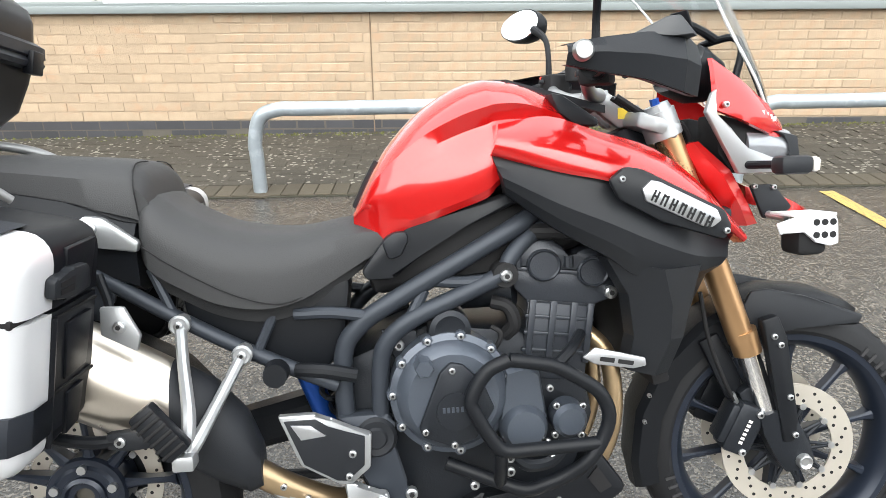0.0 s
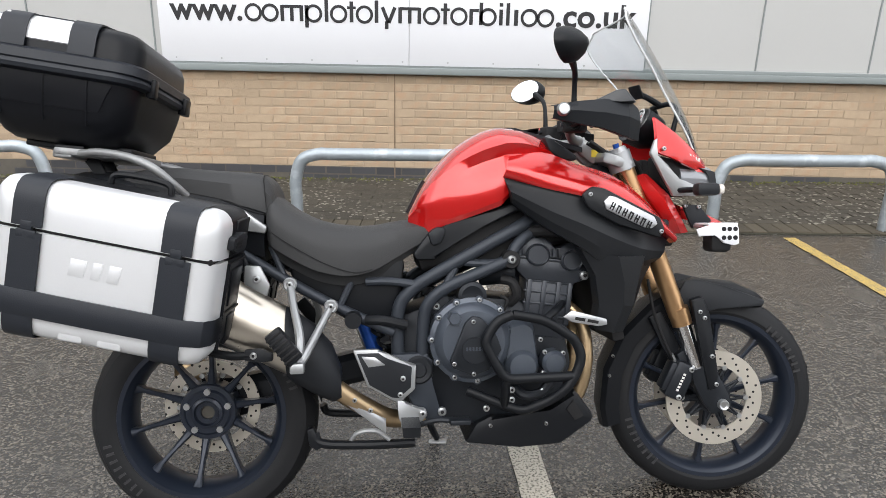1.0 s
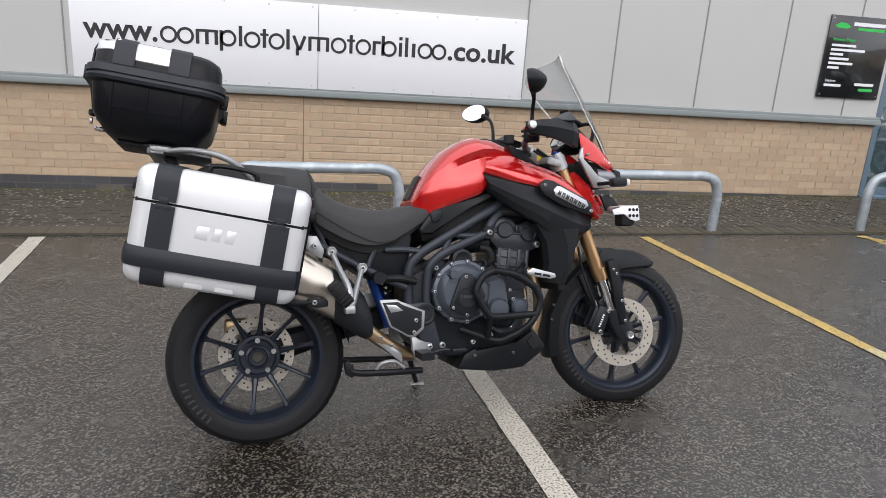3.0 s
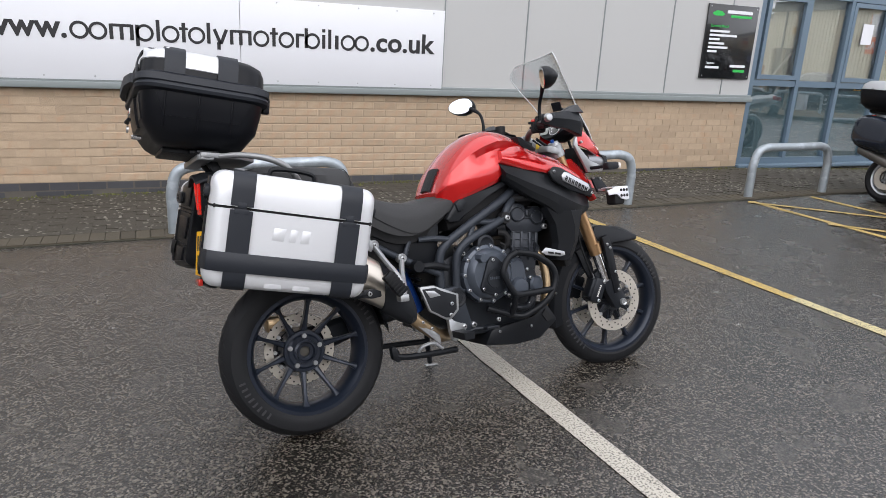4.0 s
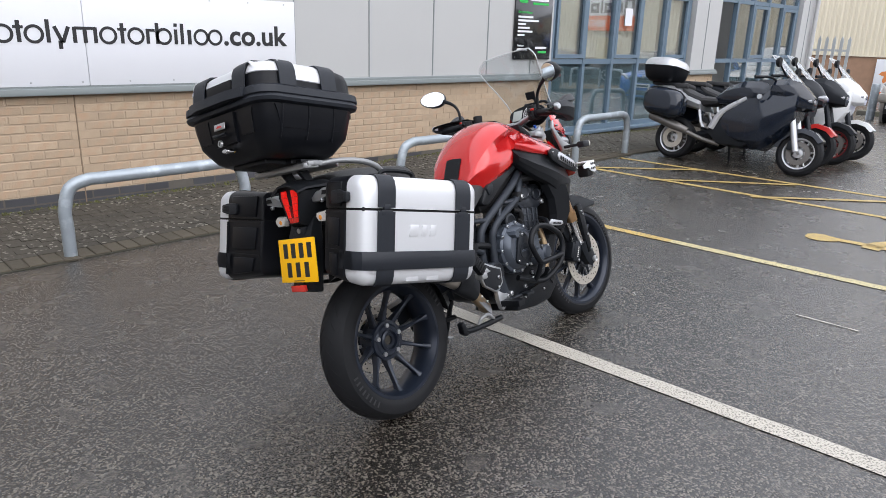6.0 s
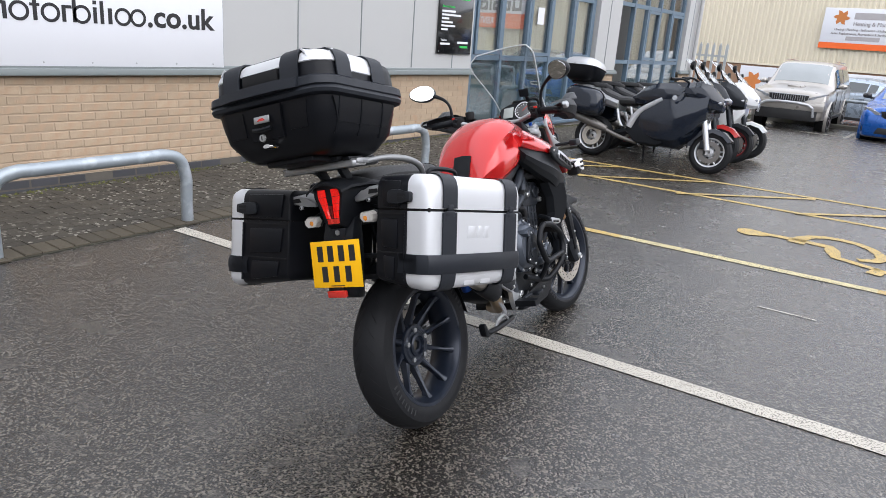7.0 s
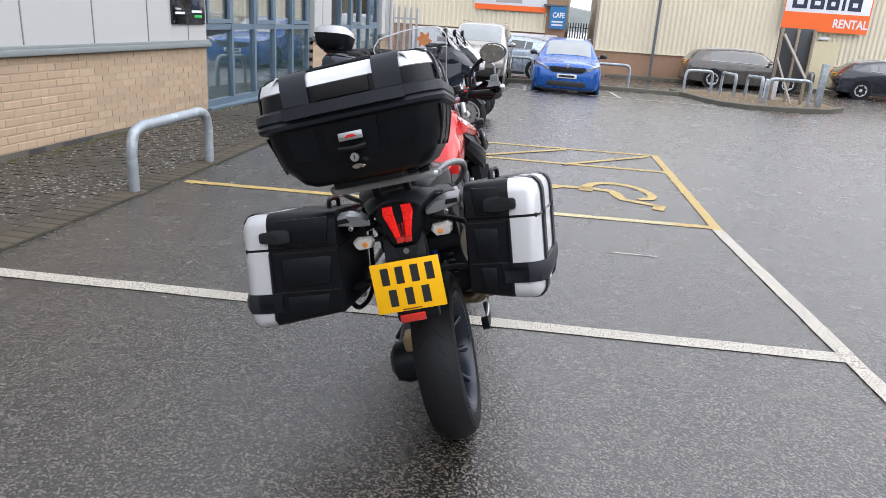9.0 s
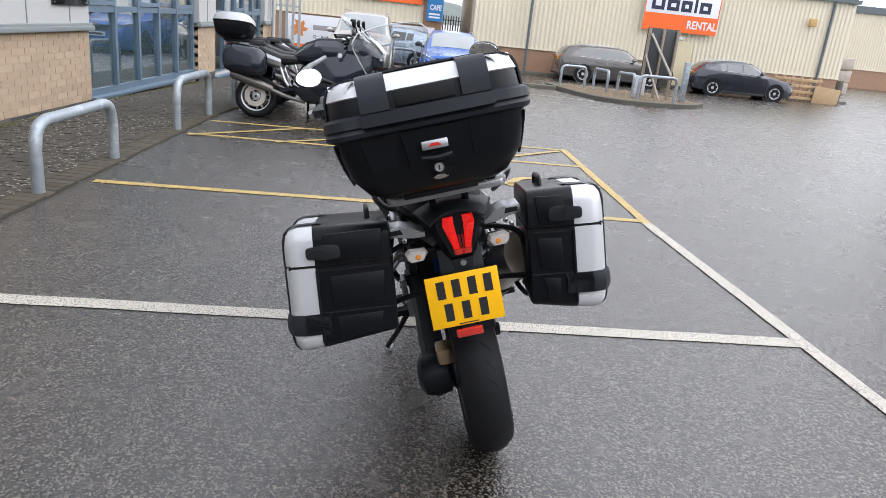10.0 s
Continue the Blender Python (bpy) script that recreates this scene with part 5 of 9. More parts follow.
    part("tank_side_trim", prism([(0.640, 0.832), (0.662, 0.848), (0.688, 0.850), (0.692, 0.832), (0.676, 0.802), (0.652, 0.796)], 0.13 * s, 0.160 * s, 0.008), M_GREYPL, bike)



def seats():
    st = []
    for x, zt, w, zl in ((0.205, 0.925, 0.150, 0.800), (0.222, 0.938, 0.168, 0.770), (0.27, 0.902, 0.176, 0.740), (0.34, 0.868, 0.180, 0.705), (0.42, 0.853, 0.175, 0.690), (0.49, 0.852, 0.162, 0.705), (0.56, 0.864, 0.150, 0.748), (0.615, 0.868, 0.142, 0.785), (0.650, 0.850, 0.135, 0.805), (0.664, 0.828, 0.125, 0.812)):
        h = zt - zl
        st.append((x, [(0, zt + 0.002, 0), (w * 0.5, zt, 0), (w * 0.80, zt - 0.012, 0), (w * 0.95, zt - 0.22 * h, 0), (w, zt - 0.45 * h, 0), (w * 0.97, zl + 0.18 * h, 0), (w * 0.86, zl + 0.02, 0), (w * 0.80, zl, 0), (0, zl, 0)]))
    body(st, "rider_seat", M_SEAT, "dark grey stitched vinyl rider seat")
    st = []
    for x, zt, w, zl in ((-0.20, 0.985, 0.09, 0.955), (-0.15, 1.010, 0.12, 0.950), (-0.05, 1.018, 0.135, 0.935), (0.06, 1.010, 0.145, 0.915), (0.14, 1.004, 0.150, 0.895), (0.190, 0.996, 0.150, 0.880), (0.215, 0.972, 0.146, 0.872), (0.228, 0.930, 0.14, 0.875)):
        h = zt - zl
        st.append((x, [(0, zt + 0.003, 0), (w * 0.55, zt, 0), (w * 0.85, zt - 0.01, 0), (w, zt - 0.35 * h, 0), (w * 0.98, zl + 0.15 * h, 0), (w * 0.85, zl, 0), (0, zl, 0)]))
    body(st, "pillion_seat", M_SEAT, "dark grey vinyl passenger seat")
    for s in (-1, 1):
        part("seam", tube([(0.212, s * 0.166, 0.845), (0.27, s * 0.1775, 0.806), (0.36, s * 0.181, 0.755), (0.44, s * 0.172, 0.728), (0.50, s * 0.153, 0.738)], 0.0013, 6, 5), M_DARK, bike, "stitched seam")
        part("seam", tube([(-0.15, s * 0.118, 0.965), (-0.02, s * 0.137, 0.950), (0.10, s * 0.147, 0.925), (0.17, s * 0.149, 0.895), (0.215, s * 0.142, 0.885)], 0.0013, 6, 5), M_DARK, bike, "stitched seam")
        part("seam", tube([(0.196, s * 0.03, 0.9985), (0.197, s * 0.11, 0.992), (0.203, s * 0.1505, 0.955), (0.207, s * 0.148, 0.90)], 0.0012, 6, 4), M_DARK, bike, "stitched seam")


seats()
for s in (-1, 1):
    y = 0.148 * s
    # frame tubes
    part("frame_tube", tube([(0.965, s * 0.11, 0.885), (0.905, s * 0.135, 0.850), (0.816, y, 0.803), (0.664, y, 0.720), (0.592, s * 0.142, 0.672), (0.557, s * 0.136, 0.610), (0.557, s * 0.130, 0.45)], 0.0185, 14, 6), M_FRAMEPAINT, bike, "thick graphite painted frame tube")
    part("frame_tube", tube([(0.975, s * 0.115, 0.855), (0.920, s * 0.135, 0.822), (0.885, s * 0.148, 0.788), (0.872, s * 0.150, 0.757)], 0.0165, 14, 5), M_FRAMEPAINT, bike)
    part("frame_tube", tube([(0.872, s * 0.150, 0.757), (0.780, s * 0.155, 0.719), (0.692, s * 0.158, 0.682), (0.643, s * 0.152, 0.640), (0.627, s * 0.146, 0.585), (0.622, s * 0.140, 0.44)], 0.0175, 14, 6), M_FRAMEPAINT, bike)
    part("frame_tube", tube([(0.73, s * 0.148, 0.752), (0.79, s * 0.150, 0.746), (0.845, s * 0.152, 0.748)], 0.012, 10, 3), M_FRAMEPAINT, bike)
    part("frame_tube", tube([(0.692, s * 0.155, 0.690), (0.716, s * 0.150, 0.735)], 0.012, 10, 1), M_FRAMEPAINT, bike)
    part("frame_tube", tube([(0.47, s * 0.135, 0.700), (0.54, s * 0.142, 0.700), (0.61, s * 0.148, 0.690)], 0.012, 10, 3), M_FRAMEPAINT, bike)
    part("subframe_tube", tube([(0.04, s * 0.135, 0.845), (0.135, s * 0.140, 0.785), (0.260, s * 0.142, 0.706), (0.395, s * 0.145, 0.630), (0.545, s * 0.148, 0.560)], 0.0145, 12, 4), M_FRAMEPAINT, bike)
    part("subframe_tube", tube([(0.215, s * 0.135, 0.80), (0.250, s * 0.142, 0.718)], 0.009, 8, 1), M_FRAMEPAINT, bike)
    part("subframe_tube", tube([(0.43, s * 0.135, 0.70), (0.398, s * 0.145, 0.632)], 0.010, 8, 1), M_FRAMEPAINT, bike)
    part("subframe_bracket", prism([(0.085, 0.80), (0.155, 0.765), (0.150, 0.745), (0.12, 0.71), (0.10, 0.715)], 0.135 * s, 0.146 * s, 0.003), M_FRAMEPAINT, bike)
    part("pivot_casting", prism([(0.536, 0.500), (0.642, 0.502), (0.640, 0.48), (0.655, 0.445), (0.640, 0.415), (0.66, 0.34), (0.69, 0.318), (0.66, 0.30), (0.60, 0.33), (0.575, 0.40), (0.560, 0.46), (0.54, 0.49)], 0.118 * s, 0.160 * s, 0.010), M_FRAMEPAINT, bike, "cast swing arm pivot plate")
    part("pivot_cap", lathe([(0.0, s * 0.172), (0.018, s * 0.172), (0.022, s * 0.167), (0.034, s * 0.169), (0.040, s * 0.162), (0.040, s * 0.145)], 24, "y", (0.612, 0, 0.455)), M_GREYPL, bike)
    bolt((0.872, s * 0.172, 0.757), 0.013, (0, s, 0), h=0.010)
    part("bolt_boss", lathe([(0.0, s * 0.166), (0.024, s * 0.166), (0.026, s * 0.160), (0.026, s * 0.13)], 20, "y", (0.872, 0, 0.757)), M_DARK, bike)
    bolt((0.664, s * 0.140, 0.628), 0.012, (0, s, 0), h=0.009)
    part("engine_bracket", prism([(0.63, 0.66), (0.70, 0.655), (0.705, 0.60), (0.66, 0.59)], 0.125 * s, 0.140 * s, 0.004), M_ENGDARK, bike)
    bolt((1.088, s * 0.132, 0.706), 0.014, (0, s, 0), h=0.010)
    bolt((0.675, s * 0.165, 0.338), 0.013, (0, s, 0), h=0.009)


def engine():
    e = part("crankcase", prism([(0.56, 0.60), (0.72, 0.66), (0.90, 0.64), (1.03, 0.58), (1.06, 0.45), (1.02, 0.34), (0.92, 0.28), (0.70, 0.28), (0.58, 0.33), (0.55, 0.45)], -0.112, 0.112, 0.02), M_ENGDARK, bike, "dark cast crankcase")
    # cylinder block, leaning forward, with ribs
    base = Matrix.Translation((0.978, 0, 0.590)) @ Euler((0, radians(7), 0)).to_matrix().to_4x4() @ Matrix.Diagonal((1.12, 0.80, 1.04, 1))
    part("cylinder_block", box(-0.060, 0.062, -0.145, 0.145, -0.06, 0.105, 0.010, m=base), M_HEAD, bike, "dark cylinder block with cast ribs")
    for x in (-0.050, -0.012, 0.026, 0.056):
        part("cylinder_rib", box(x - 0.006, x + 0.006, -0.153, 0.153, -0.02, 0.10, 0.002, m=base), M_HEAD, bike)
    for z in (-0.004, 0.030, 0.062, 0.092):
        part("cylinder_rib", box(-0.062, 0.064, -0.151, 0.151, z, z + 0.007, 0.002, m=base), M_HEAD, bike)
    part("cylinder_head", prism([(-0.088, 0.118), (-0.093, 0.158), (0.098, 0.158), (0.092, 0.112), (0.062, 0.096), (-0.064, 0.096)], -0.156, 0.156, 0.006, m=base), M_HEAD, bike)
    bump = [(-0.096, 0.160)] + [(-0.040 + 0.046 * math.cos(a), 0.172 + 0.044 * math.sin(a)) for a in [radians(d) for d in (165, 135, 105, 75, 45, 20)]] + [(0.048 + 0.042 * math.cos(a), 0.166 + 0.042 * math.sin(a)) for a in [radians(d) for d in (160, 135, 105, 75, 45, 15)]] + [(0.100, 0.160)]
    part("cam_cover", prism(bump, -0.160, 0.160, 0.006, m=base), M_HEAD, bike, "graphite cam cover with two humps")
    for x, z, r in ((-0.040, 0.166, 0.031), (0.050, 0.160, 0.029)):
        for s in (-1, 1):
            part("cam_plug", lathe([(0.0, s * 0.166), (r * 0.80, s * 0.166), (r * 0.9, s * 0.170), (r, s * 0.166), (r, s * 0.15)], 24, "y", (x, 0, z), m=base), M_HEAD, bike)
    part("cam_flange", box(-0.100, 0.102, -0.163, 0.163, 0.152, 0.160, 0.002, m=base), M_HEAD, bike)
    for x in (-0.088, 0.004, 0.092):
        q = base @ Vector((x, -0.160, 0.176 if abs(x) < 0.05 else 0.168))
        part("cover_bolt_boss", tube([q - Vector((0, 0, 0.010)), q + Vector((0, 0, 0.012))], 0.010, 10, 1), M_HEAD, bike)
    # clutch cover on the near side with its bolts and inner cap
    before = {ob.name for ob in bike.children}
    c = (0.760, 0, 0.530)
    part("clutch_cover", lathe([(0.0, -0.226), (0.085, -0.224), (0.098, -0.214), (0.106, -0.196), (0.118, -0.190), (0.120, -0.150)], 56, "y", c), M_ENGINE, bike, "round graphite clutch cover")
    part("clutch_upper_boss", lathe([(0.020, -0.185), (0.030, -0.190), (0.040, -0.185), (0.042, -0.15)], 28, "y", (0.762, 0, 0.650), closed=False), M_ENGDARK, bike)
    tri = [(0.835, 0.510), (0.800, 0.455), (0.755, 0.440), (0.700, 0.462), (0.692, 0.480), (0.735, 0.585), (0.755, 0.603), (0.778, 0.598), (0.815, 0.560)]
    part("clutch_cap", prism(tri, -0.236, -0.222, 0.005), M_ENGDARK, bike, "dark inner cap")
    part("clutch_disc", lathe([(0.0, -0.2385), (0.036, -0.2385), (0.037, -0.234)], 32, "y", (0.762, 0, 0.510)), M_ENGDARK, bike)
    bm = bmesh.new()
    for k in range(6):
        box(0.737 + k * 0.0085, 0.742 + k * 0.0085, -0.2395, -0.238, 0.509, 0.519, bm=bm)
    part("cap_bars", bm, M_ENGINE, bike)
    for k in range(11):
        a = 2 * math.pi * k / 11 + 0.25
        p = (c[0] + 0.113 * math.cos(a), -0.196, c[2] + 0.113 * math.sin(a))
        part("bolt_lug", lathe([(0.0, -0.194), (0.011, -0.194), (0.012, -0.17)], 12, "y", (p[0], 0, p[2])), M_ENGINE, bike)
        bolt(p, 0.0075)
    for p in ((0.757, -0.238, 0.588), (0.704, -0.238, 0.475), (0.815, -0.238, 0.475), (0.757, -0.238, 0.446)):
        bolt(p, 0.007)
    part("oil_filler", lathe([(0.0, -0.252), (0.016, -0.252), (0.018, -0.248), (0.018, -0.20)], 6, "y", (0.706, 0, 0.598)), M_ENGINE, bike)
    # alternator side covers at the front
    ring = []
    for y, k in ((-0.150, 1.0), (-0.188, 1.0), (-0.204, 0.86)):
        o = [(0.862, 0.575), (0.905, 0.585), (0.930, 0.570), (0.945, 0.470), (0.930, 0.420), (0.895, 0.405), (0.858, 0.420), (0.845, 0.465)]
        ring.append([(0.895 + (x - 0.895) * k, y, 0.49 + (z - 0.49) * k) for x, z in o])
    part("generator_cover", loft(ring), M_ENGINE, bike, "graphite generator cover", sharp=0.9)
    part("generator_dome", lathe([(0.0, -0.222), (0.036, -0.220), (0.046, -0.206), (0.048, -0.17)], 32, "y", (0.896, 0, 0.456)), M_ENGINE, bike)
    part("pump_cover", lathe([(0.0, -0.212), (0.026, -0.210), (0.034, -0.200), (0.036, -0.16)], 28, "y", (0.988, 0, 0.462)), M_ENGINE, bike, "small round graphite cover")
    for p in ((0.852, 0.505), (0.848, 0.430), (0.905, 0.590), (0.950, 0.528), (0.944, 0.420), (0.962, 0.492), (1.014, 0.488), (0.958, 0.434), (1.010, 0.430)):
        bolt((p[0], -0.196, p[1]), 0.0075)
    part("coolant_elbow", tube([(0.985, -0.165, 0.40), (0.955, -0.172, 0.372), (0.91, -0.175, 0.368), (0.885, -0.16, 0.385)], 0.015, 10, 4), M_ENGDARK, bike)
    for p in ((0.872, 0.385), (0.872, 0.357), (0.96, 0.378), (0.80, 0.335)):
        bolt((p[0], -0.178, p[1]), 0.010)
    for ob in list(bike.children):
        if ob.name not in before:
            ob.matrix_basis = Matrix.Translation((0.0, 0.018, 0.006))
    # throttle bodies and hoses behind the block
    part("throttle_body", tube([(0.80, -0.06, 0.71), (0.90, -0.10, 0.72)], 0.035, 14, 1), M_ENGDARK, bike)
    part("coolant_hose", tube([(0.85, -0.125, 0.700), (0.880, -0.135, 0.690), (0.892, -0.135, 0.655), (0.875, -0.12, 0.63)], 0.014, 10, 4), M_DARK, bike)
    part("coolant_hose", tube([(0.93, -0.13, 0.835), (1.02, -0.16, 0.83), (1.10, -0.15, 0.79), (1.14, -0.12, 0.72)], 0.016, 10, 4), M_DARK, bike)
    part("cable", tube([(0.845, -0.145, 0.60), (0.862, -0.155, 0.640), (0.845, -0.145, 0.655)], 0.005, 8, 4), M_DARK, bike)
    part("air_box", prism([(0.60, 0.83), (0.86, 0.90), (1.08, 0.90), (1.05, 0.80), (0.88, 0.76), (0.62, 0.72)], -0.115, 0.115, 0.02), M_DARK, bike)
    part("battery_cover", prism([(0.25, 0.80), (0.58, 0.76), (0.56, 0.62), (0.50, 0.56), (0.40, 0.60), (0.27, 0.69)], -0.125, 0.125, 0.015), M_BLACKPL, bike, "black plastic cover under the seat")
    part("radiator", box(-0.018, 0.018, -0.17, 0.17, -0.16, 0.16, 0.006, m=Matrix.Translation((1.145, 0, 0.68)) @ Euler((0, radians(-12), 0)).to_matrix().to_4x4()), M_DARK, bike, "black radiator core")
    part("exhaust_header", tube([(1.05, -0.06, 0.62), (1.098, -0.08, 0.56), (1.105, -0.09, 0.43), (1.06, -0.08, 0.32), (0.95, -0.05, 0.265)], 0.019, 12, 5), M_TANPIPE, bike, "heat tinted exhaust header pipe")
    part("exhaust_header", tube([(1.05, 0.06, 0.62), (1.098, 0.06, 0.56), (1.105, 0.05, 0.43), (1.06, 0.05, 0.32), (0.95, 0.03, 0.265)], 0.019, 12, 5), M_TANPIPE, bike)
    # belly pan
    part("belly_pan", prism([(0.740, 0.235), (0.775, 0.292), (0.815, 0.312), (0.995, 0.310), (1.060, 0.382), (1.118, 0.300), (1.112, 0.285), (1.020, 0.222), (0.90, 0.215)], -0.135, 0.135, 0.012), M_BLACKPL, bike, "black plastic belly pan")
    part("belly_hole", prism([(1.035, 0.325), (1.055, 0.35), (1.085, 0.305), (1.06, 0.292)], -0.140, -0.128, 0.0), M_DARK, bike)
    for p in ((0.815, 0.285), (0.975, 0.285)):
        bolt((p[0], -0.138, p[1]), 0.006)
    return e


engine()
for s in (-1, 1):
    y = 0.240 * s
    part("crash_bar", tube([(0.860, y, 0.614), (0.818, y, 0.594), (0.788, y, 0.545), (0.798, y, 0.512), (0.825, y, 0.464), (0.848, y, 0.442), (0.90, y, 0.4405), (0.96, y, 0.4415), (1.025, y, 0.443)], 0.0135, 12, 4), M_BLACKPL, bike, "black tubular crash bar")
    part("crash_bar", tube([(0.860, y, 0.614), (0.900, y, 0.607), (0.945, y, 0.596), (0.990, y, 0.570), (1.028, y, 0.541), (1.046, y, 0.497), (1.034, y, 0.452), (1.005, y, 0.410), (0.970, s * 0.228, 0.380), (0.930, s * 0.218, 0.360), (0.893, s * 0.205, 0.346), (0.845, s * 0.185, 0.356), (0.745, s * 0.165, 0.394)], 0.0135, 12, 4), M_BLACKPL, bike, "black tubular crash bar")
    part("crash_bar", tube([(0.840, y, 0.440), (0.843, s * 0.22, 0.40), (0.846, s * 0.188, 0.357)], 0.0125, 12, 3), M_BLACKPL, bike)
    part("crash_bar_mount", tube([(0.945, y, 0.596), (0.985, s * 0.21, 0.62), (1.02, s * 0.15, 0.63)], 0.011, 10, 3), M_BLACKPL, bike)
    part("bar_link", prism([(1.005, 0.600), (1.030, 0.618), (1.128, 0.592), (1.130, 0.576), (1.105, 0.572), (1.03, 0.585)], 0.205 * s, 0.212 * s, 0.003), M_ALU, bike, "white alloy bracket with slots")
    part("bar_link_slot", prism([(1.040, 0.600), (1.068, 0.595), (1.066, 0.586), (1.038, 0.592)], 0.204 * s, 0.213 * s), M_DARK, bike)
    part("bar_link_slot", prism([(1.075, 0.593), (1.105, 0.587), (1.103, 0.579), (1.073, 0.585)], 0.204 * s, 0.213 * s), M_DARK, bike)

# silencer on the near side, pipe, guards
part("silencer", loft([[(x, -0.222 + 0.10 * max(0, x) + 0.064 * w * math.cos(t), z + 0.096 * w * math.sin(t)) for t in [2 * math.pi * k / 24 for k in range(24)]] for x, z, w in ((-0.12, 0.750, 0.85), (-0.06, 0.726, 1), (0.02, 0.688, 1), (0.14, 0.622, 1.0), (0.29, 0.535, 0.93))]), M_STEEL, bike, "brushed steel silencer")
part("silencer_cone", loft([[(x, -0.222 + 0.10 * x + 0.064 * w * math.cos(t), z + 0.098 * h * math.sin(t)) for t in [2 * math.pi * k / 24 for k in range(24)]] for x, z, w, h in ((0.262, 0.548, 0.99, 0.99), (0.33, 0.502, 0.98, 0.98), (0.378, 0.460, 0.86, 0.80), (0.402, 0.432, 0.52, 0.44))]), M_GREYPL, bike, "dark heat shield of the silencer")
part("exhaust_pipe", tube([(0.385, -0.180, 0.416), (0.44, -0.160, 0.372), (0.52, -0.125, 0.318), (0.57, -0.085, 0.300), (0.62, -0.03, 0.29)], 0.026, 14, 5), M_TANPIPE, bike, "heat tinted exhaust pipe")
part("pipe_shield", sheet([[(0.405 + f * 0.115, -0.165 + 0.028 * math.sin(a) * -1 + 0.030 * f, 0.396 - f * 0.098 + 0.033 * math.cos(a)) for f in (0, 0.33, 0.66, 1)] for a in (0.1, 0.6, 1.1, 1.6, 2.1)], (0.0, 0.004, -0.002)), M_ALU, bike, "aluminium pipe shield with bolts")
bolt((0.436, -0.190, 0.384), 0.007)
bolt((0.478, -0.180, 0.352), 0.007)
part("exhaust_strap", prism([(0.166, 0.757), (0.205, 0.756), (0.229, 0.706), (0.221, 0.677), (0.164, 0.709)], -0.262, -0.250, 0.004), M_SILVER, bike, "silver silencer bracket")
bolt((0.196, -0.264, 0.722), 0.011, h=0.006)
part("case_rail", tube([(0.02, -0.245, 0.585), (0.06, -0.27, 0.548), (0.13, -0.275, 0.530), (0.185, -0.275, 0.530)], 0.011, 10, 4), M_BLACKPL, bike)
part("case_rail_eye", prism([(0.165, 0.545), (0.205, 0.548), (0.235, 0.535), (0.235, 0.515), (0.20, 0.512), (0.165, 0.518)], -0.285, -0.265, 0.004), M_GREYPL, bike)
bolt((0.188, -0.287, 0.531), 0.010)
for s in (-1, 1):
    yy = 0.228 * s
    # passenger foot rest hanger, a silver V, and its folded peg
    part("peg_hanger", tube([(0.268, s * 0.165, 0.699), (0.284, s * 0.225, 0.640), (0.305, s * 0.296, 0.570), (0.300, s * 0.312, 0.510)], [0.011, 0.0105, 0.012, 0.012], 10, 5), M_SILVER, bike, "silver passenger peg hanger")
    part("peg_hanger", tube([(0.376, s * 0.170, 0.638), (0.345, s * 0.235, 0.580), (0.316, s * 0.302, 0.528), (0.300, s * 0.312, 0.508)], [0.011, 0.0105, 0.012, 0.012], 10, 5), M_SILVER, bike)
    for p in ((0.268, s * 0.165, 0.699), (0.376, s * 0.170, 0.638)):
        part("hanger_eye", lathe([(0.0, p[1] - s * 0.02), (0.017, p[1] - s * 0.02), (0.019, p[1] + s * 0.010), (0.015, p[1] + s * 0.014), (0, p[1] + s * 0.012)], 18, "y", (p[0], 0, p[2])), M_SILVER, bike)
        bolt((p[0], p[1] + s * 0.014, p[2]), 0.009, (0, s, 0))
    peg = Matrix.Translation((0.268, s * 0.332, 0.562)) @ Euler((0, radians(-38), 0)).to_matrix().to_4x4()
    rub = part("passenger_peg", box(-0.022, 0.022, -0.015, 0.015, -0.050, 0.046, 0.006, m=peg), M_BLACKPL, bike, "black rubber passenger peg folded up")
    for k in range(6):
        part("peg_rib", box(-0.023, 0.023, s * 0.0155 - 0.002, s * 0.0155 + 0.002, -0.040 + k * 0.014, -0.034 + k * 0.014, 0.0015, m=peg), M_DARK, rub)
    part("peg_clevis", box(0.283, 0.318, s * 0.320 - 0.020, s * 0.320 + 0.020, 0.492, 0.518, 0.004), M_SILVER, bike)
    # rider heel plate with its silver edge
    plate = [(0.432, 0.520), (0.500, 0.520), (0.528, 0.500), (0.604, 0.474), (0.600, 0.408), (0.562, 0.376), (0.540, 0.378), (0.470, 0.420)]
    part("heel_plate_edge", prism(plate, 0.170 * s, 0.189 * s, 0.005), M_SILVER, bike, "silver edged heel plate")
    inner = [(0.515 + (x - 0.515) * 0.86, 0.450 + (z - 0.450) * 0.86) for x, z in plate]
    part("heel_plate", prism(inner, 0.187 * s, 0.1925 * s, 0.002), M_GREYPL, bike)
    part("heel_plate_window", prism([(0.456, 0.503), (0.492, 0.500), (0.520, 0.478), (0.474, 0.473)], 0.191 * s, 0.1945 * s, 0.001), M_ALU, bike)
    for p in ((0.567, 0.440), (0.559, 0.396)):
        bolt((p[0], s * 0.195, p[1]), 0.008, (0, s, 0))
    part("peg_bracket", prism([(0.545, 0.385), (0.572, 0.375), (0.592, 0.355), (0.628, 0.352), (0.634, 0.334), (0.612, 0.312), (0.60, 0.30), (0.578, 0.285), (0.562, 0.295), (0.560, 0.33)], 0.164 * s, 0.186 * s, 0.005), M_SILVER, bike, "cast silver footpeg bracket")
    bolt((0.620, s * 0.188, 0.340), 0.010, (0, s, 0))
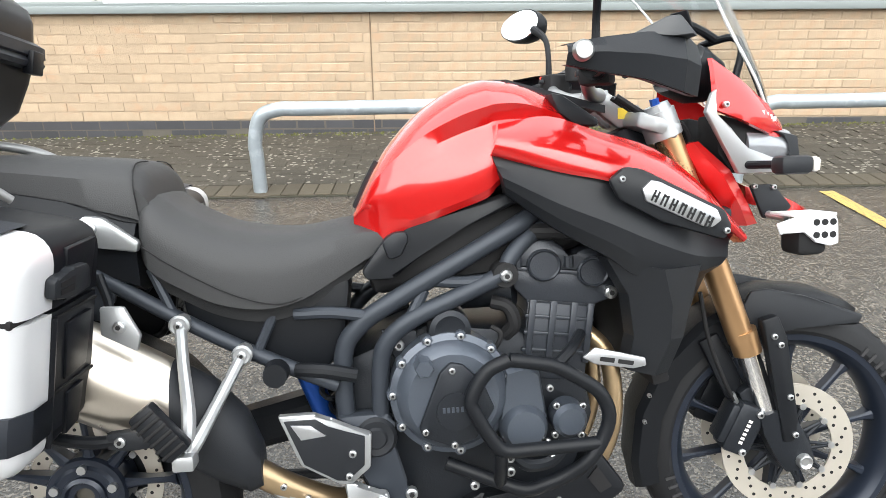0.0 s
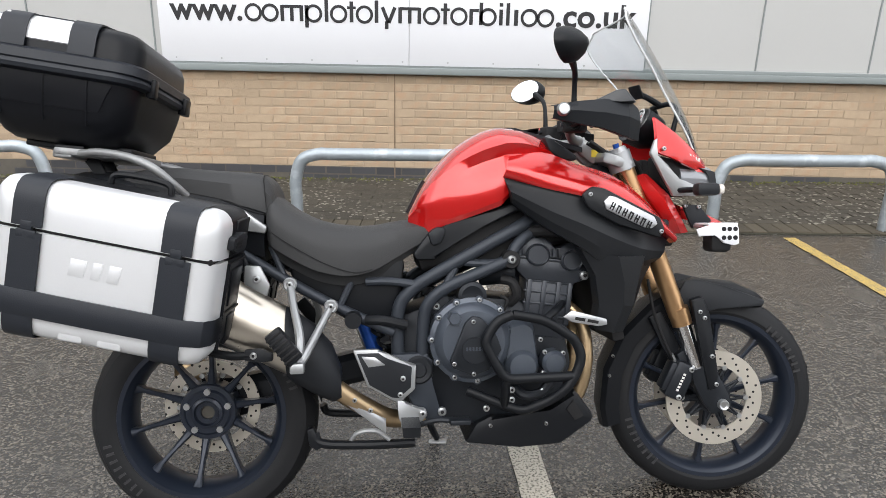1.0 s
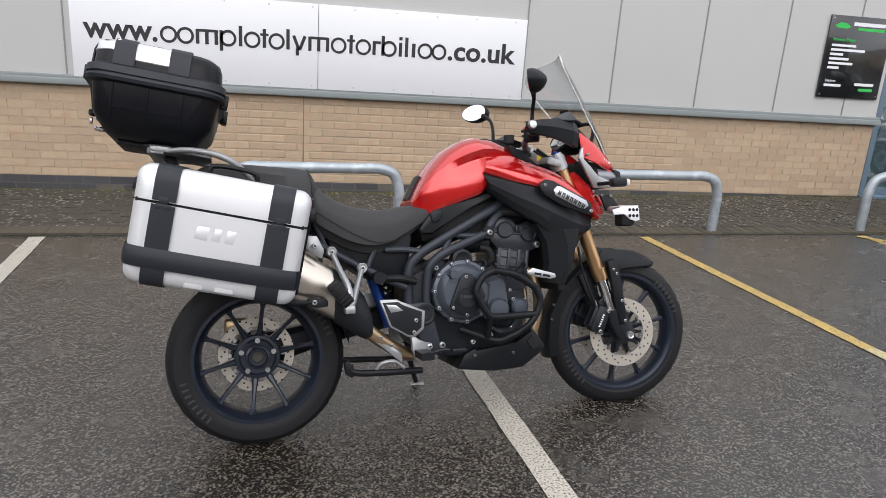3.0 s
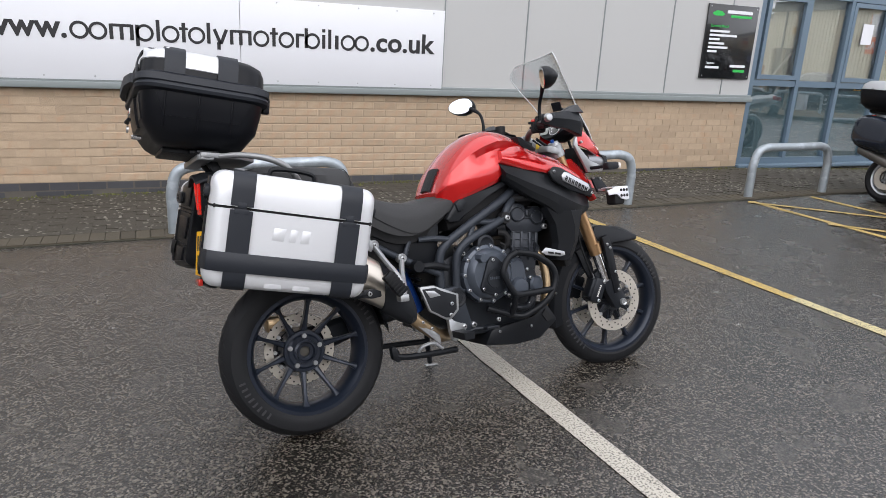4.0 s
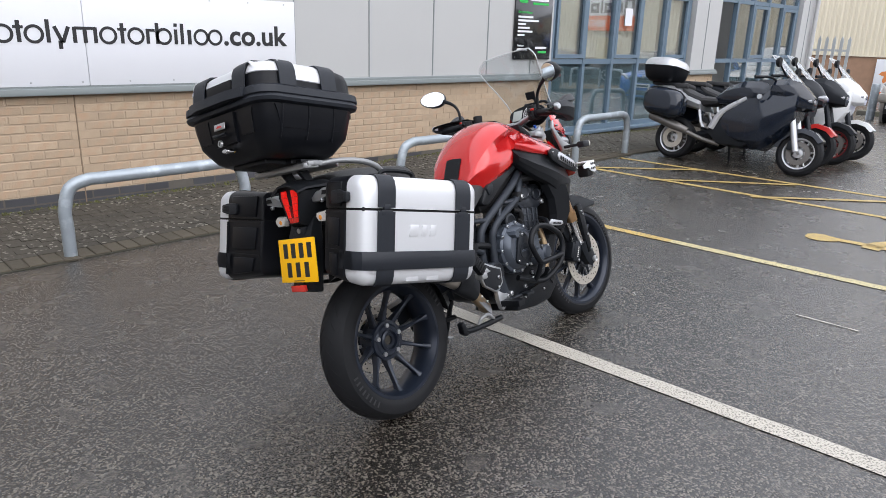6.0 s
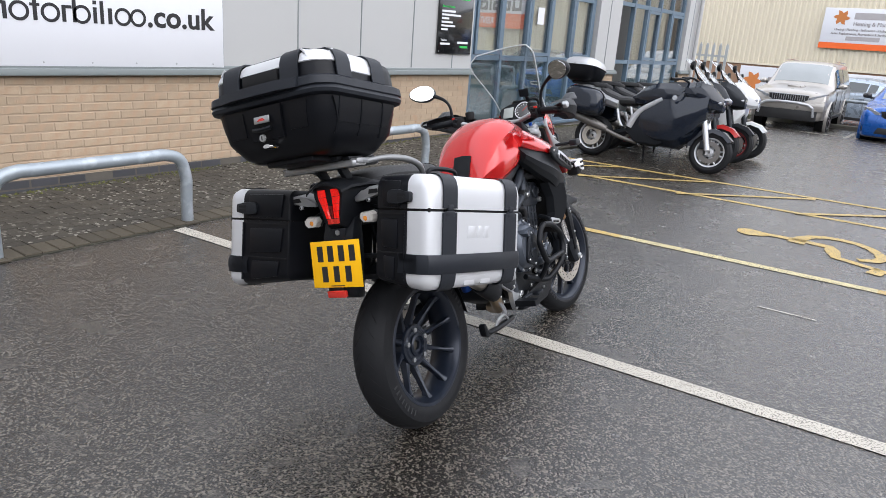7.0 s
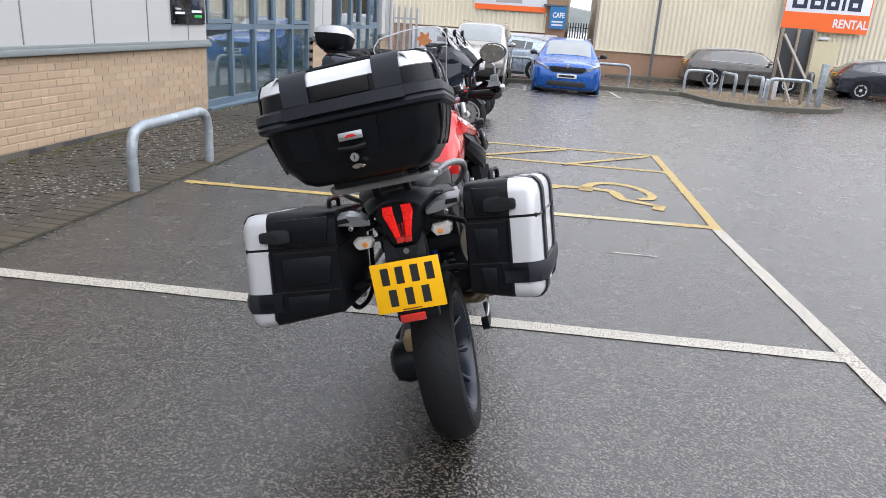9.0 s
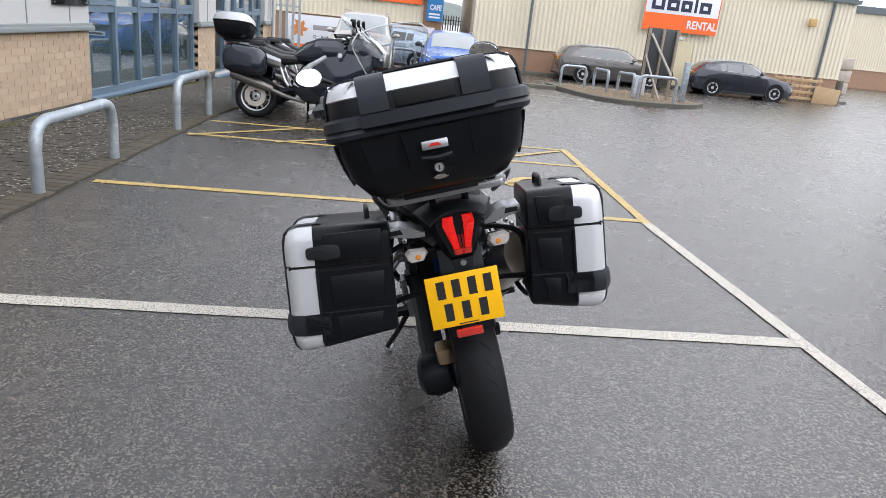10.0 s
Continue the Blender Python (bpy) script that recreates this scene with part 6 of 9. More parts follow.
    part("footpeg", loft([[(0.585 + a, s * (0.184 + 0.10 * f), 0.318 + b) for a, b in ((-0.022, -0.013), (0.022, -0.013), (0.024, 0.013), (-0.024, 0.013))] for f in (0, 0.1, 0.9, 1)]), M_BLACKPL, bike, "black serrated footpeg")
    part("brake_pedal", tube([(0.60, s * 0.185, 0.305), (0.66, s * 0.20, 0.325), (0.72, s * 0.215, 0.322)], 0.008, 8, 4), M_ENGDARK, bike)
    part("pedal_pad", box(0.69, 0.745, s * 0.222 - 0.022, s * 0.222 + 0.022, 0.320, 0.333, 0.003), M_ENGDARK, bike)
# lower bar of the centre stand, swing arm, shaft housing, side stand
part("centre_stand", tube([(0.325, -0.15, 0.285), (0.345, -0.155, 0.258), (0.46, -0.155, 0.250), (0.60, -0.14, 0.245)], 0.0125, 10, 4), M_BLACKPL, bike, "black centre stand folded up")
part("centre_stand", tube([(0.325, 0.15, 0.285), (0.345, 0.155, 0.258), (0.46, 0.155, 0.250), (0.60, 0.14, 0.245)], 0.0125, 10, 4), M_BLACKPL, bike)
part("centre_stand_foot", prism([(0.305, 0.30), (0.322, 0.305), (0.345, 0.25), (0.33, 0.24), (0.31, 0.255)], -0.165, -0.135, 0.004), M_BLACKPL, bike)
part("stand_tang", tube([(0.42, -0.15, 0.255), (0.44, -0.16, 0.285), (0.49, -0.16, 0.29), (0.53, -0.155, 0.262)], 0.007, 8, 4), M_SILVER, bike)
part("swing_arm", loft([[(x, 0.118 + a * w, z + b * h) for a, b in ((-1, -0.6), (-0.6, -1), (0.6, -1), (1, -0.6), (1, 0.6), (0.6, 1), (-0.6, 1), (-1, 0.6))] for x, z, w, h in ((-0.06, 0.318, 0.03, 0.050), (0.0, 0.318, 0.045, 0.072), (0.08, 0.335, 0.045, 0.060), (0.30, 0.385, 0.042, 0.046), (0.58, 0.445, 0.045, 0.050))]), M_ENGDARK, bike, "black single sided swing arm")
part("final_drive", lathe([(0.0, 0.19), (0.04, 0.188), (0.07, 0.17), (0.082, 0.13), (0.075, 0.08), (0.04, 0.06)], 32, "y", (0, 0, 0.318)), M_ENGDARK, bike, "black final drive housing")
part("shock_absorber", tube([(0.42, 0.02, 0.68), (0.52, 0.02, 0.40)], 0.024, 14, 1), M_BLUE, bike, "blue rear shock absorber")
part("shock_spring", tube([(0.47 + 0.1 * (k / 40) + 0.03 * math.cos(k * 0.9) * 0.4, -0.02 + 0.035 * math.sin(k * 0.9), 0.60 - 0.20 * k / 40) for k in range(41)], 0.006, 6, 2), M_ENGDARK, bike)
part("preload_knob", tube([(0.435, -0.165, 0.600), (0.435, -0.20, 0.600)], [0.024, 0.022], 16, 1), M_BLACKPL, bike)
part("preload_hose", tube([(0.47, -0.15, 0.595), (0.52, -0.165, 0.595), (0.58, -0.16, 0.58)], 0.014, 10, 3), M_BLACKPL, bike)
part("rear_hugger", loft([[(0.345 * math.cos(a), y, 0.318 + 0.345 * math.sin(a) + dz) for y, dz in ((-0.075, -0.03), (-0.07, 0.0), (-0.03, 0.012), (0.03, 0.012), (0.07, 0.0), (0.075, -0.03), (0.03, -0.006), (-0.03, -0.006))] for a in [radians(d) for d in (10, 30, 50, 70, 95, 115)]]), M_BLACKPL, bike, "black rear tyre hugger")
part("rear_caliper", box(-0.105, -0.020, 0.05, 0.11, 0.395, 0.455, 0.012), M_TANPIPE, bike, "bronze coloured rear brake caliper")
part("side_stand", tube([(0.62, 0.16, 0.33), (0.66, 0.245, 0.205), (0.70, 0.318, 0.110)], [0.014, 0.012, 0.011], 10, 3), M_ENGDARK, bike, "black side stand")
part("stand_foot", prism([(0.67, 0.30), (0.73, 0.29), (0.74, 0.335), (0.675, 0.355)], 0.090, 0.104, 0.003, axis="z"), M_SILVER, bike)

# ---- front end, built straight and then turned a little to the right ----
STEER = Matrix.Translation((1.2, 0, 1.04)) @ Matrix.Rotation(radians(-6), 4, Vector((-0.33, 0, 0.94)).normalized()) @ Matrix.Translation((-1.2, 0, -1.04))
fixed = {ob.name for ob in bike.children}


def straight(x, y, z):
    """Where a point of the turned right-hand side lies with the bars straight, y counted outwards."""
    p = STEER.inverted() @ Vector((x, -y, z))
    return p.x, -p.y, p.z


for s in (-1, 1):
    y = 0.104 * s
    part("fork_tube", tube([(1.204, y, 1.055), (1.286, y, 0.842), (1.380, y, 0.590)], 0.0275, 20, 1), M_GOLD, bike, "gold anodised fork tube")
    part("fork_seal", tube([(1.378, y, 0.612), (1.394, y, 0.563)], [0.031, 0.0295], 20, 1), M_GOLD, bike)
    part("fork_slider", tube([(1.388, y, 0.582), (1.468, y, 0.355)], 0.0225, 18, 1), M_CHROME, bike, "polished fork slider")
    part("fork_foot", loft([[(x + a * w, y + b * 0.028, z + a * w * 0.35) for a, b in ((-1, -0.7), (-0.6, -1), (0.6, -1), (1, -0.7), (1, 0.7), (0.6, 1), (-0.6, 1), (-1, 0.7))] for x, z, w in ((1.446, 0.440, 0.030), (1.462, 0.400, 0.036), (1.490, 0.345, 0.036), (1.507, 0.312, 0.030))]), M_ENGDARK, bike, "black fork foot")
    part("fork_guard", prism([(1.405, 0.640), (1.440, 0.650), (1.462, 0.600), (1.492, 0.420), (1.487, 0.375), (1.462, 0.372), (1.452, 0.43), (1.425, 0.56)], s * 0.112, s * 0.138, 0.006), M_BLACKPL, bike, "black plastic fork guard")
    for p in ((1.432, s * 0.14, 0.606), (1.446, s * 0.14, 0.588), (1.470, s * 0.14, 0.475), (1.484, s * 0.14, 0.392)):
        bolt(p, 0.007, (0, s, 0))
    part("axle_end", lathe([(0.008, s * 0.142), (0.013, s * 0.146), (0.016, s * 0.142), (0.018, s * 0.10)], 20, "y", (1.507, 0, 0.330)), M_BOLT, bike)
    # four pot caliper
    m = Matrix.Translation((1.388, s * 0.088, 0.395)) @ Euler((0, radians(24), 0)).to_matrix().to_4x4()
    part("brake_caliper", box(-0.032, 0.032, -0.034, 0.034, -0.058, 0.058, 0.014, m=m), M_ENGDARK, bike, "black four piston brake caliper")
    part("caliper_bridge", box(-0.045, -0.02, -0.028, 0.028, -0.045, 0.045, 0.008, m=m), M_ENGDARK, bike)
    bm = bmesh.new()
    for k in range(6):
        box(-0.004, 0.004, s * 0.034 - 0.001, s * 0.034 + 0.001, -0.030 + k * 0.0100, -0.024 + k * 0.0100, bm=bm, m=m)
    tagged(part("caliper_bars", bm, M_PALEDECAL, bike), kind="stuff")
    for z in (-0.045, 0.045):
        pp = m @ Vector((0.012, s * 0.036, z))
        bolt(pp, 0.0085, (0, s, 0))
    part("brake_hose", tube([(1.375, s * 0.10, 0.45), (1.345, s * 0.115, 0.50), (1.305, s * 0.12, 0.60), (1.285, s * 0.12, 0.70)], 0.0045, 8, 5), M_DARK, bike)
    part("hose_union", tube([(1.375, s * 0.10, 0.452), (1.362, s * 0.107, 0.475)], 0.006, 8, 1), M_BOLT, bike)
    part("caliper_stay", prism([(1.38, 0.47), (1.42, 0.50), (1.46, 0.42), (1.43, 0.37)], s * 0.07, s * 0.10, 0.006), M_ENGDARK, bike)


def mudguard():
    c, rows = (1.507, 0.330), []
    for d, ro, hw in ((62, 0.334, 0.030), (68, 0.340, 0.055), (80, 0.348, 0.072), (95, 0.352, 0.074), (110, 0.350, 0.072), (125, 0.346, 0.068), (145, 0.343, 0.064), (165, 0.341, 0.062), (185, 0.340, 0.058), (196, 0.339, 0.048)):
        a = radians(d)
        u = Vector((math.cos(a), 0, math.sin(a)))
        ring = []
        for y, dr in ((-1.0, -0.052 if 100 < d else -0.03), (-0.98, -0.012), (-0.75, 0.002), (0, 0.007), (0.75, 0.002), (0.98, -0.012), (1.0, -0.052 if 100 < d else -0.03)):
            p = Vector((c[0], 0, c[1])) + u * (ro + dr)
            ring.append((p.x, y * hw, p.z))
        rows.append(ring)
    part("front_mudguard", sheet(rows, (0.0, 0, -0.004)), M_BLACKPL, bike, "black plastic front mudguard")
    for s in (-1, 1):
        part("mudguard_side", prism([(1.385, 0.650), (1.405, 0.690), (1.44, 0.694), (1.52, 0.675), (1.645, 0.630), (1.635, 0.608), (1.50, 0.612), (1.445, 0.585), (1.40, 0.588)], s * 0.074, s * 0.088, 0.006), M_GREYPL, bike, "dark grey mudguard side")
        part("mudguard_stay", prism([(1.30, 0.58), (1.34, 0.60), (1.385, 0.52), (1.41, 0.42), (1.38, 0.42), (1.34, 0.50)], s * 0.066, s * 0.080, 0.005), M_BLACKPL, bike)
        for p in ((1.20, 0.46), (1.19, 0.40)):
            bolt((p[0], s * 0.066, p[1]), 0.005, (0, s, 0))


mudguard()
# yokes, handlebar, controls
part("top_yoke", prism([(1.165, -0.135), (1.20, -0.145), (1.25, -0.135), (1.255, -0.07), (1.235, 0.0), (1.255, 0.07), (1.25, 0.135), (1.20, 0.145), (1.165, 0.135), (1.15, 0.05), (1.15, -0.05)], 1.030, 1.062, 0.008, axis="z", m=Matrix.Translation((0, 0, 0)) @ Matrix.Translation((1.185, 0, 1.042)) @ Euler((0, radians(18), 0)).to_matrix().to_4x4() @ Matrix.Translation((-1.2, 0, -1.046))), M_SILVER, bike, "cast silver top yoke")
part("lower_yoke", prism([(1.27, -0.14), (1.34, -0.14), (1.345, 0.14), (1.27, 0.14)], 0.84, 0.875, 0.01, axis="z"), M_ENGDARK, bike)
fixed.add(part("steering_head", tube([(1.16, 0, 1.03), (1.26, 0, 0.76)], 0.04, 16, 1), M_FRAMEPAINT, bike).name)
for s in (-1, 1):
    part("yoke_clamp", tube([(1.194, s * 0.104, 1.066), (1.213, s * 0.104, 1.016)], 0.037, 20, 1), M_SILVER, bike, "silver fork clamp")
    part("fork_cap", tube([(1.202, s * 0.104, 1.060), (1.194, s * 0.104, 1.080)], [0.0295, 0.024], 18, 1), M_SILVER, bike)
    part("preload_adjuster", tube([(1.194, s * 0.104, 1.078), (1.190, s * 0.104, 1.092)], 0.009, 6, 1), M_BLUE, bike)
    part("bar_riser", prism([(1.072, 1.100), (1.082, 1.116), (1.104, 1.114), (1.132, 1.090), (1.178, 1.074), (1.182, 1.050), (1.130, 1.036), (1.088, 1.070)], s * 0.035, s * 0.068, 0.006), M_SILVER, bike, "silver handlebar riser")
    for p in ((1.084, 1.114), (1.106, 1.110)):
        bolt((p[0], s * 0.0515, p[1]), 0.007, (0, 0, 1))
    part("riser_sticker", box(1.128, 1.150, s * 0.069 - 0.001, s * 0.069 + 0.001, 1.056, 1.078), M_YELLOWTAG, bike)
    part("handlebar", tube([(1.090, 0, 1.104), (1.090, s * 0.065, 1.104), (1.065, s * 0.11, 1.106), (1.044, s * 0.17, 1.122), (1.040, s * 0.215, 1.136), (1.040, s * 0.262, 1.144)], [0.015, 0.015, 0.014, 0.0125, 0.0115, 0.0112], 14, 5), M_ALU, bike, "tapered silver handlebar")
    part("grip", tube([(1.040, s * 0.262, 1.144), (1.018, s * 0.330, 1.140), (1.008, s * 0.368, 1.137)], 0.0172, 14, 4), M_BLACKPL, bike, "black rubber handlebar grip")
    part("grip_flange", tube([(1.042, s * 0.256, 1.144), (1.038, s * 0.266, 1.144)], 0.023, 14, 1), M_BLACKPL, bike)
    part("switch_block", box(-0.030, 0.028, -0.026, 0.026, -0.030, 0.028, 0.008, m=Matrix.Translation((1.050, s * 0.232, 1.144)) @ Euler((0, 0, radians(s * 25))).to_matrix().to_4x4()), M_DARK, bike, "black switch block")
    for k, (dx, dz, ma) in enumerate(((-0.034, 0.012, M_GREYPL), (-0.034, -0.008, M_GREYPL), (-0.030, 0.020, M_REDLENS))):
        part("switch", box(-0.006, 0.006, -0.008, 0.008, -0.005, 0.005, 0.002, m=Matrix.Translation((1.050 + dx, s * (0.225 + 0.008 * k), 1.144 + dz))), ma, bike)
    part("bar_end", tube([(1.009, s * 0.366, 1.137), (1.005, s * 0.376, 1.136)], [0.0155, 0.016], 14, 1), M_GREYPL, bike)
    part("lever", tube([(1.082, s * 0.225, 1.148), (1.090, s * 0.28, 1.138), (1.070, s * 0.345, 1.122)], [0.008, 0.0075, 0.006], 8, 4), M_ENGDARK, bike, "dark brake or clutch lever")
    part("reservoir", lathe([(0.0, 1.190), (0.022, 1.188), (0.024, 1.180), (0.022, 1.152), (0.0, 1.150)], 18, "z", (1.090, s * 0.185, 0)), M_DARK, bike)
    # hand guard: a wedge that folds round the grip
    rows = []
    for x, y, zt, zc, zb in ((0.942, 0.364, 1.150, 1.135, 1.118), (0.997, 0.374, 1.158, 1.133, 1.104), (1.065, 0.374, 1.164, 1.128, 1.092), (1.132, 0.358, 1.166, 1.120, 1.072), (1.172, 0.322, 1.148, 1.113, 1.066), (1.186, 0.280, 1.138, 1.108, 1.086), (1.190, 0.225, 1.132, 1.106, 1.090)):
        ring = []
        for dy, z in ((0.060, zt + 0.003), (0.016, zt), (0.003, zc + 0.010), (0.0, zc), (0.014, zb), (0.045, zb + 0.004)):
            q = straight(x - 0.012 - (0.03 if y < 0.3 and dy > 0.05 else 0), y + 0.026 - dy, z + 0.006)
            ring.append((q[0], s * q[1], q[2]))
        rows.append(ring)
    part("hand_guard", sheet(rows, (-0.004, -s * 0.004, 0)), M_GREYPL, bike, "black plastic hand guard", sharp=0.3)
    fin = [straight(x - 0.012, 0.371, z + 0.006) for x, z in ((1.040, 1.160), (1.100, 1.188), (1.122, 1.190), (1.150, 1.156), (1.110, 1.158))]
    part("hand_guard_fin", prism([(q[0], q[2]) for q in fin], s * 0.350, s * 0.387, 0.004), M_FIN, bike, "smoked plastic air deflector")
    disc = straight(0.947, 0.400, 1.142)
    part("guard_bolt", lathe([(0.0, s * (disc[1] + 0.008)), (0.0125, s * (disc[1] + 0.007)), (0.0165, s * (disc[1] + 0.001)), (0.0165, s * (disc[1] - 0.012))], 20, "y", (disc[0], 0, disc[2])), M_BOLT, bike, "round silver guard bolt")
    # mirror on its stalk
    hx, hy, hz = 0.984, 0.394, 1.314
    part("mirror_stalk", tube([(1.040, s * 0.262, 1.160), (1.040, s * 0.268, 1.225), (1.036, s * 0.296, 1.266), (1.016, s * 0.346, 1.296)], [0.0085, 0.007, 0.0075, 0.011], 10, 5), M_BLACKPL, bike, "black mirror stalk")
    shell = []
    turn = Matrix.Translation((hx, s * hy, hz)) @ Euler((0, 0, radians(40 if s > 0 else -24))).to_matrix().to_4x4() @ Euler((0, radians(17 if s > 0 else -7), 0)).to_matrix().to_4x4()
    for f, k in ((0.0, 0.97), (0.22, 1.0), (0.5, 0.9), (0.78, 0.62), (1.0, 0.2)):
        shell.append([turn @ Vector((0.062 * f, s * (0.070 * k * math.cos(t) - 0.016 * f), 0.044 * k * math.sin(t) * (1.0 - 0.1 * math.cos(t)))) for t in [2 * math.pi * j / 28 for j in range(28)]])
    mir = part("mirror", loft(shell), M_BLACKPL, bike, "oval black rear view mirror")
    part("mirror_glass", loft([[turn @ Vector((-0.001 - e, s * 0.065 * k * math.cos(t), 0.0405 * k * math.sin(t) * (1.0 - 0.1 * math.cos(t)))) for t in [2 * math.pi * j / 28 for j in range(28)]] for e, k in ((0, 1.0), (0.0012, 0.98))]), M_MIRROR, mir, "bright mirror glass")
for ob in list(bike.children):
    if ob.name not in fixed or ob == front:
        ob.matrix_basis = Matrix.Translation((0.012, 0.008, -0.006)) @ STEER
for wy, wr in ((-0.055, 0.007), (-0.035, 0.005), (0.03, 0.006), (0.055, 0.005)):
    part("wiring", tube([(1.12, wy * 1.5, 1.09), (1.19, wy * 1.6, 1.045), (1.262, wy * 1.3, 1.03), (1.292, wy, 0.95), (1.285, wy, 0.84)], wr, 8, 5), M_DARK, bike, "black wiring")


def cockpit():
    m = Matrix.Translation((1.290, 0, 1.144)) @ Euler((0, radians(-60), 0)).to_matrix().to_4x4()
    pod = part("instrument_pod", loft([[m @ Vector((0.052 * k * math.cos(t), 0.105 * k * math.sin(t) * (1 + 0.15 * math.cos(t)), z)) for t in [2 * math.pi * j / 28 for j in range(28)]] for z, k in ((-0.075, 0.6), (-0.045, 0.95), (0.0, 1.05), (0.012, 1.03), (0.010, 0.93))]), M_BLACKPL, bike, "black instrument pod")
    part("dial", lathe([(0.0, 0.014), (0.040, 0.014), (0.044, 0.012)], 28, "z", (0.0, -0.030, 0), m=m), mat("dial_face", (0.05, 0.05, 0.05), 0.3, coat=0.8), pod)
    part("dial_ring", lathe([(0.043, 0.012), (0.043, 0.018), (0.047, 0.018), (0.047, 0.012)], 28, "z", (0.0, -0.030, 0), m=m, closed=True), M_CHROME, pod)
    part("display", box(-0.030, 0.030, 0.028, 0.085, 0.011, 0.015, 0.002, m=m), mat("display_glass", (0.30, 0.32, 0.30), 0.15, coat=0.8), pod)
    bm = bmesh.new()
    for k in range(11):
        a = radians(-130 + 26 * k)
        box(-0.001, 0.001, -0.004, 0.004, 0.0145, 0.0155, bm=bm, m=m @ Matrix.Translation((0.034 * math.cos(a), -0.030 + 0.034 * math.sin(a), 0)) @ Euler((0, 0, a + math.pi / 2)).to_matrix().to_4x4())
    part("dial_ticks", bm, M_WHITE, pod)
    part("dial_needle", box(-0.0012, 0.0012, -0.032, 0.004, 0.016, 0.0175, m=m @ Matrix.Translation((0, -0.030, 0)) @ Euler((0, 0, 0.7)).to_matrix().to_4x4()), M_REDLENS, pod)
    part("accessory_bar", tube([(1.372, -0.075, 1.120), (1.385, -0.075, 1.178), (1.372, -0.060, 1.203), (1.345, -0.02, 1.200), (1.345, 0.02, 1.200), (1.372, 0.060, 1.203), (1.385, 0.075, 1.178), (1.372, 0.075, 1.120)], 0.0075, 10, 4), M_BLACKPL, bike, "black tubular accessory bar")
    part("phone_mount_arm", tube([(1.352, -0.03, 1.203), (1.320, -0.04, 1.219), (1.284, -0.045, 1.234)], [0.010, 0.009, 0.009], 10, 3), M_BLACKPL, bike, "black device mount")
    part("phone_mount_plate", box(-0.003, 0.003, -0.024, 0.024, -0.021, 0.021, 0.003, m=Matrix.Translation((1.270, -0.05, 1.238)) @ Euler((0, radians(-24), radians(20))).to_matrix().to_4x4()), M_BLACKPL, bike)
    # nose: red cowl, silver brackets, lamps, lower beak
    for s in (-1, 1):
        up = [(1.300, 1.156, 0.118), (1.355, 1.114, 0.125), (1.420, 1.063, 0.115), (1.462, 1.033, 0.085), (1.490, 1.022, 0.0)]
        lo = [(1.298, 1.055, 0.140), (1.350, 1.035, 0.142), (1.417, 1.008, 0.122), (1.465, 0.999, 0.088), (1.495, 0.988, 0.0)]
        rows = [[(a[0] * (1 - f) + b[0] * f, s * (a[2] * (1 - f) + b[2] * f + bu), a[1] * (1 - f) + b[1] * f) for a, b in zip(up, lo)] for f, bu in ((0, 0), (0.2, 0.006), (0.6, 0.008), (1, 0))]
        part("nose_cowl", sheet(rows, (-0.006, -s * 0.006, 0)), M_RED, bike, "red painted nose cowl", sharp=0.4)
        part("nose_side", prism([(1.418, 1.012), (1.474, 1.004), (1.469, 0.969), (1.448, 0.976)], s * 0.085, s * 0.112, 0.004), M_RED, bike)
        bm = bmesh.new()
        for k in range(4):
            box(1.398 + k * 0.010, 1.405 + k * 0.010, s * (0.1275 - 0.003 * k) - 0.0015, s * (0.1275 - 0.003 * k) + 0.0015, 1.042 - k * 0.004, 1.051 - k * 0.004, bm=bm)
        tagged(part("name_decal", bm, M_PALEDECAL, bike), kind="stuff")
        part("lamp_bracket", prism([(1.277, 1.051), (1.290, 1.088), (1.301, 1.096), (1.296, 1.044), (1.331, 1.019), (1.362, 0.975), (1.398, 0.966), (1.440, 0.950), (1.430, 0.930), (1.345, 0.929), (1.318, 0.981)], s * 0.128, s * 0.143, 0.004), M_SILVER, bike, "cast silver headlamp bracket")
        bolt((1.315, s * 0.149, 1.064), 0.007, (0, s, 0))
        part("headlamp", loft([[(x, s * (0.066 + 0.052 * k * math.cos(t)), z + 0.042 * k * math.sin(t)) for t in [2 * math.pi * j / 20 for j in range(20)]] for x, z, k in ((1.38, 0.985, 1.0), (1.455, 0.980, 1.0), (1.480, 0.978, 0.9), (1.490, 0.977, 0.55))]), M_LENS, bike, "clear headlamp")
        part("headlamp_shell", prism([(1.315, 1.050), (1.40, 1.03), (1.465, 1.00), (1.465, 0.955), (1.42, 0.93), (1.35, 0.93), (1.32, 0.97)], s * 0.02, s * 0.108, 0.010), M_DARK, bike)
        part("lamp_frame", prism([(1.435, 1.012), (1.482, 1.000), (1.488, 0.955), (1.468, 0.935), (1.45, 0.94), (1.468, 0.965), (1.463, 0.99)], s * 0.092, s * 0.120, 0.004), M_GREYPL, bike)
        # indicator on its stalk
        part("indicator_stalk", tube([(1.36, s * 0.13, 0.946), (1.40, s * 0.22, 0.946)], 0.008, 10, 1), M_BLACKPL, bike)
        part("indicator", box(1.366, 1.430, s * 0.235 - 0.022, s * 0.235 + 0.022, 0.928, 0.962, 0.010), M_GREYPL, bike, "black front indicator")
        part("indicator_lens", box(1.428, 1.444, s * 0.235 - 0.019, s * 0.235 + 0.019, 0.931, 0.959, 0.007), M_AMBER, bike)
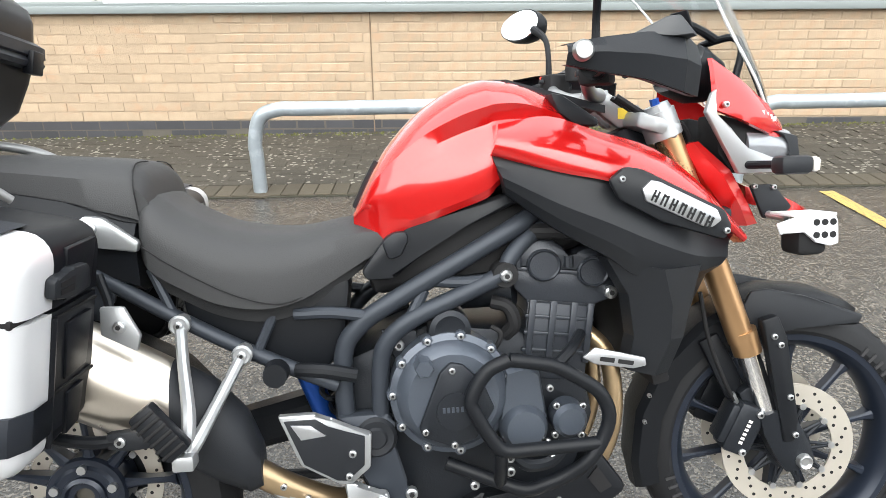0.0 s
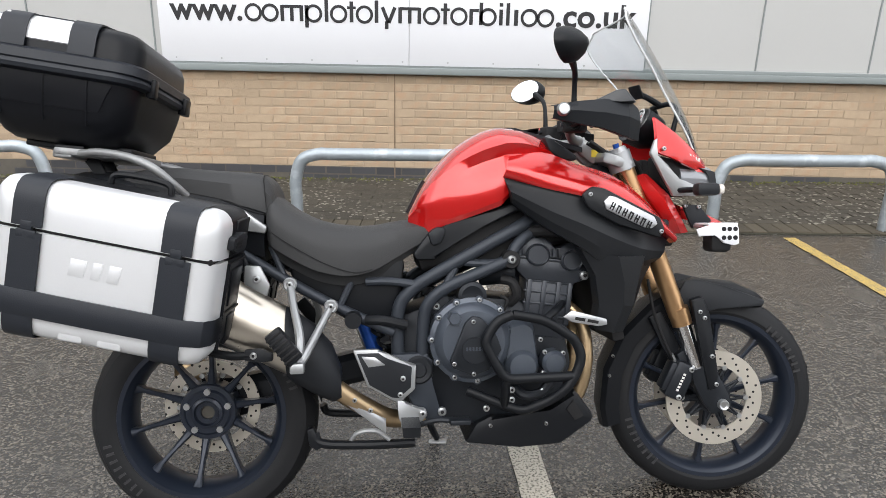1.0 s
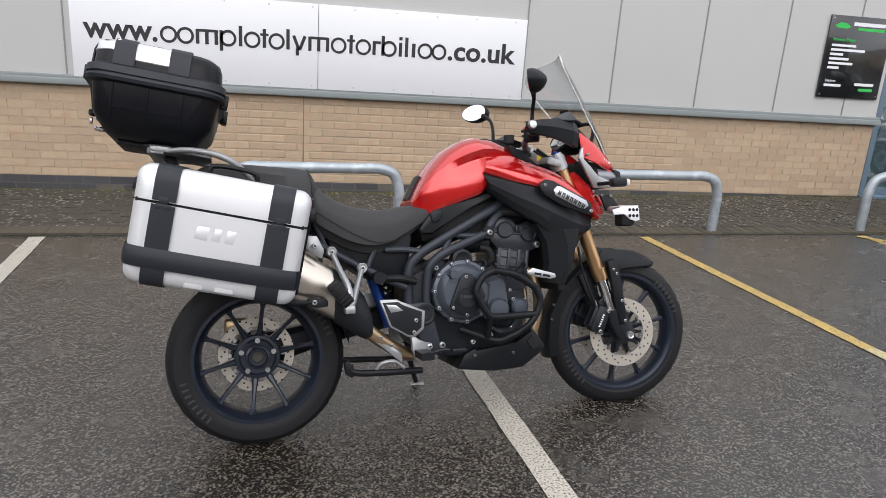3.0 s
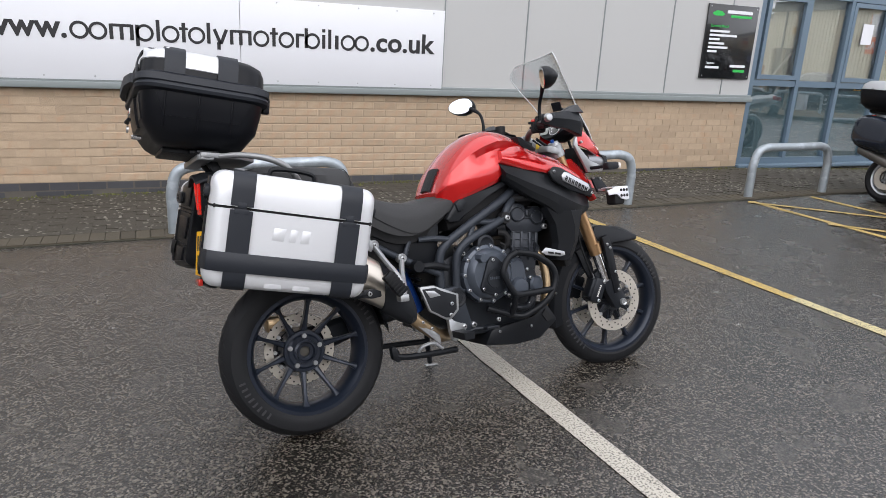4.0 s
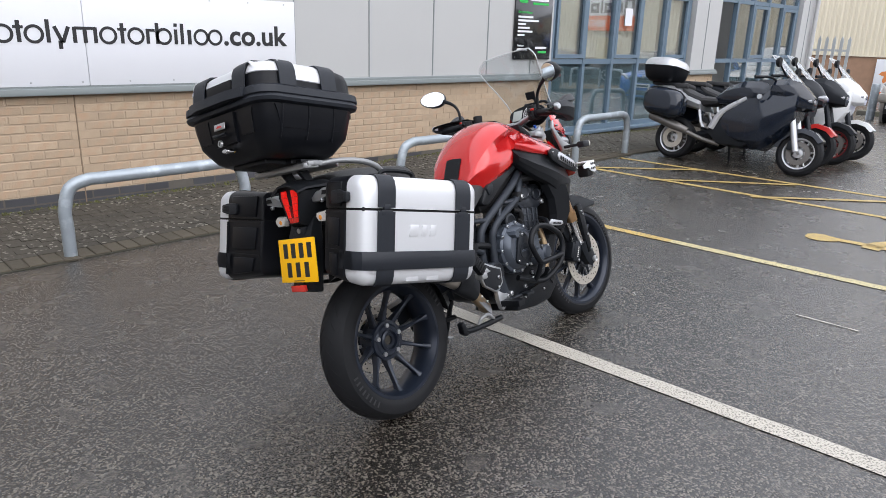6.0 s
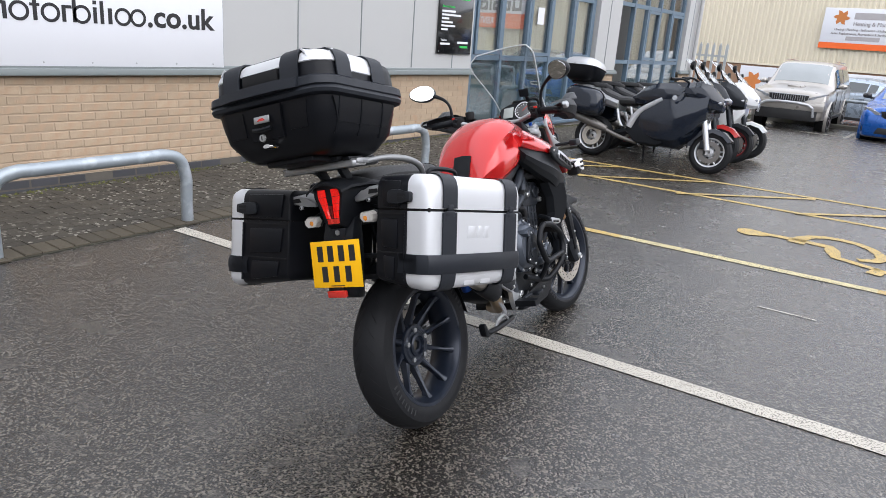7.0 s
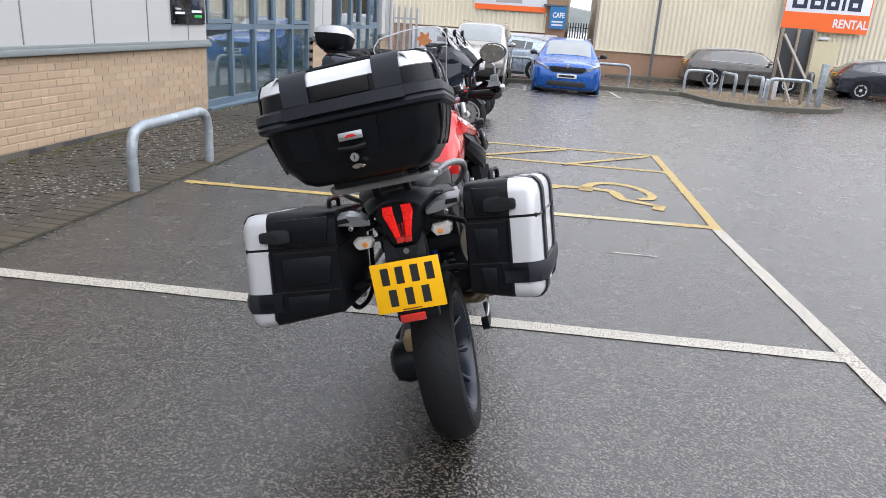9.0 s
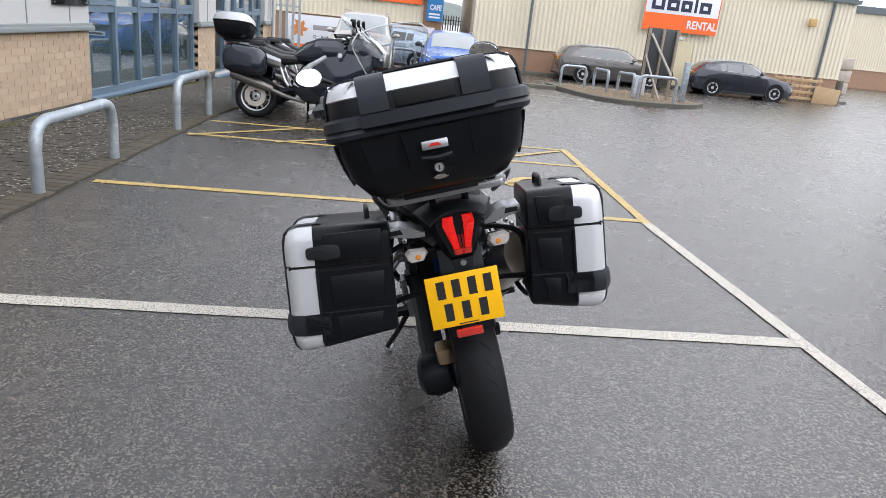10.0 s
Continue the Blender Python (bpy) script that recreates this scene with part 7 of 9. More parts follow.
        # red lower fairing blade, dark bracket and beak
        rows = [[(1.246, s * 0.112, 0.988), (1.288, s * 0.118, 0.915), (1.332, s * 0.112, 0.860), (1.361, s * 0.100, 0.822)], [(1.262, s * 0.118, 0.994), (1.316, s * 0.140, 0.926), (1.356, s * 0.130, 0.866), (1.386, s * 0.105, 0.822)], [(1.280, s * 0.106, 0.996), (1.342, s * 0.118, 0.936), (1.380, s * 0.115, 0.870), (1.410, s * 0.100, 0.825)]]
        part("fairing_blade", sheet(rows, (-0.004, -s * 0.012, 0)), M_RED, bike, "red painted fairing blade", sharp=0.35)
        part("beak_bracket", prism([(1.385, 0.905), (1.435, 0.905), (1.475, 0.858), (1.460, 0.845), (1.415, 0.835)], s * 0.105, s * 0.118, 0.004), M_GREYPL, bike)
        for p in ((1.392, 0.902), (1.432, 0.899)):
            bolt((p[0], s * 0.121, p[1]), 0.006, (0, s, 0))
        # fog lamp with a perforated white guard
        part("fog_arm", tube([(1.422, s * 0.11, 0.845), (1.437, s * 0.16, 0.838)], 0.008, 8, 1), M_ALU, bike)
        fog = part("fog_lamp", box(1.422, 1.482, s * 0.190 - 0.032, s * 0.190 + 0.032, 0.772, 0.836, 0.012), M_DARK, bike, "black fog lamp")
        part("fog_guard", prism([(1.374, 0.836), (1.422, 0.850), (1.490, 0.850), (1.496, 0.838), (1.498, 0.795), (1.482, 0.790), (1.450, 0.798), (1.430, 0.822), (1.382, 0.815)], s * 0.224, s * 0.231, 0.003), M_WHITE, fog, "white perforated lamp guard")
        part("fog_guard_top", box(1.407, 1.494, s * 0.19 - 0.040, s * 0.19 + 0.040, 0.847, 0.853, 0.002), M_WHITE, fog)
        bm = bmesh.new()
        for k in range(3):
            for z in (0.814, 0.838):
                lathe([(0.0065, s * 0.223), (0.0065, s * 0.2325)], 12, "y", (1.452 + k * 0.0165, 0, z - 0.002), bm)
        part("guard_holes", bm, M_DARK, fog)
        part("fog_lens", lathe([(0.0, 1.485), (0.024, 1.483), (0.027, 1.478)], 20, "x", (0, s * 0.190, 0.805)), M_LENS, fog)
    part("beak", loft([[(x, -w, zt), (x, -w * 0.5, zt + 0.008), (x, w * 0.5, zt + 0.008), (x, w, zt), (x, w * 1.05, zt - h), (x, -w * 1.05, zt - h)] for x, w, zt, h in ((1.40, 0.070, 0.900, 0.035), (1.47, 0.066, 0.882, 0.034), (1.53, 0.045, 0.858, 0.026), (1.572, 0.016, 0.838, 0.012))]), M_RED, bike, "red painted beak", sharp=0.4)
    # clear screen
    rows = []
    for f, xc, zc, hw, sweep in ((0, 1.480, 1.062, 0.115, 0.055), (0.12, 1.462, 1.120, 0.128, 0.070), (0.3, 1.420, 1.215, 0.132, 0.085), (0.48, 1.376, 1.290, 0.150, 0.090), (0.7, 1.325, 1.365, 0.172, 0.095), (0.86, 1.285, 1.420, 0.180, 0.085), (0.97, 1.262, 1.455, 0.150, 0.055), (1.0, 1.256, 1.464, 0.132, 0.045)):
        rows.append([(xc - sweep * abs(u) ** 2, 0.016 + hw * u, zc + 0.012 * (1 - abs(u))) for u in (-1, -0.8, -0.5, -0.2, 0, 0.2, 0.5, 0.8, 1)])
    sc = part("windscreen", sheet(rows, (-0.004, 0, -0.002)), M_SCREEN, bike, "tall clear plastic windscreen", sharp=1.2)
    sc.visible_shadow = False
    part("screen_edge", tube([r[0] for r in rows] + [rows[-1][4]] + [r[-1] for r in rows[::-1]], 0.0028, 6, 3), mat("screen_edge_plastic", (0.62, 0.64, 0.65), 0.2, coat=0.5), sc, "bright cut edge of the screen")
    for s in (-1, 1):
        part("screen_strut", tube([(1.394, s * 0.065, 1.178), (1.422, s * 0.075, 1.105), (1.44, s * 0.075, 1.05)], 0.007, 8, 3), M_BLACKPL, bike)


cockpit()
# ---- tail: rack, lamp, plate; its centre line stands a little off the wheel's ----
TAIL_Y = -0.020


def tail_ring(x, w, wb, zl, zt):
    return [(x, TAIL_Y + y, z) for y, z in ((-wb, zl + 0.012), (-wb * 0.8, zl), (wb * 0.8, zl), (wb, zl + 0.012), (w, zt - 0.035), (w * 0.86, zt - 0.008), (w * 0.5, zt), (-w * 0.5, zt), (-w * 0.86, zt - 0.008), (-w, zt - 0.035))]


part("tail_unit", loft([tail_ring(*r) for r in ((-0.318, 0.062, 0.034, 0.858, 0.992), (-0.300, 0.078, 0.044, 0.845, 1.004), (-0.22, 0.098, 0.060, 0.835, 0.998), (-0.10, 0.125, 0.09, 0.83, 0.978), (0.08, 0.145, 0.12, 0.80, 0.94), (0.20, 0.14, 0.13, 0.76, 0.90))]), M_BLACKPL, bike, "black plastic tail unit", sharp=0.6)
part("tail_roof", sheet([[(x, TAIL_Y + w * u, z - 0.030 * abs(u) ** 2.2) for u in (-1, -0.8, -0.4, 0, 0.4, 0.8, 1)] for x, w, z in ((-0.338, 0.078, 1.002), (-0.30, 0.094, 1.012), (-0.22, 0.115, 1.010), (-0.14, 0.130, 0.990))], (0, 0, -0.008)), M_GREYPL, bike, "dark grey hood over the tail lamp", sharp=0.8)


def lamp_cell(f0, f1, g0, g1, x, s):
    """A field of the tail lamp: f up its height, g from the middle outwards."""
    rows = []
    for f in (f0, (f0 + f1) / 2, f1):
        half = float(np.interp(f, (0, 0.25, 0.8, 1.0), (0.024, 0.028, 0.047, 0.043)))
        rows.append([(x - k, TAIL_Y - 0.004 + s * half * (g0 + (g1 - g0) * g), 0.862 + 0.116 * f) for g, k in ((0, 0), (0.2, 0.004), (0.8, 0.004), (1, 0))])
    return sheet(rows, (0.03, 0, 0))


for s in (-1, 1):
    # two lit columns of red cells over an unlit foot
    for f0, f1 in ((0.16, 0.36), (0.37, 0.57), (0.58, 0.78), (0.79, 1.0)):
        part("tail_lamp", lamp_cell(f0, f1, 0.30, 1.0, -0.322, s), M_TAIL, bike, "lit red tail lamp cell")
    part("lamp_middle", lamp_cell(0.16, 0.52, 0.0, 0.26, -0.320, s), M_REDDARK, bike, "dark red lens between the lit columns")
    part("lamp_foot", lamp_cell(0.0, 0.145, 0.0, 1.0, -0.321, s), M_REDLENS, bike, "red foot of the tail lamp")

    def off(y):
        return TAIL_Y * 0.7 + s * y
    rail = [(-0.27, 0.150, 1.050), (-0.20, 0.178, 1.050), (-0.12, 0.205, 1.034), (-0.06, 0.212, 1.006), (-0.02, 0.198, 0.970), (0.01, 0.168, 0.938)]
    part("grab_rail", tube([(x, off(y), z) for x, y, z in rail], [0.009, 0.010, 0.011, 0.011, 0.010, 0.008], 12, 5), M_RACK, bike, "grey cast grab rail")
    part("rack_foot", prism([(-0.30, 1.052), (-0.255, 1.050), (-0.225, 0.985), (-0.255, 0.985)], off(0.048) - 0.010, off(0.048) + 0.010, 0.004), M_GREYPL, bike)
    part("tail_side", prism([(-0.18, 0.925), (-0.10, 0.945), (0.09, 0.905), (0.16, 0.870), (0.10, 0.855), (-0.05, 0.885), (-0.14, 0.90)], s * 0.128, s * 0.150, 0.006), M_GREYPL, bike)
    part("tail_bracket", prism([(0.085, 0.880), (0.12, 0.905), (0.150, 0.900), (0.21, 0.855), (0.205, 0.835), (0.15, 0.845), (0.11, 0.850)], s * 0.150, s * 0.170, 0.005), M_SILVER, bike, "cast silver seat bracket")
    bolt((0.132, s * 0.172, 0.882), 0.009, (0, s, 0))
    mount = part("case_mount", prism([(off(0.088), 0.920), (off(0.086), 0.940), (off(0.125), 0.952), (off(0.155), 0.968), (off(0.198), 0.966), (off(0.202), 0.938), (off(0.160), 0.934), (off(0.125), 0.926)], -0.285, -0.215, 0.006, axis="x"), M_SILVER, bike, "silver bracket that carries the side case")
    part("mount_slot", prism([(off(0.150), 0.944), (off(0.156), 0.959), (off(0.190), 0.958), (off(0.190), 0.945)], -0.287, -0.280, axis="x"), M_DARK, mount)
    bolt((-0.290, off(0.150), 0.925), 0.008, (-1, 0, 0))
    iy, iz = off(0.124), 0.868
    part("indicator_stalk", tube([(-0.245, TAIL_Y + s * 0.045, 0.868), (-0.255, off(0.100), 0.868)], 0.008, 10, 1), M_BLACKPL, bike, "ribbed black indicator stalk")
    hexa = ((-1.0, 0.1), (-0.78, 0.85), (0.55, 1.0), (1.0, 0.45), (0.95, -0.35), (0.62, -0.95), (-0.6, -0.9))
    ind = part("indicator", loft([[(-0.240 - f, iy + s * 0.036 * k * a, iz + 0.022 * k * c) for a, c in hexa] for f, k in ((0, 0.6), (0.012, 0.95), (0.026, 1.0))]), M_BLACKPL, bike, "rear indicator")
    part("indicator_lens", loft([[(-0.266 - f, iy + s * 0.035 * k * a, iz + 0.021 * k * c) for a, c in hexa] for f, k in ((0, 1.0), (0.012, 0.96), (0.020, 0.80), (0.022, 0.45))]), M_AMBER, ind, "clear ribbed lens")
    part("indicator_bulb", lathe([(0.0, -0.2905), (0.007, -0.2895), (0.0105, -0.286), (0.0105, -0.280)], 14, "x", (0, iy - s * 0.004, iz - 0.002)), M_BULB, ind, "amber bulb behind the clear lens")
    part("pannier_frame", tube([(-0.20, s * 0.09, 0.90), (-0.20, s * 0.20, 0.86), (-0.21, s * 0.222, 0.80), (-0.18, s * 0.222, 0.64), (-0.02, s * 0.222, 0.58), (0.12, s * 0.215, 0.60), (0.16, s * 0.200, 0.72), (0.14, s * 0.18, 0.80)], 0.0085, 10, 5), M_BLACKPL, bike, "black tubular pannier frame")
    part("pannier_stay", tube([(-0.235, s * 0.06, 0.73), (-0.21, s * 0.14, 0.72), (-0.195, s * 0.222, 0.70)], 0.009, 10, 3), M_BLACKPL, bike)
RACK = Matrix.Translation((-0.22, TAIL_Y * 0.5, 1.048)) @ Euler((0, radians(5), 0)).to_matrix().to_4x4()
rack = part("rear_rack", prism([(-0.105, -0.165), (-0.085, -0.172), (0.03, -0.150), (0.09, -0.09), (0.09, 0.09), (0.03, 0.150), (-0.085, 0.172), (-0.105, 0.165)], -0.009, 0.009, 0.004, axis="z", m=RACK), M_RACK, bike, "grey cast luggage rack")
part("rack_edge", prism([(-0.113, -0.150), (-0.100, -0.166), (-0.060, -0.166), (-0.060, 0.166), (-0.100, 0.166), (-0.113, 0.150)], -0.016, 0.004, 0.004, axis="z", m=RACK), M_SILVER, rack, "silver rear lip of the rack")
for y in (-0.125, -0.075, 0.075, 0.125):
    part("rack_pad", box(-0.112, -0.04, y - 0.014, y + 0.014, 0.006, 0.018, 0.003, m=RACK), M_BLACKPL, rack)
part("case_plate", box(-0.13, 0.07, -0.105, 0.105, 0.008, 0.024, 0.004, m=RACK), M_BLACKPL, bike)
part("plate_bracket", prism([(-0.235, 0.88), (-0.275, 0.87), (-0.305, 0.81), (-0.330, 0.62), (-0.322, 0.605), (-0.295, 0.60), (-0.26, 0.75)], TAIL_Y - 0.060, TAIL_Y + 0.072, 0.006), M_BLACKPL, bike, "black plate hanger")
part("tail_lock", lathe([(0.0, -0.309), (0.009, -0.309), (0.010, -0.295)], 16, "x", (0, TAIL_Y, 0.829)), M_BOLT, bike)
part("lock_surround", prism([(TAIL_Y - 0.034, 0.842), (TAIL_Y + 0.034, 0.842), (TAIL_Y + 0.026, 0.806), (TAIL_Y - 0.026, 0.806)], -0.305, -0.285, 0.004, axis="x"), M_GREYPL, bike)
mp = Matrix.Translation((-0.325, -0.004, 0.725)) @ Euler((radians(0.5), radians(7), 0)).to_matrix().to_4x4()
np_ = part("number_plate", box(-0.002, 0.002, -0.109, 0.109, -0.080, 0.080, 0.0018, m=mp), M_PLATE, bike, "yellow rear plate with plain dark bars")
for row, cols in ((0.036, (-0.075, -0.028, 0.020, 0.066)), (-0.034, (-0.052, 0.0, 0.052))):
    for y in cols:
        part("plate_bar", box(-0.0032, -0.002, y - 0.0125, y + 0.0125, row - 0.027, row + 0.027, m=mp), M_BLACKINK, np_)
part("plate_small_bar", box(-0.0032, -0.002, -0.03, 0.03, -0.0755, -0.0725, m=mp), M_BLACKINK, np_)
part("rear_reflector", box(-0.349, -0.335, -0.040, 0.040, 0.612, 0.636, 0.003), M_REDLENS, bike, "red reflector below the plate")
part("reflector_bracket", box(-0.336, -0.305, -0.020, 0.020, 0.616, 0.65, 0.003), M_BLACKPL, bike)

# ---- luggage on the motorcycle ----
def rounded(hx, hz, r, n=5):
    """A rounded rectangle in x, z."""
    out = []
    for cx, cz, a0 in ((hx - r, hz - r, 0), (-hx + r, hz - r, 90), (-hx + r, -hz + r, 180), (hx - r, -hz + r, 270)):
        out += [(cx + r * math.cos(radians(a0 + 90 * k / n)), cz + r * math.sin(radians(a0 + 90 * k / n))) for k in range(n + 1)]
    return out


def pannier(s, label, at, tilt, d1, d2, cut, yaw):
    """Side case: black inner shell, silver outer skin in lid and base, straps and a broad band."""
    m = BIKE @ Matrix.Translation(at) @ Euler((radians(tilt), radians(11.5), radians(yaw))).to_matrix().to_4x4()
    p = thing("pannier", m, label, "pannier", "hard cases on the motorcycle")
    hx, hz, face = 0.259, 0.184, d2 + 0.0045

    def lift(y, z):
        """The underside rises towards the wheel."""
        return z if z > 0 else z * (1 - cut * (1 - min(y, d2) / d2))

    def shell(depths, z0, z1, name, material, lab=""):
        rings = []
        for y, inset in depths:
            ring = []
            for x, z in rounded(hx - inset, hz - inset, 0.040):
                ring.append((x, s * y, lift(y, min(max(z, z0), z1))))
            rings.append(ring)
        return part(name, loft(rings), material, p, lab, sharp=0.8)
    inner = ((0.0, 0.012), (0.006, 0.004), (d1 - 0.010, 0.0), (d1 + 0.002, 0.003))
    shell(inner, -hz, 0.068, "inner_shell", M_CASEBLK, "black plastic inner half")
    shell(inner, 0.074, hz, "inner_lid", M_CASEBLK)
    outer = ((d1 - 0.002, 0.001), (d2 - 0.039, 0.002), (d2 - 0.019, 0.008), (d2 - 0.006, 0.022), (d2, 0.042))
    shell(outer, -hz, 0.067, "outer_shell", M_CASEALU, "silver brushed outer skin")
    shell(outer, 0.075, hz, "lid_skin", M_CASEALU, "silver brushed lid skin")
    part("lid_seal", box(-hx + 0.012, hx - 0.012, min(s * 0.005, s * (d2 - 0.009)), max(s * 0.005, s * (d2 - 0.009)), 0.064, 0.078, 0.003), M_DARK, p, "dark seam under the lid")

    def wrap(x0, x1, zs, name, off=0.003):
        rows = []
        for y, z in zs:
            z = lift(y, z)
            rows.append([(x0, s * (y + off), z), ((x0 + x1) / 2, s * (y + off * 1.6), z), (x1, s * (y + off), z)])
        return part(name, sheet(rows, (0, -s * 0.005, 0)), M_STRAP, p, "matt charcoal plastic strap")
    bend = ((d1 - 0.025, 0.0), (d1, 0.001), (d2 - 0.037, 0.002), (d2 - 0.019, 0.008), (d2 - 0.006, 0.022), (d2, 0.042))
    face_up = [(y + 0.003, hz - i + 0.004) for y, i in bend] + [(face, hz - 0.056), (face, 0.078)]
    face_dn = [(face, 0.066), (face, -hz + 0.056)] + [(y + 0.003, -hz + i - 0.004) for y, i in bend[::-1]]
    for x in (-0.164, 0.172):
        wrap(x - 0.034, x + 0.034, face_up, "strap")
        wrap(x - 0.034, x + 0.034, face_dn, "strap")
        part("strap_joint", box(x - 0.022, x + 0.022, s * (face + 0.0005) - 0.004, s * (face + 0.0005) + 0.004, 0.052, 0.070, 0.002), M_STRAP, p)
        part("strap_joint", box(x - 0.013, x + 0.013, s * (face + 0.0015) - 0.004, s * (face + 0.0015) + 0.004, 0.070, 0.090, 0.002), M_STRAP, p)
    rows = []
    for x, y in ((-hx - 0.004, d1 - 0.03), (-hx - 0.004, d2 - 0.039), (-hx + 0.010, d2 - 0.009), (-hx + 0.045, d2 + 0.009), (0, d2 + 0.012), (hx - 0.045, d2 + 0.009), (hx - 0.010, d2 - 0.009), (hx + 0.004, d2 - 0.039), (hx + 0.004, d1 - 0.03)):
        rows.append([(x, s * y, -0.125), (x * 1.006, s * (y + 0.005), -0.108), (x * 1.006, s * (y + 0.005), -0.082), (x, s * y, -0.065)])
    part("band", sheet(rows, (0, -s * 0.006, 0)), M_STRAP, p, "broad matt charcoal bumper band")
    # pressed maker's mark and foot notches: plain raised shapes
    for x0, x1 in ((-0.050, -0.018), (-0.010, 0.010), (0.018, 0.042)):
        shape = [(x0, -0.012), (x1 - 0.004, -0.012), (x1, 0.018), (x0 + 0.004, 0.018)]
        part("pressed_mark", prism([(x * 1.3 * -s, z * 1.3) for x, z in shape], s * (d2 - 0.001), s * (d2 + 0.0012), 0.0005), M_CASEALU, p)
    for x in (-0.045, 0.045):
        part("pressed_foot", box(x - 0.028, x + 0.028, s * (d2 - 0.007) - 0.004, s * (d2 - 0.007) + 0.004, -0.168, -0.142, 0.004), M_CASEALU, p)
    for xs in (-1, 1):
        latch = part("latch", prism([(s * (d1 - 0.072), 0.090), (s * (d1 - 0.030), 0.086), (s * (d1 - 0.018), 0.094), (s * (d1 + 0.016), 0.094), (s * (d1 + 0.020), 0.100), (s * (d1 + 0.020), 0.122), (s * (d1 + 0.014), 0.127), (s * (d1 - 0.018), 0.127), (s * (d1 - 0.030), 0.134), (s * (d1 - 0.068), 0.131), (s * (d1 - 0.076), 0.122), (s * (d1 - 0.077), 0.098)], xs * (hx - 0.002), xs * (hx + 0.015), 0.004, axis="x"), M_GREYPL, p, "black latch")
        for z in (0.104, 0.116):
            part("latch_slot", prism([(s * (d1 - 0.030), z - 0.005), (s * (d1 + 0.006), z - 0.0035), (s * (d1 + 0.006), z + 0.0035), (s * (d1 - 0.030), z + 0.005)], xs * (hx + 0.012), xs * (hx + 0.0165), axis="x"), M_DARK, latch)
        # raised fields and the groove lines of the moulded end
        for y0, y1, z0, z1 in ((0.026, d1 - 0.040, -0.052, 0.040), (0.026, d1 - 0.030, 0.082, 0.160), (0.040, d1 - 0.050, -0.158, -0.078)):
            part("end_panel", prism([(s * (y0 + 0.01), lift(y0, z0)), (s * y1, lift(y1, z0) - 0.004), (s * y1, z1), (s * y0, z1 + 0.003)], xs * (hx - 0.006), xs * (hx + 0.0035), 0.003, axis="x"), M_CASEBLK, p)
        for z in (-0.064, 0.058):
            part("end_groove", box(xs * (hx - 0.004), xs * (hx + 0.0015), min(s * 0.010, s * (d1 - 0.012)), max(s * 0.010, s * (d1 - 0.012)), z - 0.002, z + 0.002), M_DARK, p)
        part("edge_lip", tube([(xs * (hx + 0.001), s * (d1 - 0.006), z) for z in (-0.150, -0.05, 0.06)], 0.005, 6, 1), M_CASEBLK, p)
    part("carry_handle", tube([(-0.075, s * 0.06, hz - 0.002), (-0.065, s * 0.06, hz + 0.022), (0.0, s * 0.06, hz + 0.028), (0.065, s * 0.06, hz + 0.022), (0.075, s * 0.06, hz - 0.002)], 0.008, 8, 4), M_BLACKPL, p, "black carry handle")
    return p


pannier(-1, "silver and black hard pannier with charcoal straps on the motorcycle", (-0.090, -0.236, 0.776), 5.0, 0.138, 0.224, 0.12, -6.5)
pannier(1, "deep black backed silver pannier on the side stand side", (-0.080, 0.200, 0.768), 7.0, 0.222, 0.305, 0.22, 3.0)


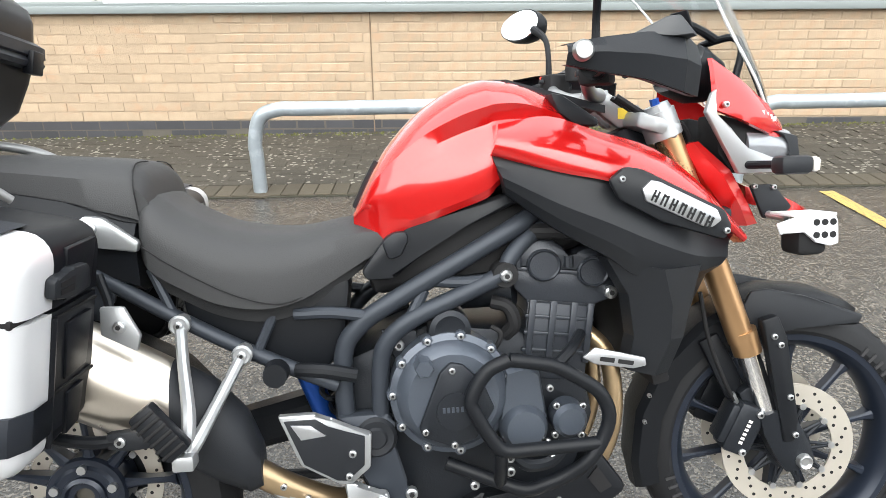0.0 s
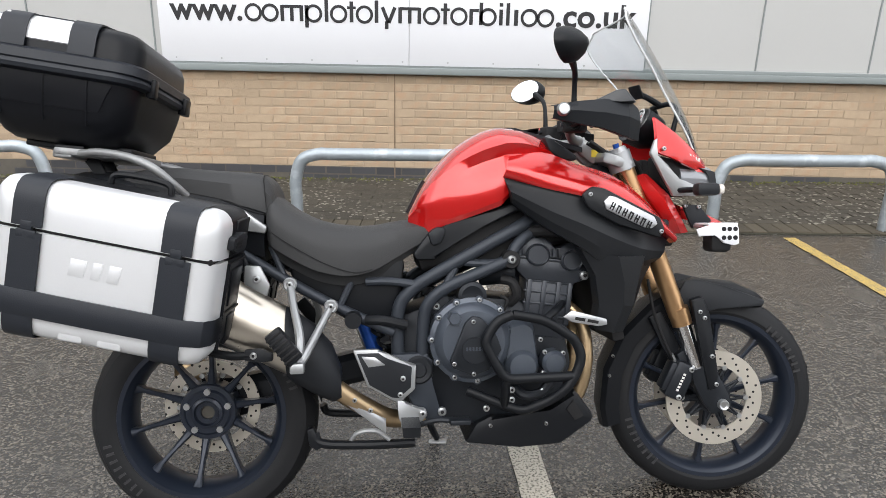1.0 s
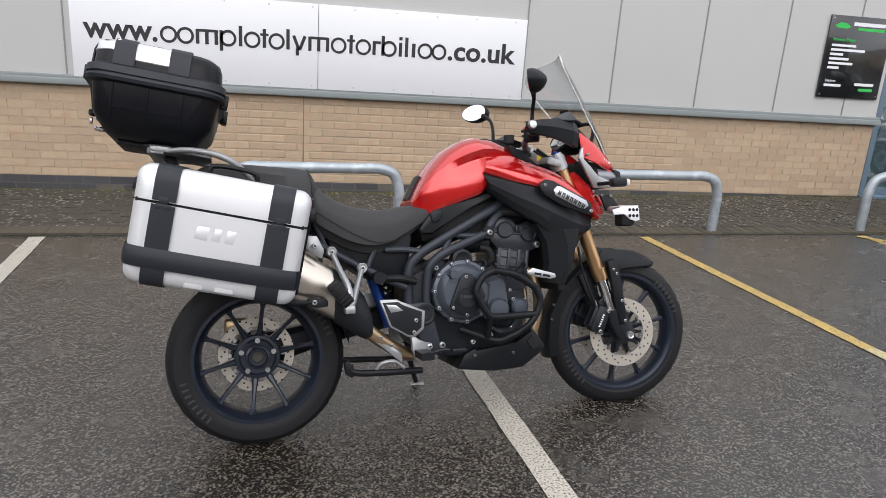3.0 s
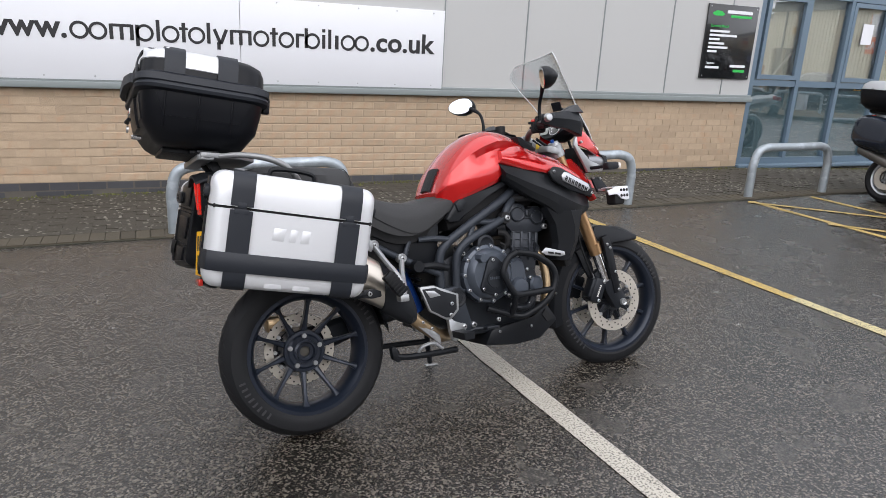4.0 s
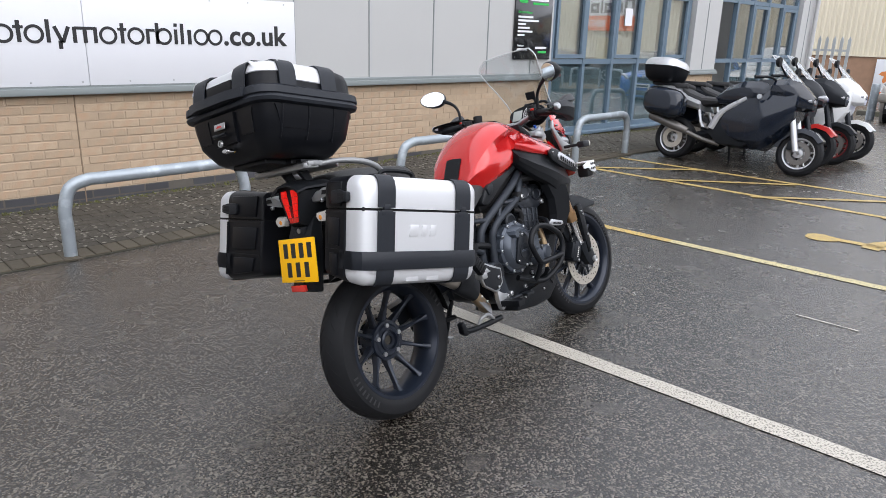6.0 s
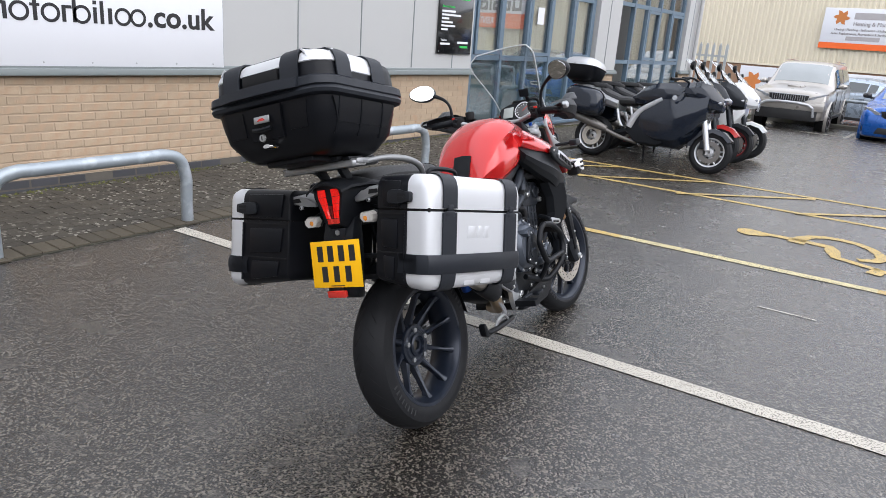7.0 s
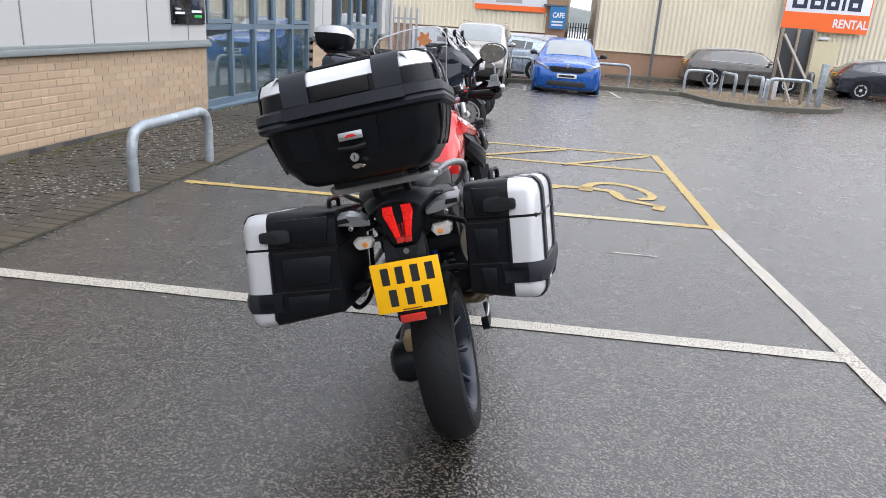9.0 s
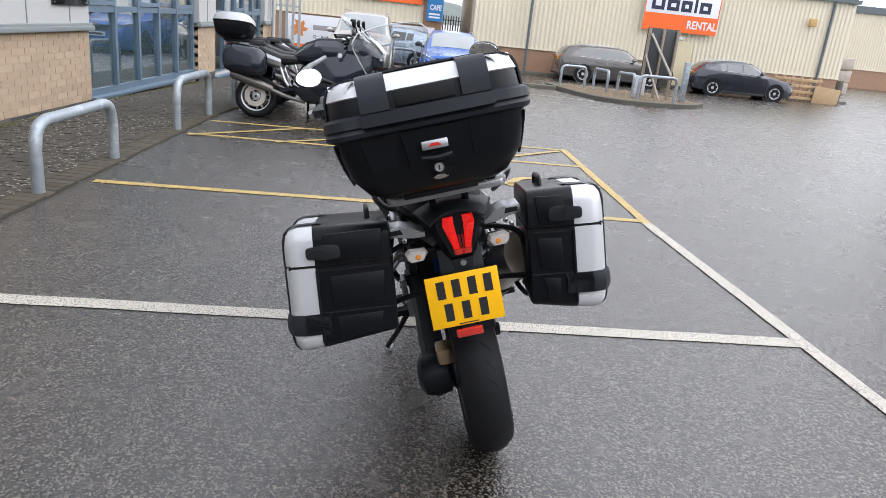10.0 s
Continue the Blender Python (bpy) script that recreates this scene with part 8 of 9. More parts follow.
def top_case():
    """Rear box: tapered black base, broad rim band, lid with silver plates and straps."""
    m = BIKE @ Matrix.Translation((-0.322, 0.013, 1.080)) @ Euler((0, radians(9), 0)).to_matrix().to_4x4()
    t = thing("top_case", m, "black hard top case with silver lid plates on the rear rack", "top case", "hard cases on the motorcycle")

    KX, KY = 0.915, 0.915

    def ring(hx, hy, z, r, n=6, sx=0.0):
        out, hx, hy = [], hx * KX, hy * KY
        for cx, cy, a0 in ((hx - r, hy - r, 0), (-hx + r, hy - r, 90), (-hx + r, -hy + r, 180), (hx - r, -hy + r, 270)):
            for k in range(n + 1):
                a = radians(a0 + 90 * k / n)
                x, y = cx + r * math.cos(a), cy + r * math.sin(a)
                out.append((x + sx, y, z))
        return out
    part("base", loft([ring(0.138, 0.170, 0.0, 0.05), ring(0.160, 0.202, 0.014, 0.06), ring(0.200, 0.246, 0.066, 0.07), ring(0.212, 0.262, 0.130, 0.07), ring(0.216, 0.268, 0.168, 0.07)]), M_CASEBLK, t, "tapered black plastic base", sharp=0.9)
    part("rim", loft([ring(0.216, 0.268, 0.160, 0.07), ring(0.232, 0.284, 0.166, 0.07), ring(0.236, 0.288, 0.176, 0.07), ring(0.230, 0.284, 0.186, 0.07), ring(0.236, 0.288, 0.190, 0.07), ring(0.234, 0.286, 0.212, 0.07), ring(0.220, 0.272, 0.220, 0.07)]), M_STRAP, t, "charcoal rim band", sharp=0.5)
    lid = [ring(0.216, 0.268, 0.218, 0.07), ring(0.214, 0.264, 0.262, 0.07), ring(0.204, 0.254, 0.286, 0.065), ring(0.180, 0.230, 0.302, 0.06), ring(0.12, 0.16, 0.309, 0.05), ring(0.03, 0.05, 0.311, 0.02)]
    part("lid", loft(lid), M_CASEBLK, t, "black plastic lid", sharp=0.9)

    def taper(z, side):
        """Half length (0) or half width (1) of the base at a height."""
        return float(np.interp(z, (0.0, 0.012, 0.070, 0.130, 0.168), ((0.150, 0.170, 0.200, 0.212, 0.216), (0.195, 0.215, 0.245, 0.262, 0.268))[side])) * KX

    levels = ((0.216, 0.268, 0.212, 0.07), (0.216, 0.268, 0.218, 0.07), (0.215, 0.266, 0.240, 0.07), (0.214, 0.264, 0.262, 0.07), (0.209, 0.259, 0.275, 0.067), (0.204, 0.254, 0.286, 0.065), (0.192, 0.242, 0.295, 0.062), (0.180, 0.230, 0.302, 0.06), (0.15, 0.195, 0.306, 0.055), (0.12, 0.16, 0.309, 0.05))

    def edge(v, hx, hy, r):
        """How far out the lid's outline lies at the offset v along it."""
        v = min(abs(v), hy - 0.002)
        return hx if v < hy - r else hx - r + math.sqrt(max(0, r * r - (v - hy + r) ** 2))

    def band(axis, side, c, hw, name, material, off, z0, z1, lab, n=6):
        """A plate or strap laid on the lid over one end (axis x) or one flank (axis y)."""
        rows = []
        for hx, hy, z, r in levels:
            if not z0 - 1e-4 <= z <= z1 + 1e-4:
                continue
            hx, hy = hx * KX, hy * KY
            row = []
            for i in range(n + 1):
                v = c + hw * (2 * i / n - 1)
                if axis == "x":
                    row.append((side * (edge(v, hx, hy, r) + off), v, z + off * 0.7))
                else:
                    row.append((v, side * (edge(v, hy, hx, r) + off), z + off * 0.7))
            rows.append(row)
        return part(name, sheet(rows, (-side * 0.004 if axis == "x" else 0, -side * 0.004 if axis == "y" else 0, -0.003)), material, t, lab, sharp=0.9)
    for s in (-1, 1):
        band("y", s, -0.020, 0.056, "silver_plate", M_CASEALU, 0.003, 0.22, 0.31, "silver lid plate")
        band("y", s, -0.160, 0.032, "silver_plate", M_CASEALU, 0.003, 0.262, 0.305, "silver lid plate")
        band("x", -1, s * 0.196, 0.036, "silver_plate", M_CASEALU, 0.003, 0.262, 0.305, "silver lid plate")
        for x in (-0.102, 0.064):
            band("y", s, x, 0.032, "strap", M_STRAP, 0.009, 0.212, 0.31, "charcoal strap over the lid")
        band("x", -1, s * 0.126, 0.036, "strap", M_STRAP, 0.011, 0.212, 0.31, "charcoal strap over the lid")
    band("x", -1, 0.0, 0.092, "silver_plate", M_CASEALU, 0.003, 0.262, 0.31, "silver lid plate")
    for x in (-0.102, 0.064):
        part("strap_top", sheet([[(x + u * 0.032, y * 0.16 * KY, 0.3165 + 0.002 * (1 - abs(y))) for u in (-1, 0, 1)] for y in (-1, -0.5, 0, 0.5, 1)], (0, 0, -0.005)), M_STRAP, t)
    for y in (-0.126, 0.126):
        part("strap_top", sheet([[(-0.11 * KX + 0.10 * f, y + u * 0.036, 0.318) for u in (-1, 0, 1)] for f in (0, 0.5, 1)], (0, 0, -0.005)), M_STRAP, t)
    # rear face: raised frame in the rim, handle recess, plate and lock
    rows = [[(-0.224 - d, y * KY, z) for y, d in ((-0.18, 0.002), (-0.10, 0.016), (0.10, 0.016), (0.18, 0.002))] for z in (0.186, 0.192, 0.210, 0.216)]
    part("rim_front", sheet(rows, (0.02, 0, 0)), M_STRAP, t)
    part("handle_recess", box(-0.207, -0.196, -0.075, 0.075, 0.222, 0.262, 0.003), M_DARK, t)
    part("lock_panel", sheet([[(-taper(z, 0) - 0.010, y * k, z) for y in (-0.07, -0.03, 0.03, 0.07)] for k, z in ((0.95, 0.058), (1.0, 0.09), (1.05, 0.125), (1.1, 0.155))], (0.010, 0, 0)), M_CASEBLK, t)
    part("maker_plate", box(-0.2135, -0.209, -0.033, 0.033, 0.106, 0.128, 0.002), M_ALU, t, "small silver plate with a red mark")
    part("maker_mark", prism([(-0.018, 0.113), (0.018, 0.113), (0.008, 0.121), (-0.008, 0.121)], -0.2148, -0.2132, axis="x"), M_REDLENS, t)
    part("handle_lip", tube([(-0.212, -0.038, 0.088), (-0.218, 0.0, 0.084), (-0.212, 0.038, 0.088)], 0.007, 8, 4), M_BLACKPL, t)
    part("lock", lathe([(0.0, -0.2165), (0.011, -0.2165), (0.0125, -0.210)], 18, "x", (0, 0.0, 0.060)), M_BOLT, t, "round key lock")
    part("lock_slot", box(-0.2175, -0.216, -0.0015, 0.0015, 0.054, 0.066), M_DARK, t)
    part("lock_button", loft([[(x, 0.021 * k * math.cos(a), 0.036 + 0.008 * k * math.sin(a)) for a in [2 * math.pi * j / 18 for j in range(18)]] for x, k in ((-0.170, 1), (-0.194, 1), (-0.200, 0.75))]), M_CHROME, t, "oval chrome release button")
    for s in (-1, 1):
        for x in (-0.125, -0.02, 0.085):
            part("base_rib", tube([(x, s * (taper(z, 1) + 0.002), z) for z in (0.05, 0.09, 0.13, 0.158)], 0.004, 6, 2), M_CASEBLK, t)
        part("base_panel", sheet([[(x, s * (taper(z, 1) + 0.003), z) for x in (-0.125 - k * 0.01, -0.05, 0.03, 0.115 + k * 0.01)] for k, z in enumerate((0.085, 0.11, 0.135, 0.155))], (0, -s * 0.004, 0)), M_CASEBLK, t)
        part("hinge", box(0.203, 0.226, s * 0.15 - 0.02, s * 0.16 + 0.02, 0.15, 0.20, 0.004), M_CASEBLK, t)
        part("end_panel", sheet([[(-taper(z, 0) - 0.003, s * y, z) for y in (0.095, 0.125, 0.150, 0.165 + 0.004 * k)] for k, z in enumerate((0.075, 0.10, 0.13, 0.152))], (0.004, 0, 0)), M_CASEBLK, t)
    part("foot_plate", box(-0.11, 0.14, -0.10, 0.10, -0.016, 0.002, 0.004), M_BLACKPL, t)
    return t


top_case()

# ---- the row of parked motorcycles ----
M_DARKBLUE = mat("dark_blue_black_paint", (0.007, 0.011, 0.020), 0.16, var=0.05, coat=0.35, spec=0.4)
M_SILVERPAINT = mat("silver_bike_paint", (0.50, 0.51, 0.53), 0.3, metal=0.5, var=0.05, coat=0.6)
M_WHITEPAINTG = mat("white_bike_paint", (0.72, 0.73, 0.74), 0.3, var=0.03, coat=0.8)


M_DULLDISC = mat("dull_brake_disc", (0.16, 0.15, 0.14), 0.4, metal=0.6)


def small_wheel(root, cx, r, width, rim_mat, spokes=5):
    c, w = (cx, 0, r), width / 2
    bm = lathe([(r - 0.095, -w * 0.7), (r - 0.075, -w * 0.8), (r - 0.07, w * 0.8), (r - 0.095, w * 0.7), (r - 0.105, 0)], 40, "y", c, closed=True)
    lathe([(0.015, -0.05), (0.05, -0.045), (0.05, 0.045), (0.015, 0.05)], 20, "y", c, bm, closed=True)
    rim = part("wheel", bm, rim_mat, root, "cast alloy wheel")
    for k in range(spokes):
        for o in (-0.13, 0.13):
            a = 2 * math.pi * k / spokes + o
            p0, p1 = Vector((cx + 0.045 * math.cos(a), 0, r + 0.045 * math.sin(a))), Vector((cx + (r - 0.09) * math.cos(a + o * 0.8), 0, r + (r - 0.09) * math.sin(a + o * 0.8)))
            part("spoke", tube([p0, p1], [0.016, 0.011], 6, 1), rim_mat, rim)
    prof = [(r - 0.08, -w * 0.85), (r - 0.045, -w), (r - 0.015, -w * 0.75), (r, 0), (r - 0.015, w * 0.75), (r - 0.045, w), (r - 0.08, w * 0.85)]
    part("tyre", lathe(prof, 48, "y", c, closed=True), M_RUBBER, rim, "black tyre")
    for s in (-1, 1):
        part("brake_disc", lathe([(0.075, s * 0.055), (0.13, s * 0.055), (0.13, s * 0.059), (0.075, s * 0.059)], 40, "y", c, closed=True), M_DULLDISC, rim)
    return rim


def fairing(root, name, stations, material, label=""):
    rings = []
    for x, w, zl, zt in stations:
        h = zt - zl
        pr = [(0, zt), (w * 0.55, zt - 0.03 * h), (w * 0.95, zt - 0.3 * h), (w, zl + 0.45 * h), (w * 0.8, zl + 0.12 * h), (w * 0.4, zl), (0, zl)]
        rings.append([(x, -y, z) for y, z in pr] + [(x, y, z) for y, z in pr[::-1] if y > 0])
    return part(name, loft(rings), material, root, label, sharp=0.5)


def parked_bike(pos, head, lean, paint, seat_mat, rim_mat, label, luggage=False, nose=1.0, screen=True, naked=False, guard=None):
    """A road motorcycle, x forward from the rear axle."""
    m = Matrix.Translation(pos) @ Euler((0, 0, radians(head))).to_matrix().to_4x4() @ Euler((radians(-lean), 0, 0)).to_matrix().to_4x4()
    g = thing("parked_motorcycle", m, label, "motorcycle", "row of parked motorcycles")
    small_wheel(g, 0.0, 0.262, 0.15, rim_mat)
    small_wheel(g, 1.50, 0.255, 0.11, rim_mat)
    for s in (-1, 1):
        part("fork_leg", tube([(1.30, s * 0.09, 0.85), (1.48, s * 0.09, 0.27)], [0.03, 0.035], 12, 1), M_SILVERPAINT if luggage else M_ENGDARK, g, "fork leg")
        part("brake_caliper", box(1.38, 1.44, s * 0.085 - 0.025, s * 0.085 + 0.025, 0.28, 0.38, 0.01), M_ENGDARK, g)
        part("handlebar", tube([(1.12, s * 0.05, 1.02), (1.06, s * 0.22, 1.05), (0.98, s * 0.36, 1.02)], 0.014, 8, 3), M_BLACKPL, g)
        part("grip", tube([(1.02, s * 0.29, 1.035), (0.97, s * 0.39, 1.015)], 0.019, 8, 1), M_BLACKPL, g)
        part("mirror_stalk", tube([(1.22, s * 0.17, 1.08), (1.18, s * 0.30, 1.18)], 0.010, 8, 1), M_BLACKPL, g)
        part("mirror", lathe([(0.0, -0.03), (0.035, -0.025), (0.055, 0.0), (0.05, 0.02), (0.0, 0.025)], 16, "x", (1.17, s * 0.33, 1.20)), M_BLACKPL, g, "black mirror")
        part("passenger_hanger", tube([(0.30, s * 0.14, 0.62), (0.36, s * 0.17, 0.48), (0.42, s * 0.17, 0.40)], 0.018, 8, 3), M_SILVERPAINT, g, "silver footrest hanger")
        part("footrest", tube([(0.44, s * 0.17, 0.40), (0.44, s * 0.28, 0.40)], 0.014, 8, 1), M_BLACKPL, g)
        part("side_frame", tube([(0.50, s * 0.17, 0.42), (0.60, s * 0.18, 0.62), (0.85, s * 0.17, 0.80)], [0.045, 0.036, 0.03], 10, 3), M_SILVERPAINT if luggage else M_ENGDARK, g, "cast side frame")
    part("front_mudguard", loft([[(1.50 + (0.280 + dr) * math.cos(a), y, 0.255 + (0.280 + dr) * math.sin(a)) for y, dr in ((-0.07, -0.05), (-0.065, 0.0), (0, 0.012), (0.065, 0.0), (0.07, -0.05), (0, 0.004))] for a in [radians(d) for d in (35, 60, 90, 120, 150, 170)]]), guard or paint, g, "painted mudguard")
    part("engine", prism([(0.45, 0.38), (0.55, 0.62), (0.90, 0.68), (1.10, 0.60), (1.08, 0.36), (0.9, 0.24), (0.6, 0.24)], -0.18, 0.18, 0.03), M_ENGDARK, g, "dark engine block")
    part("swing_arm", tube([(0.0, 0.10, 0.262), (0.50, 0.11, 0.42)], [0.05, 0.045], 10, 1), M_ENGDARK, g)
    part("side_stand", tube([(0.62, 0.16, 0.32), (0.60, 0.33, 0.07)], 0.014, 8, 1), M_ENGDARK, g)
    body_p = paint
    fairing(g, "tank_cover", ((0.45, 0.11, 0.72, 0.82), (0.58, 0.16, 0.70, 0.94), (0.75, 0.19, 0.70, 1.01), (0.95, 0.20, 0.70, 1.02), (1.08, 0.16, 0.74, 0.97)), body_p, "painted tank")
    if not naked:
        fairing(g, "main_fairing", ((0.62, 0.20, 0.34, 0.74), (0.85, 0.255, 0.24, 0.88), (1.10, 0.270, 0.24, 0.94), (1.28, 0.24, 0.40, 0.98), (1.40, 0.20, 0.60, 1.00)), body_p, "large painted fairing")
    fairing(g, "nose", ((1.10, 0.20, 0.78, 1.04), (1.28, 0.22, 0.74, 1.08), (1.42, 0.17, 0.72, 1.00), (1.54 * nose, 0.08, 0.74, 0.88)), body_p, "painted nose fairing")
    part("headlamp", loft([[(x, 0.13 * k * math.cos(t), 0.83 + 0.055 * k * math.sin(t)) for t in [2 * math.pi * j / 16 for j in range(16)]] for x, k in ((1.46, 1.0), (1.52, 0.8), (1.545, 0.4))]), M_LENS, g, "clear headlamp")
    if screen:
        rows = [[(1.38 - 0.30 * f - 0.06 * u * u, u * (0.20 - 0.04 * f), 1.03 + 0.27 * f) for u in (-1, -0.5, 0, 0.5, 1)] for f in (0, 0.35, 0.7, 1.0)]
        part("windscreen", sheet(rows, (-0.004, 0, 0)), M_SCREEN, g, "clear windscreen").visible_shadow = False
        part("screen_edge", tube([r[0] for r in rows] + [rows[-1][2]] + [r[-1] for r in rows[::-1]], 0.004, 6, 2), M_WHITEPAINTG, g)
    fairing(g, "rider_seat", ((0.02, 0.13, 0.80, 0.90), (0.12, 0.16, 0.72, 0.86), (0.30, 0.16, 0.68, 0.80), (0.46, 0.13, 0.70, 0.80), (0.56, 0.09, 0.74, 0.80)), seat_mat, "black vinyl seat")
    fairing(g, "tail", ((-0.36, 0.07, 0.80, 0.90), (-0.20, 0.12, 0.74, 0.92), (0.05, 0.16, 0.66, 0.86), (0.30, 0.17, 0.62, 0.76)), M_SILVERPAINT if luggage else paint, "painted tail")
    part("pillion_seat", box(-0.10 if luggage else -0.26, 0.08, -0.12, 0.12, 0.87, 0.93, 0.02), seat_mat, g, "black pillion seat")
    part("tail_lamp", box(-0.40, -0.35, -0.07, 0.07, 0.82, 0.88, 0.01), M_REDLENS, g)
    part("plate_hanger", box(-0.40, -0.37, -0.09, 0.09, 0.56, 0.74, 0.004), M_BLACKPL, g)
    part("silencer", tube([(-0.27, -0.24, 0.49), (-0.20, -0.24, 0.475), (0.05, -0.21, 0.40), (0.22, -0.18, 0.35)], [0.050, 0.056, 0.056, 0.04], 16, 3), M_DULLDISC, g, "brushed steel silencer")
    part("exhaust_pipe", tube([(0.20, -0.18, 0.345), (0.40, -0.15, 0.28), (0.62, -0.12, 0.24)], 0.026, 12, 3), M_DULLDISC, g)
    part("brake_disc_rear", lathe([(0.07, -0.09), (0.13, -0.09), (0.13, -0.094), (0.07, -0.094)], 32, "y", (0, 0, 0.262), closed=True), M_DISC, g)
    if luggage:
        def soft(cx, hx, hy, z, p=0.5, n=28):
            return [(cx + hx * math.copysign(abs(math.cos(t)) ** p, math.cos(t)), hy * math.copysign(abs(math.sin(t)) ** p, math.sin(t)), z) for t in [2 * math.pi * j / n for j in range(n)]]
        for s in (-1, 1):
            part("side_case", loft([[(-0.10 + x, s * y, 0.66 + z - 0.10 * x) for x, z, _ in soft(0.0, hx, hz, 0, 0.55)] for y, hx, hz in ((0.17, 0.24, 0.15), (0.30, 0.26, 0.17), (0.37, 0.245, 0.155), (0.405, 0.20, 0.12), (0.41, 0.10, 0.06))]), M_DARKBLUE, g, "glossy black side case", sharp=0.9)
            part("case_seam", tube([(-0.10 + x, s * 0.305, 0.66 + z - 0.10 * x) for x, z, _ in soft(0.0, 0.262, 0.172, 0, 0.55)], 0.005, 6, 1), M_DARK, g)
        tcb = part("rear_box", loft([soft(-0.31, hx, hy, z) for z, hx, hy in ((0.93, 0.15, 0.18), (0.97, 0.20, 0.23), (1.06, 0.225, 0.255), (1.11, 0.23, 0.26))]), M_CASEBLK, g, "black top box", sharp=0.9)
        part("rear_box_lid", loft([soft(-0.31, hx, hy, z) for z, hx, hy in ((1.112, 0.232, 0.262), (1.17, 0.222, 0.252), (1.21, 0.185, 0.215), (1.232, 0.11, 0.13), (1.236, 0.02, 0.03))]), M_SILVERPAINT, tcb, "silver lid", sharp=0.9)
        part("box_band", tube(soft(-0.31, 0.233, 0.263, 1.108)[:] + [soft(-0.31, 0.233, 0.263, 1.108)[0]], 0.007, 6, 1), M_DARK, tcb)
        part("rack", box(-0.42, -0.10, -0.10, 0.10, 0.895, 0.93, 0.01), M_BLACKPL, g)
        part("round_badge", lathe([(0.0, -0.272), (0.028, -0.271), (0.030, -0.255)], 20, "y", (1.02, 0, 0.82)), M_ALU, g)
    return g


parked_bike((6.22, 3.74, gz(6.2) - 0.01), -88, 11, M_DARKBLUE, M_SEAT, M_SILVERPAINT, "dark blue sports tourer with black cases and silver lidded top box", luggage=True)
parked_bike((6.92, 3.86, gz(6.9)), -86, 11, M_ENGDARK, M_SEAT, M_ENGDARK, "dark grey faired motorcycle with a red mudguard in the row", nose=0.98, guard=mat("red_bike_paint", (0.5, 0.02, 0.015), 0.3, coat=0.8))
parked_bike((7.55, 3.84, gz(7.55)), -86, 11, M_ENGDARK, M_SEAT, mat("red_edged_rim", (0.20, 0.02, 0.02), 0.4, metal=0.3), "black motorcycle with red wheels in the row", naked=True)
parked_bike((8.30, 3.85, gz(8.3)), -85, 11, M_WHITEPAINTG, M_SEAT, M_ENGDARK, "white touring motorcycle at the end of the row")

# ---- parked vehicles on the far side ----
M_CARGLASS = mat("dark_car_glass", (0.045, 0.055, 0.056), 0.05, var=0.25, vscale=1.6, coat=0.6, spec=0.8)
# The sky's reflection in the windscreens is put into this pale base colour.
M_CARSCREEN = mat("sky_painted_windscreen", (0.26, 0.285, 0.29), 0.06, var=0.3, vscale=1.2, coat=1.0, spec=0.9)
M_CARTRIM = mat("black_car_trim", (0.015, 0.015, 0.016), 0.5)
M_LAMPCLEAR = mat("car_lamp_lens", (0.34, 0.36, 0.39), 0.1, metal=0.3, var=0.2, vscale=20, coat=1.0)
M_PLATEW = mat("white_number_plate", (0.75, 0.75, 0.72), 0.4, var=0.02)


ESTATE = ((0.0, 0.24, 0.68, 0.72, 0.80, 0.62), (0.008, 0.20, 0.76, 0.80, 0.88, 0.70), (0.03, 0.18, 0.81, 0.86, 0.94, 0.75), (0.12, 0.17, 0.87, 0.92, 0.975, 0.76), (0.26, 0.17, 0.91, 0.97, 0.99, 0.76), (0.30, 0.17, 0.92, 1.00, 0.995, 0.76), (0.36, 0.17, 0.93, 1.20, 1.0, 0.73), (0.43, 0.17, 0.935, 1.40, 1.0, 0.69), (0.52, 0.17, 0.94, 1.455, 1.0, 0.68), (0.66, 0.17, 0.95, 1.46, 1.0, 0.68), (0.82, 0.17, 0.97, 1.43, 0.995, 0.67), (0.92, 0.18, 0.99, 1.375, 0.97, 0.64), (0.965, 0.20, 1.00, 1.20, 0.94, 0.64), (0.992, 0.24, 0.94, 1.00, 0.90, 0.66), (1.0, 0.34, 0.82, 0.88, 0.86, 0.68))
HATCH = ((0.0, 0.30, 0.52, 0.56, 0.78, 0.60), (0.015, 0.22, 0.64, 0.68, 0.86, 0.70), (0.05, 0.18, 0.74, 0.79, 0.93, 0.74), (0.13, 0.17, 0.84, 0.90, 0.97, 0.76), (0.24, 0.17, 0.92, 0.99, 0.99, 0.76), (0.28, 0.17, 0.93, 1.03, 0.995, 0.76), (0.36, 0.17, 0.94, 1.25, 1.0, 0.72), (0.44, 0.17, 0.95, 1.41, 1.0, 0.68), (0.54, 0.17, 0.97, 1.455, 1.0, 0.67), (0.68, 0.17, 1.00, 1.43, 1.0, 0.66), (0.80, 0.17, 1.03, 1.37, 0.99, 0.64), (0.89, 0.18, 1.05, 1.28, 0.97, 0.63), (0.955, 0.20, 1.03, 1.10, 0.94, 0.66), (0.99, 0.24, 0.93, 0.98, 0.90, 0.68), (1.0, 0.34, 0.80, 0.86, 0.86, 0.68))
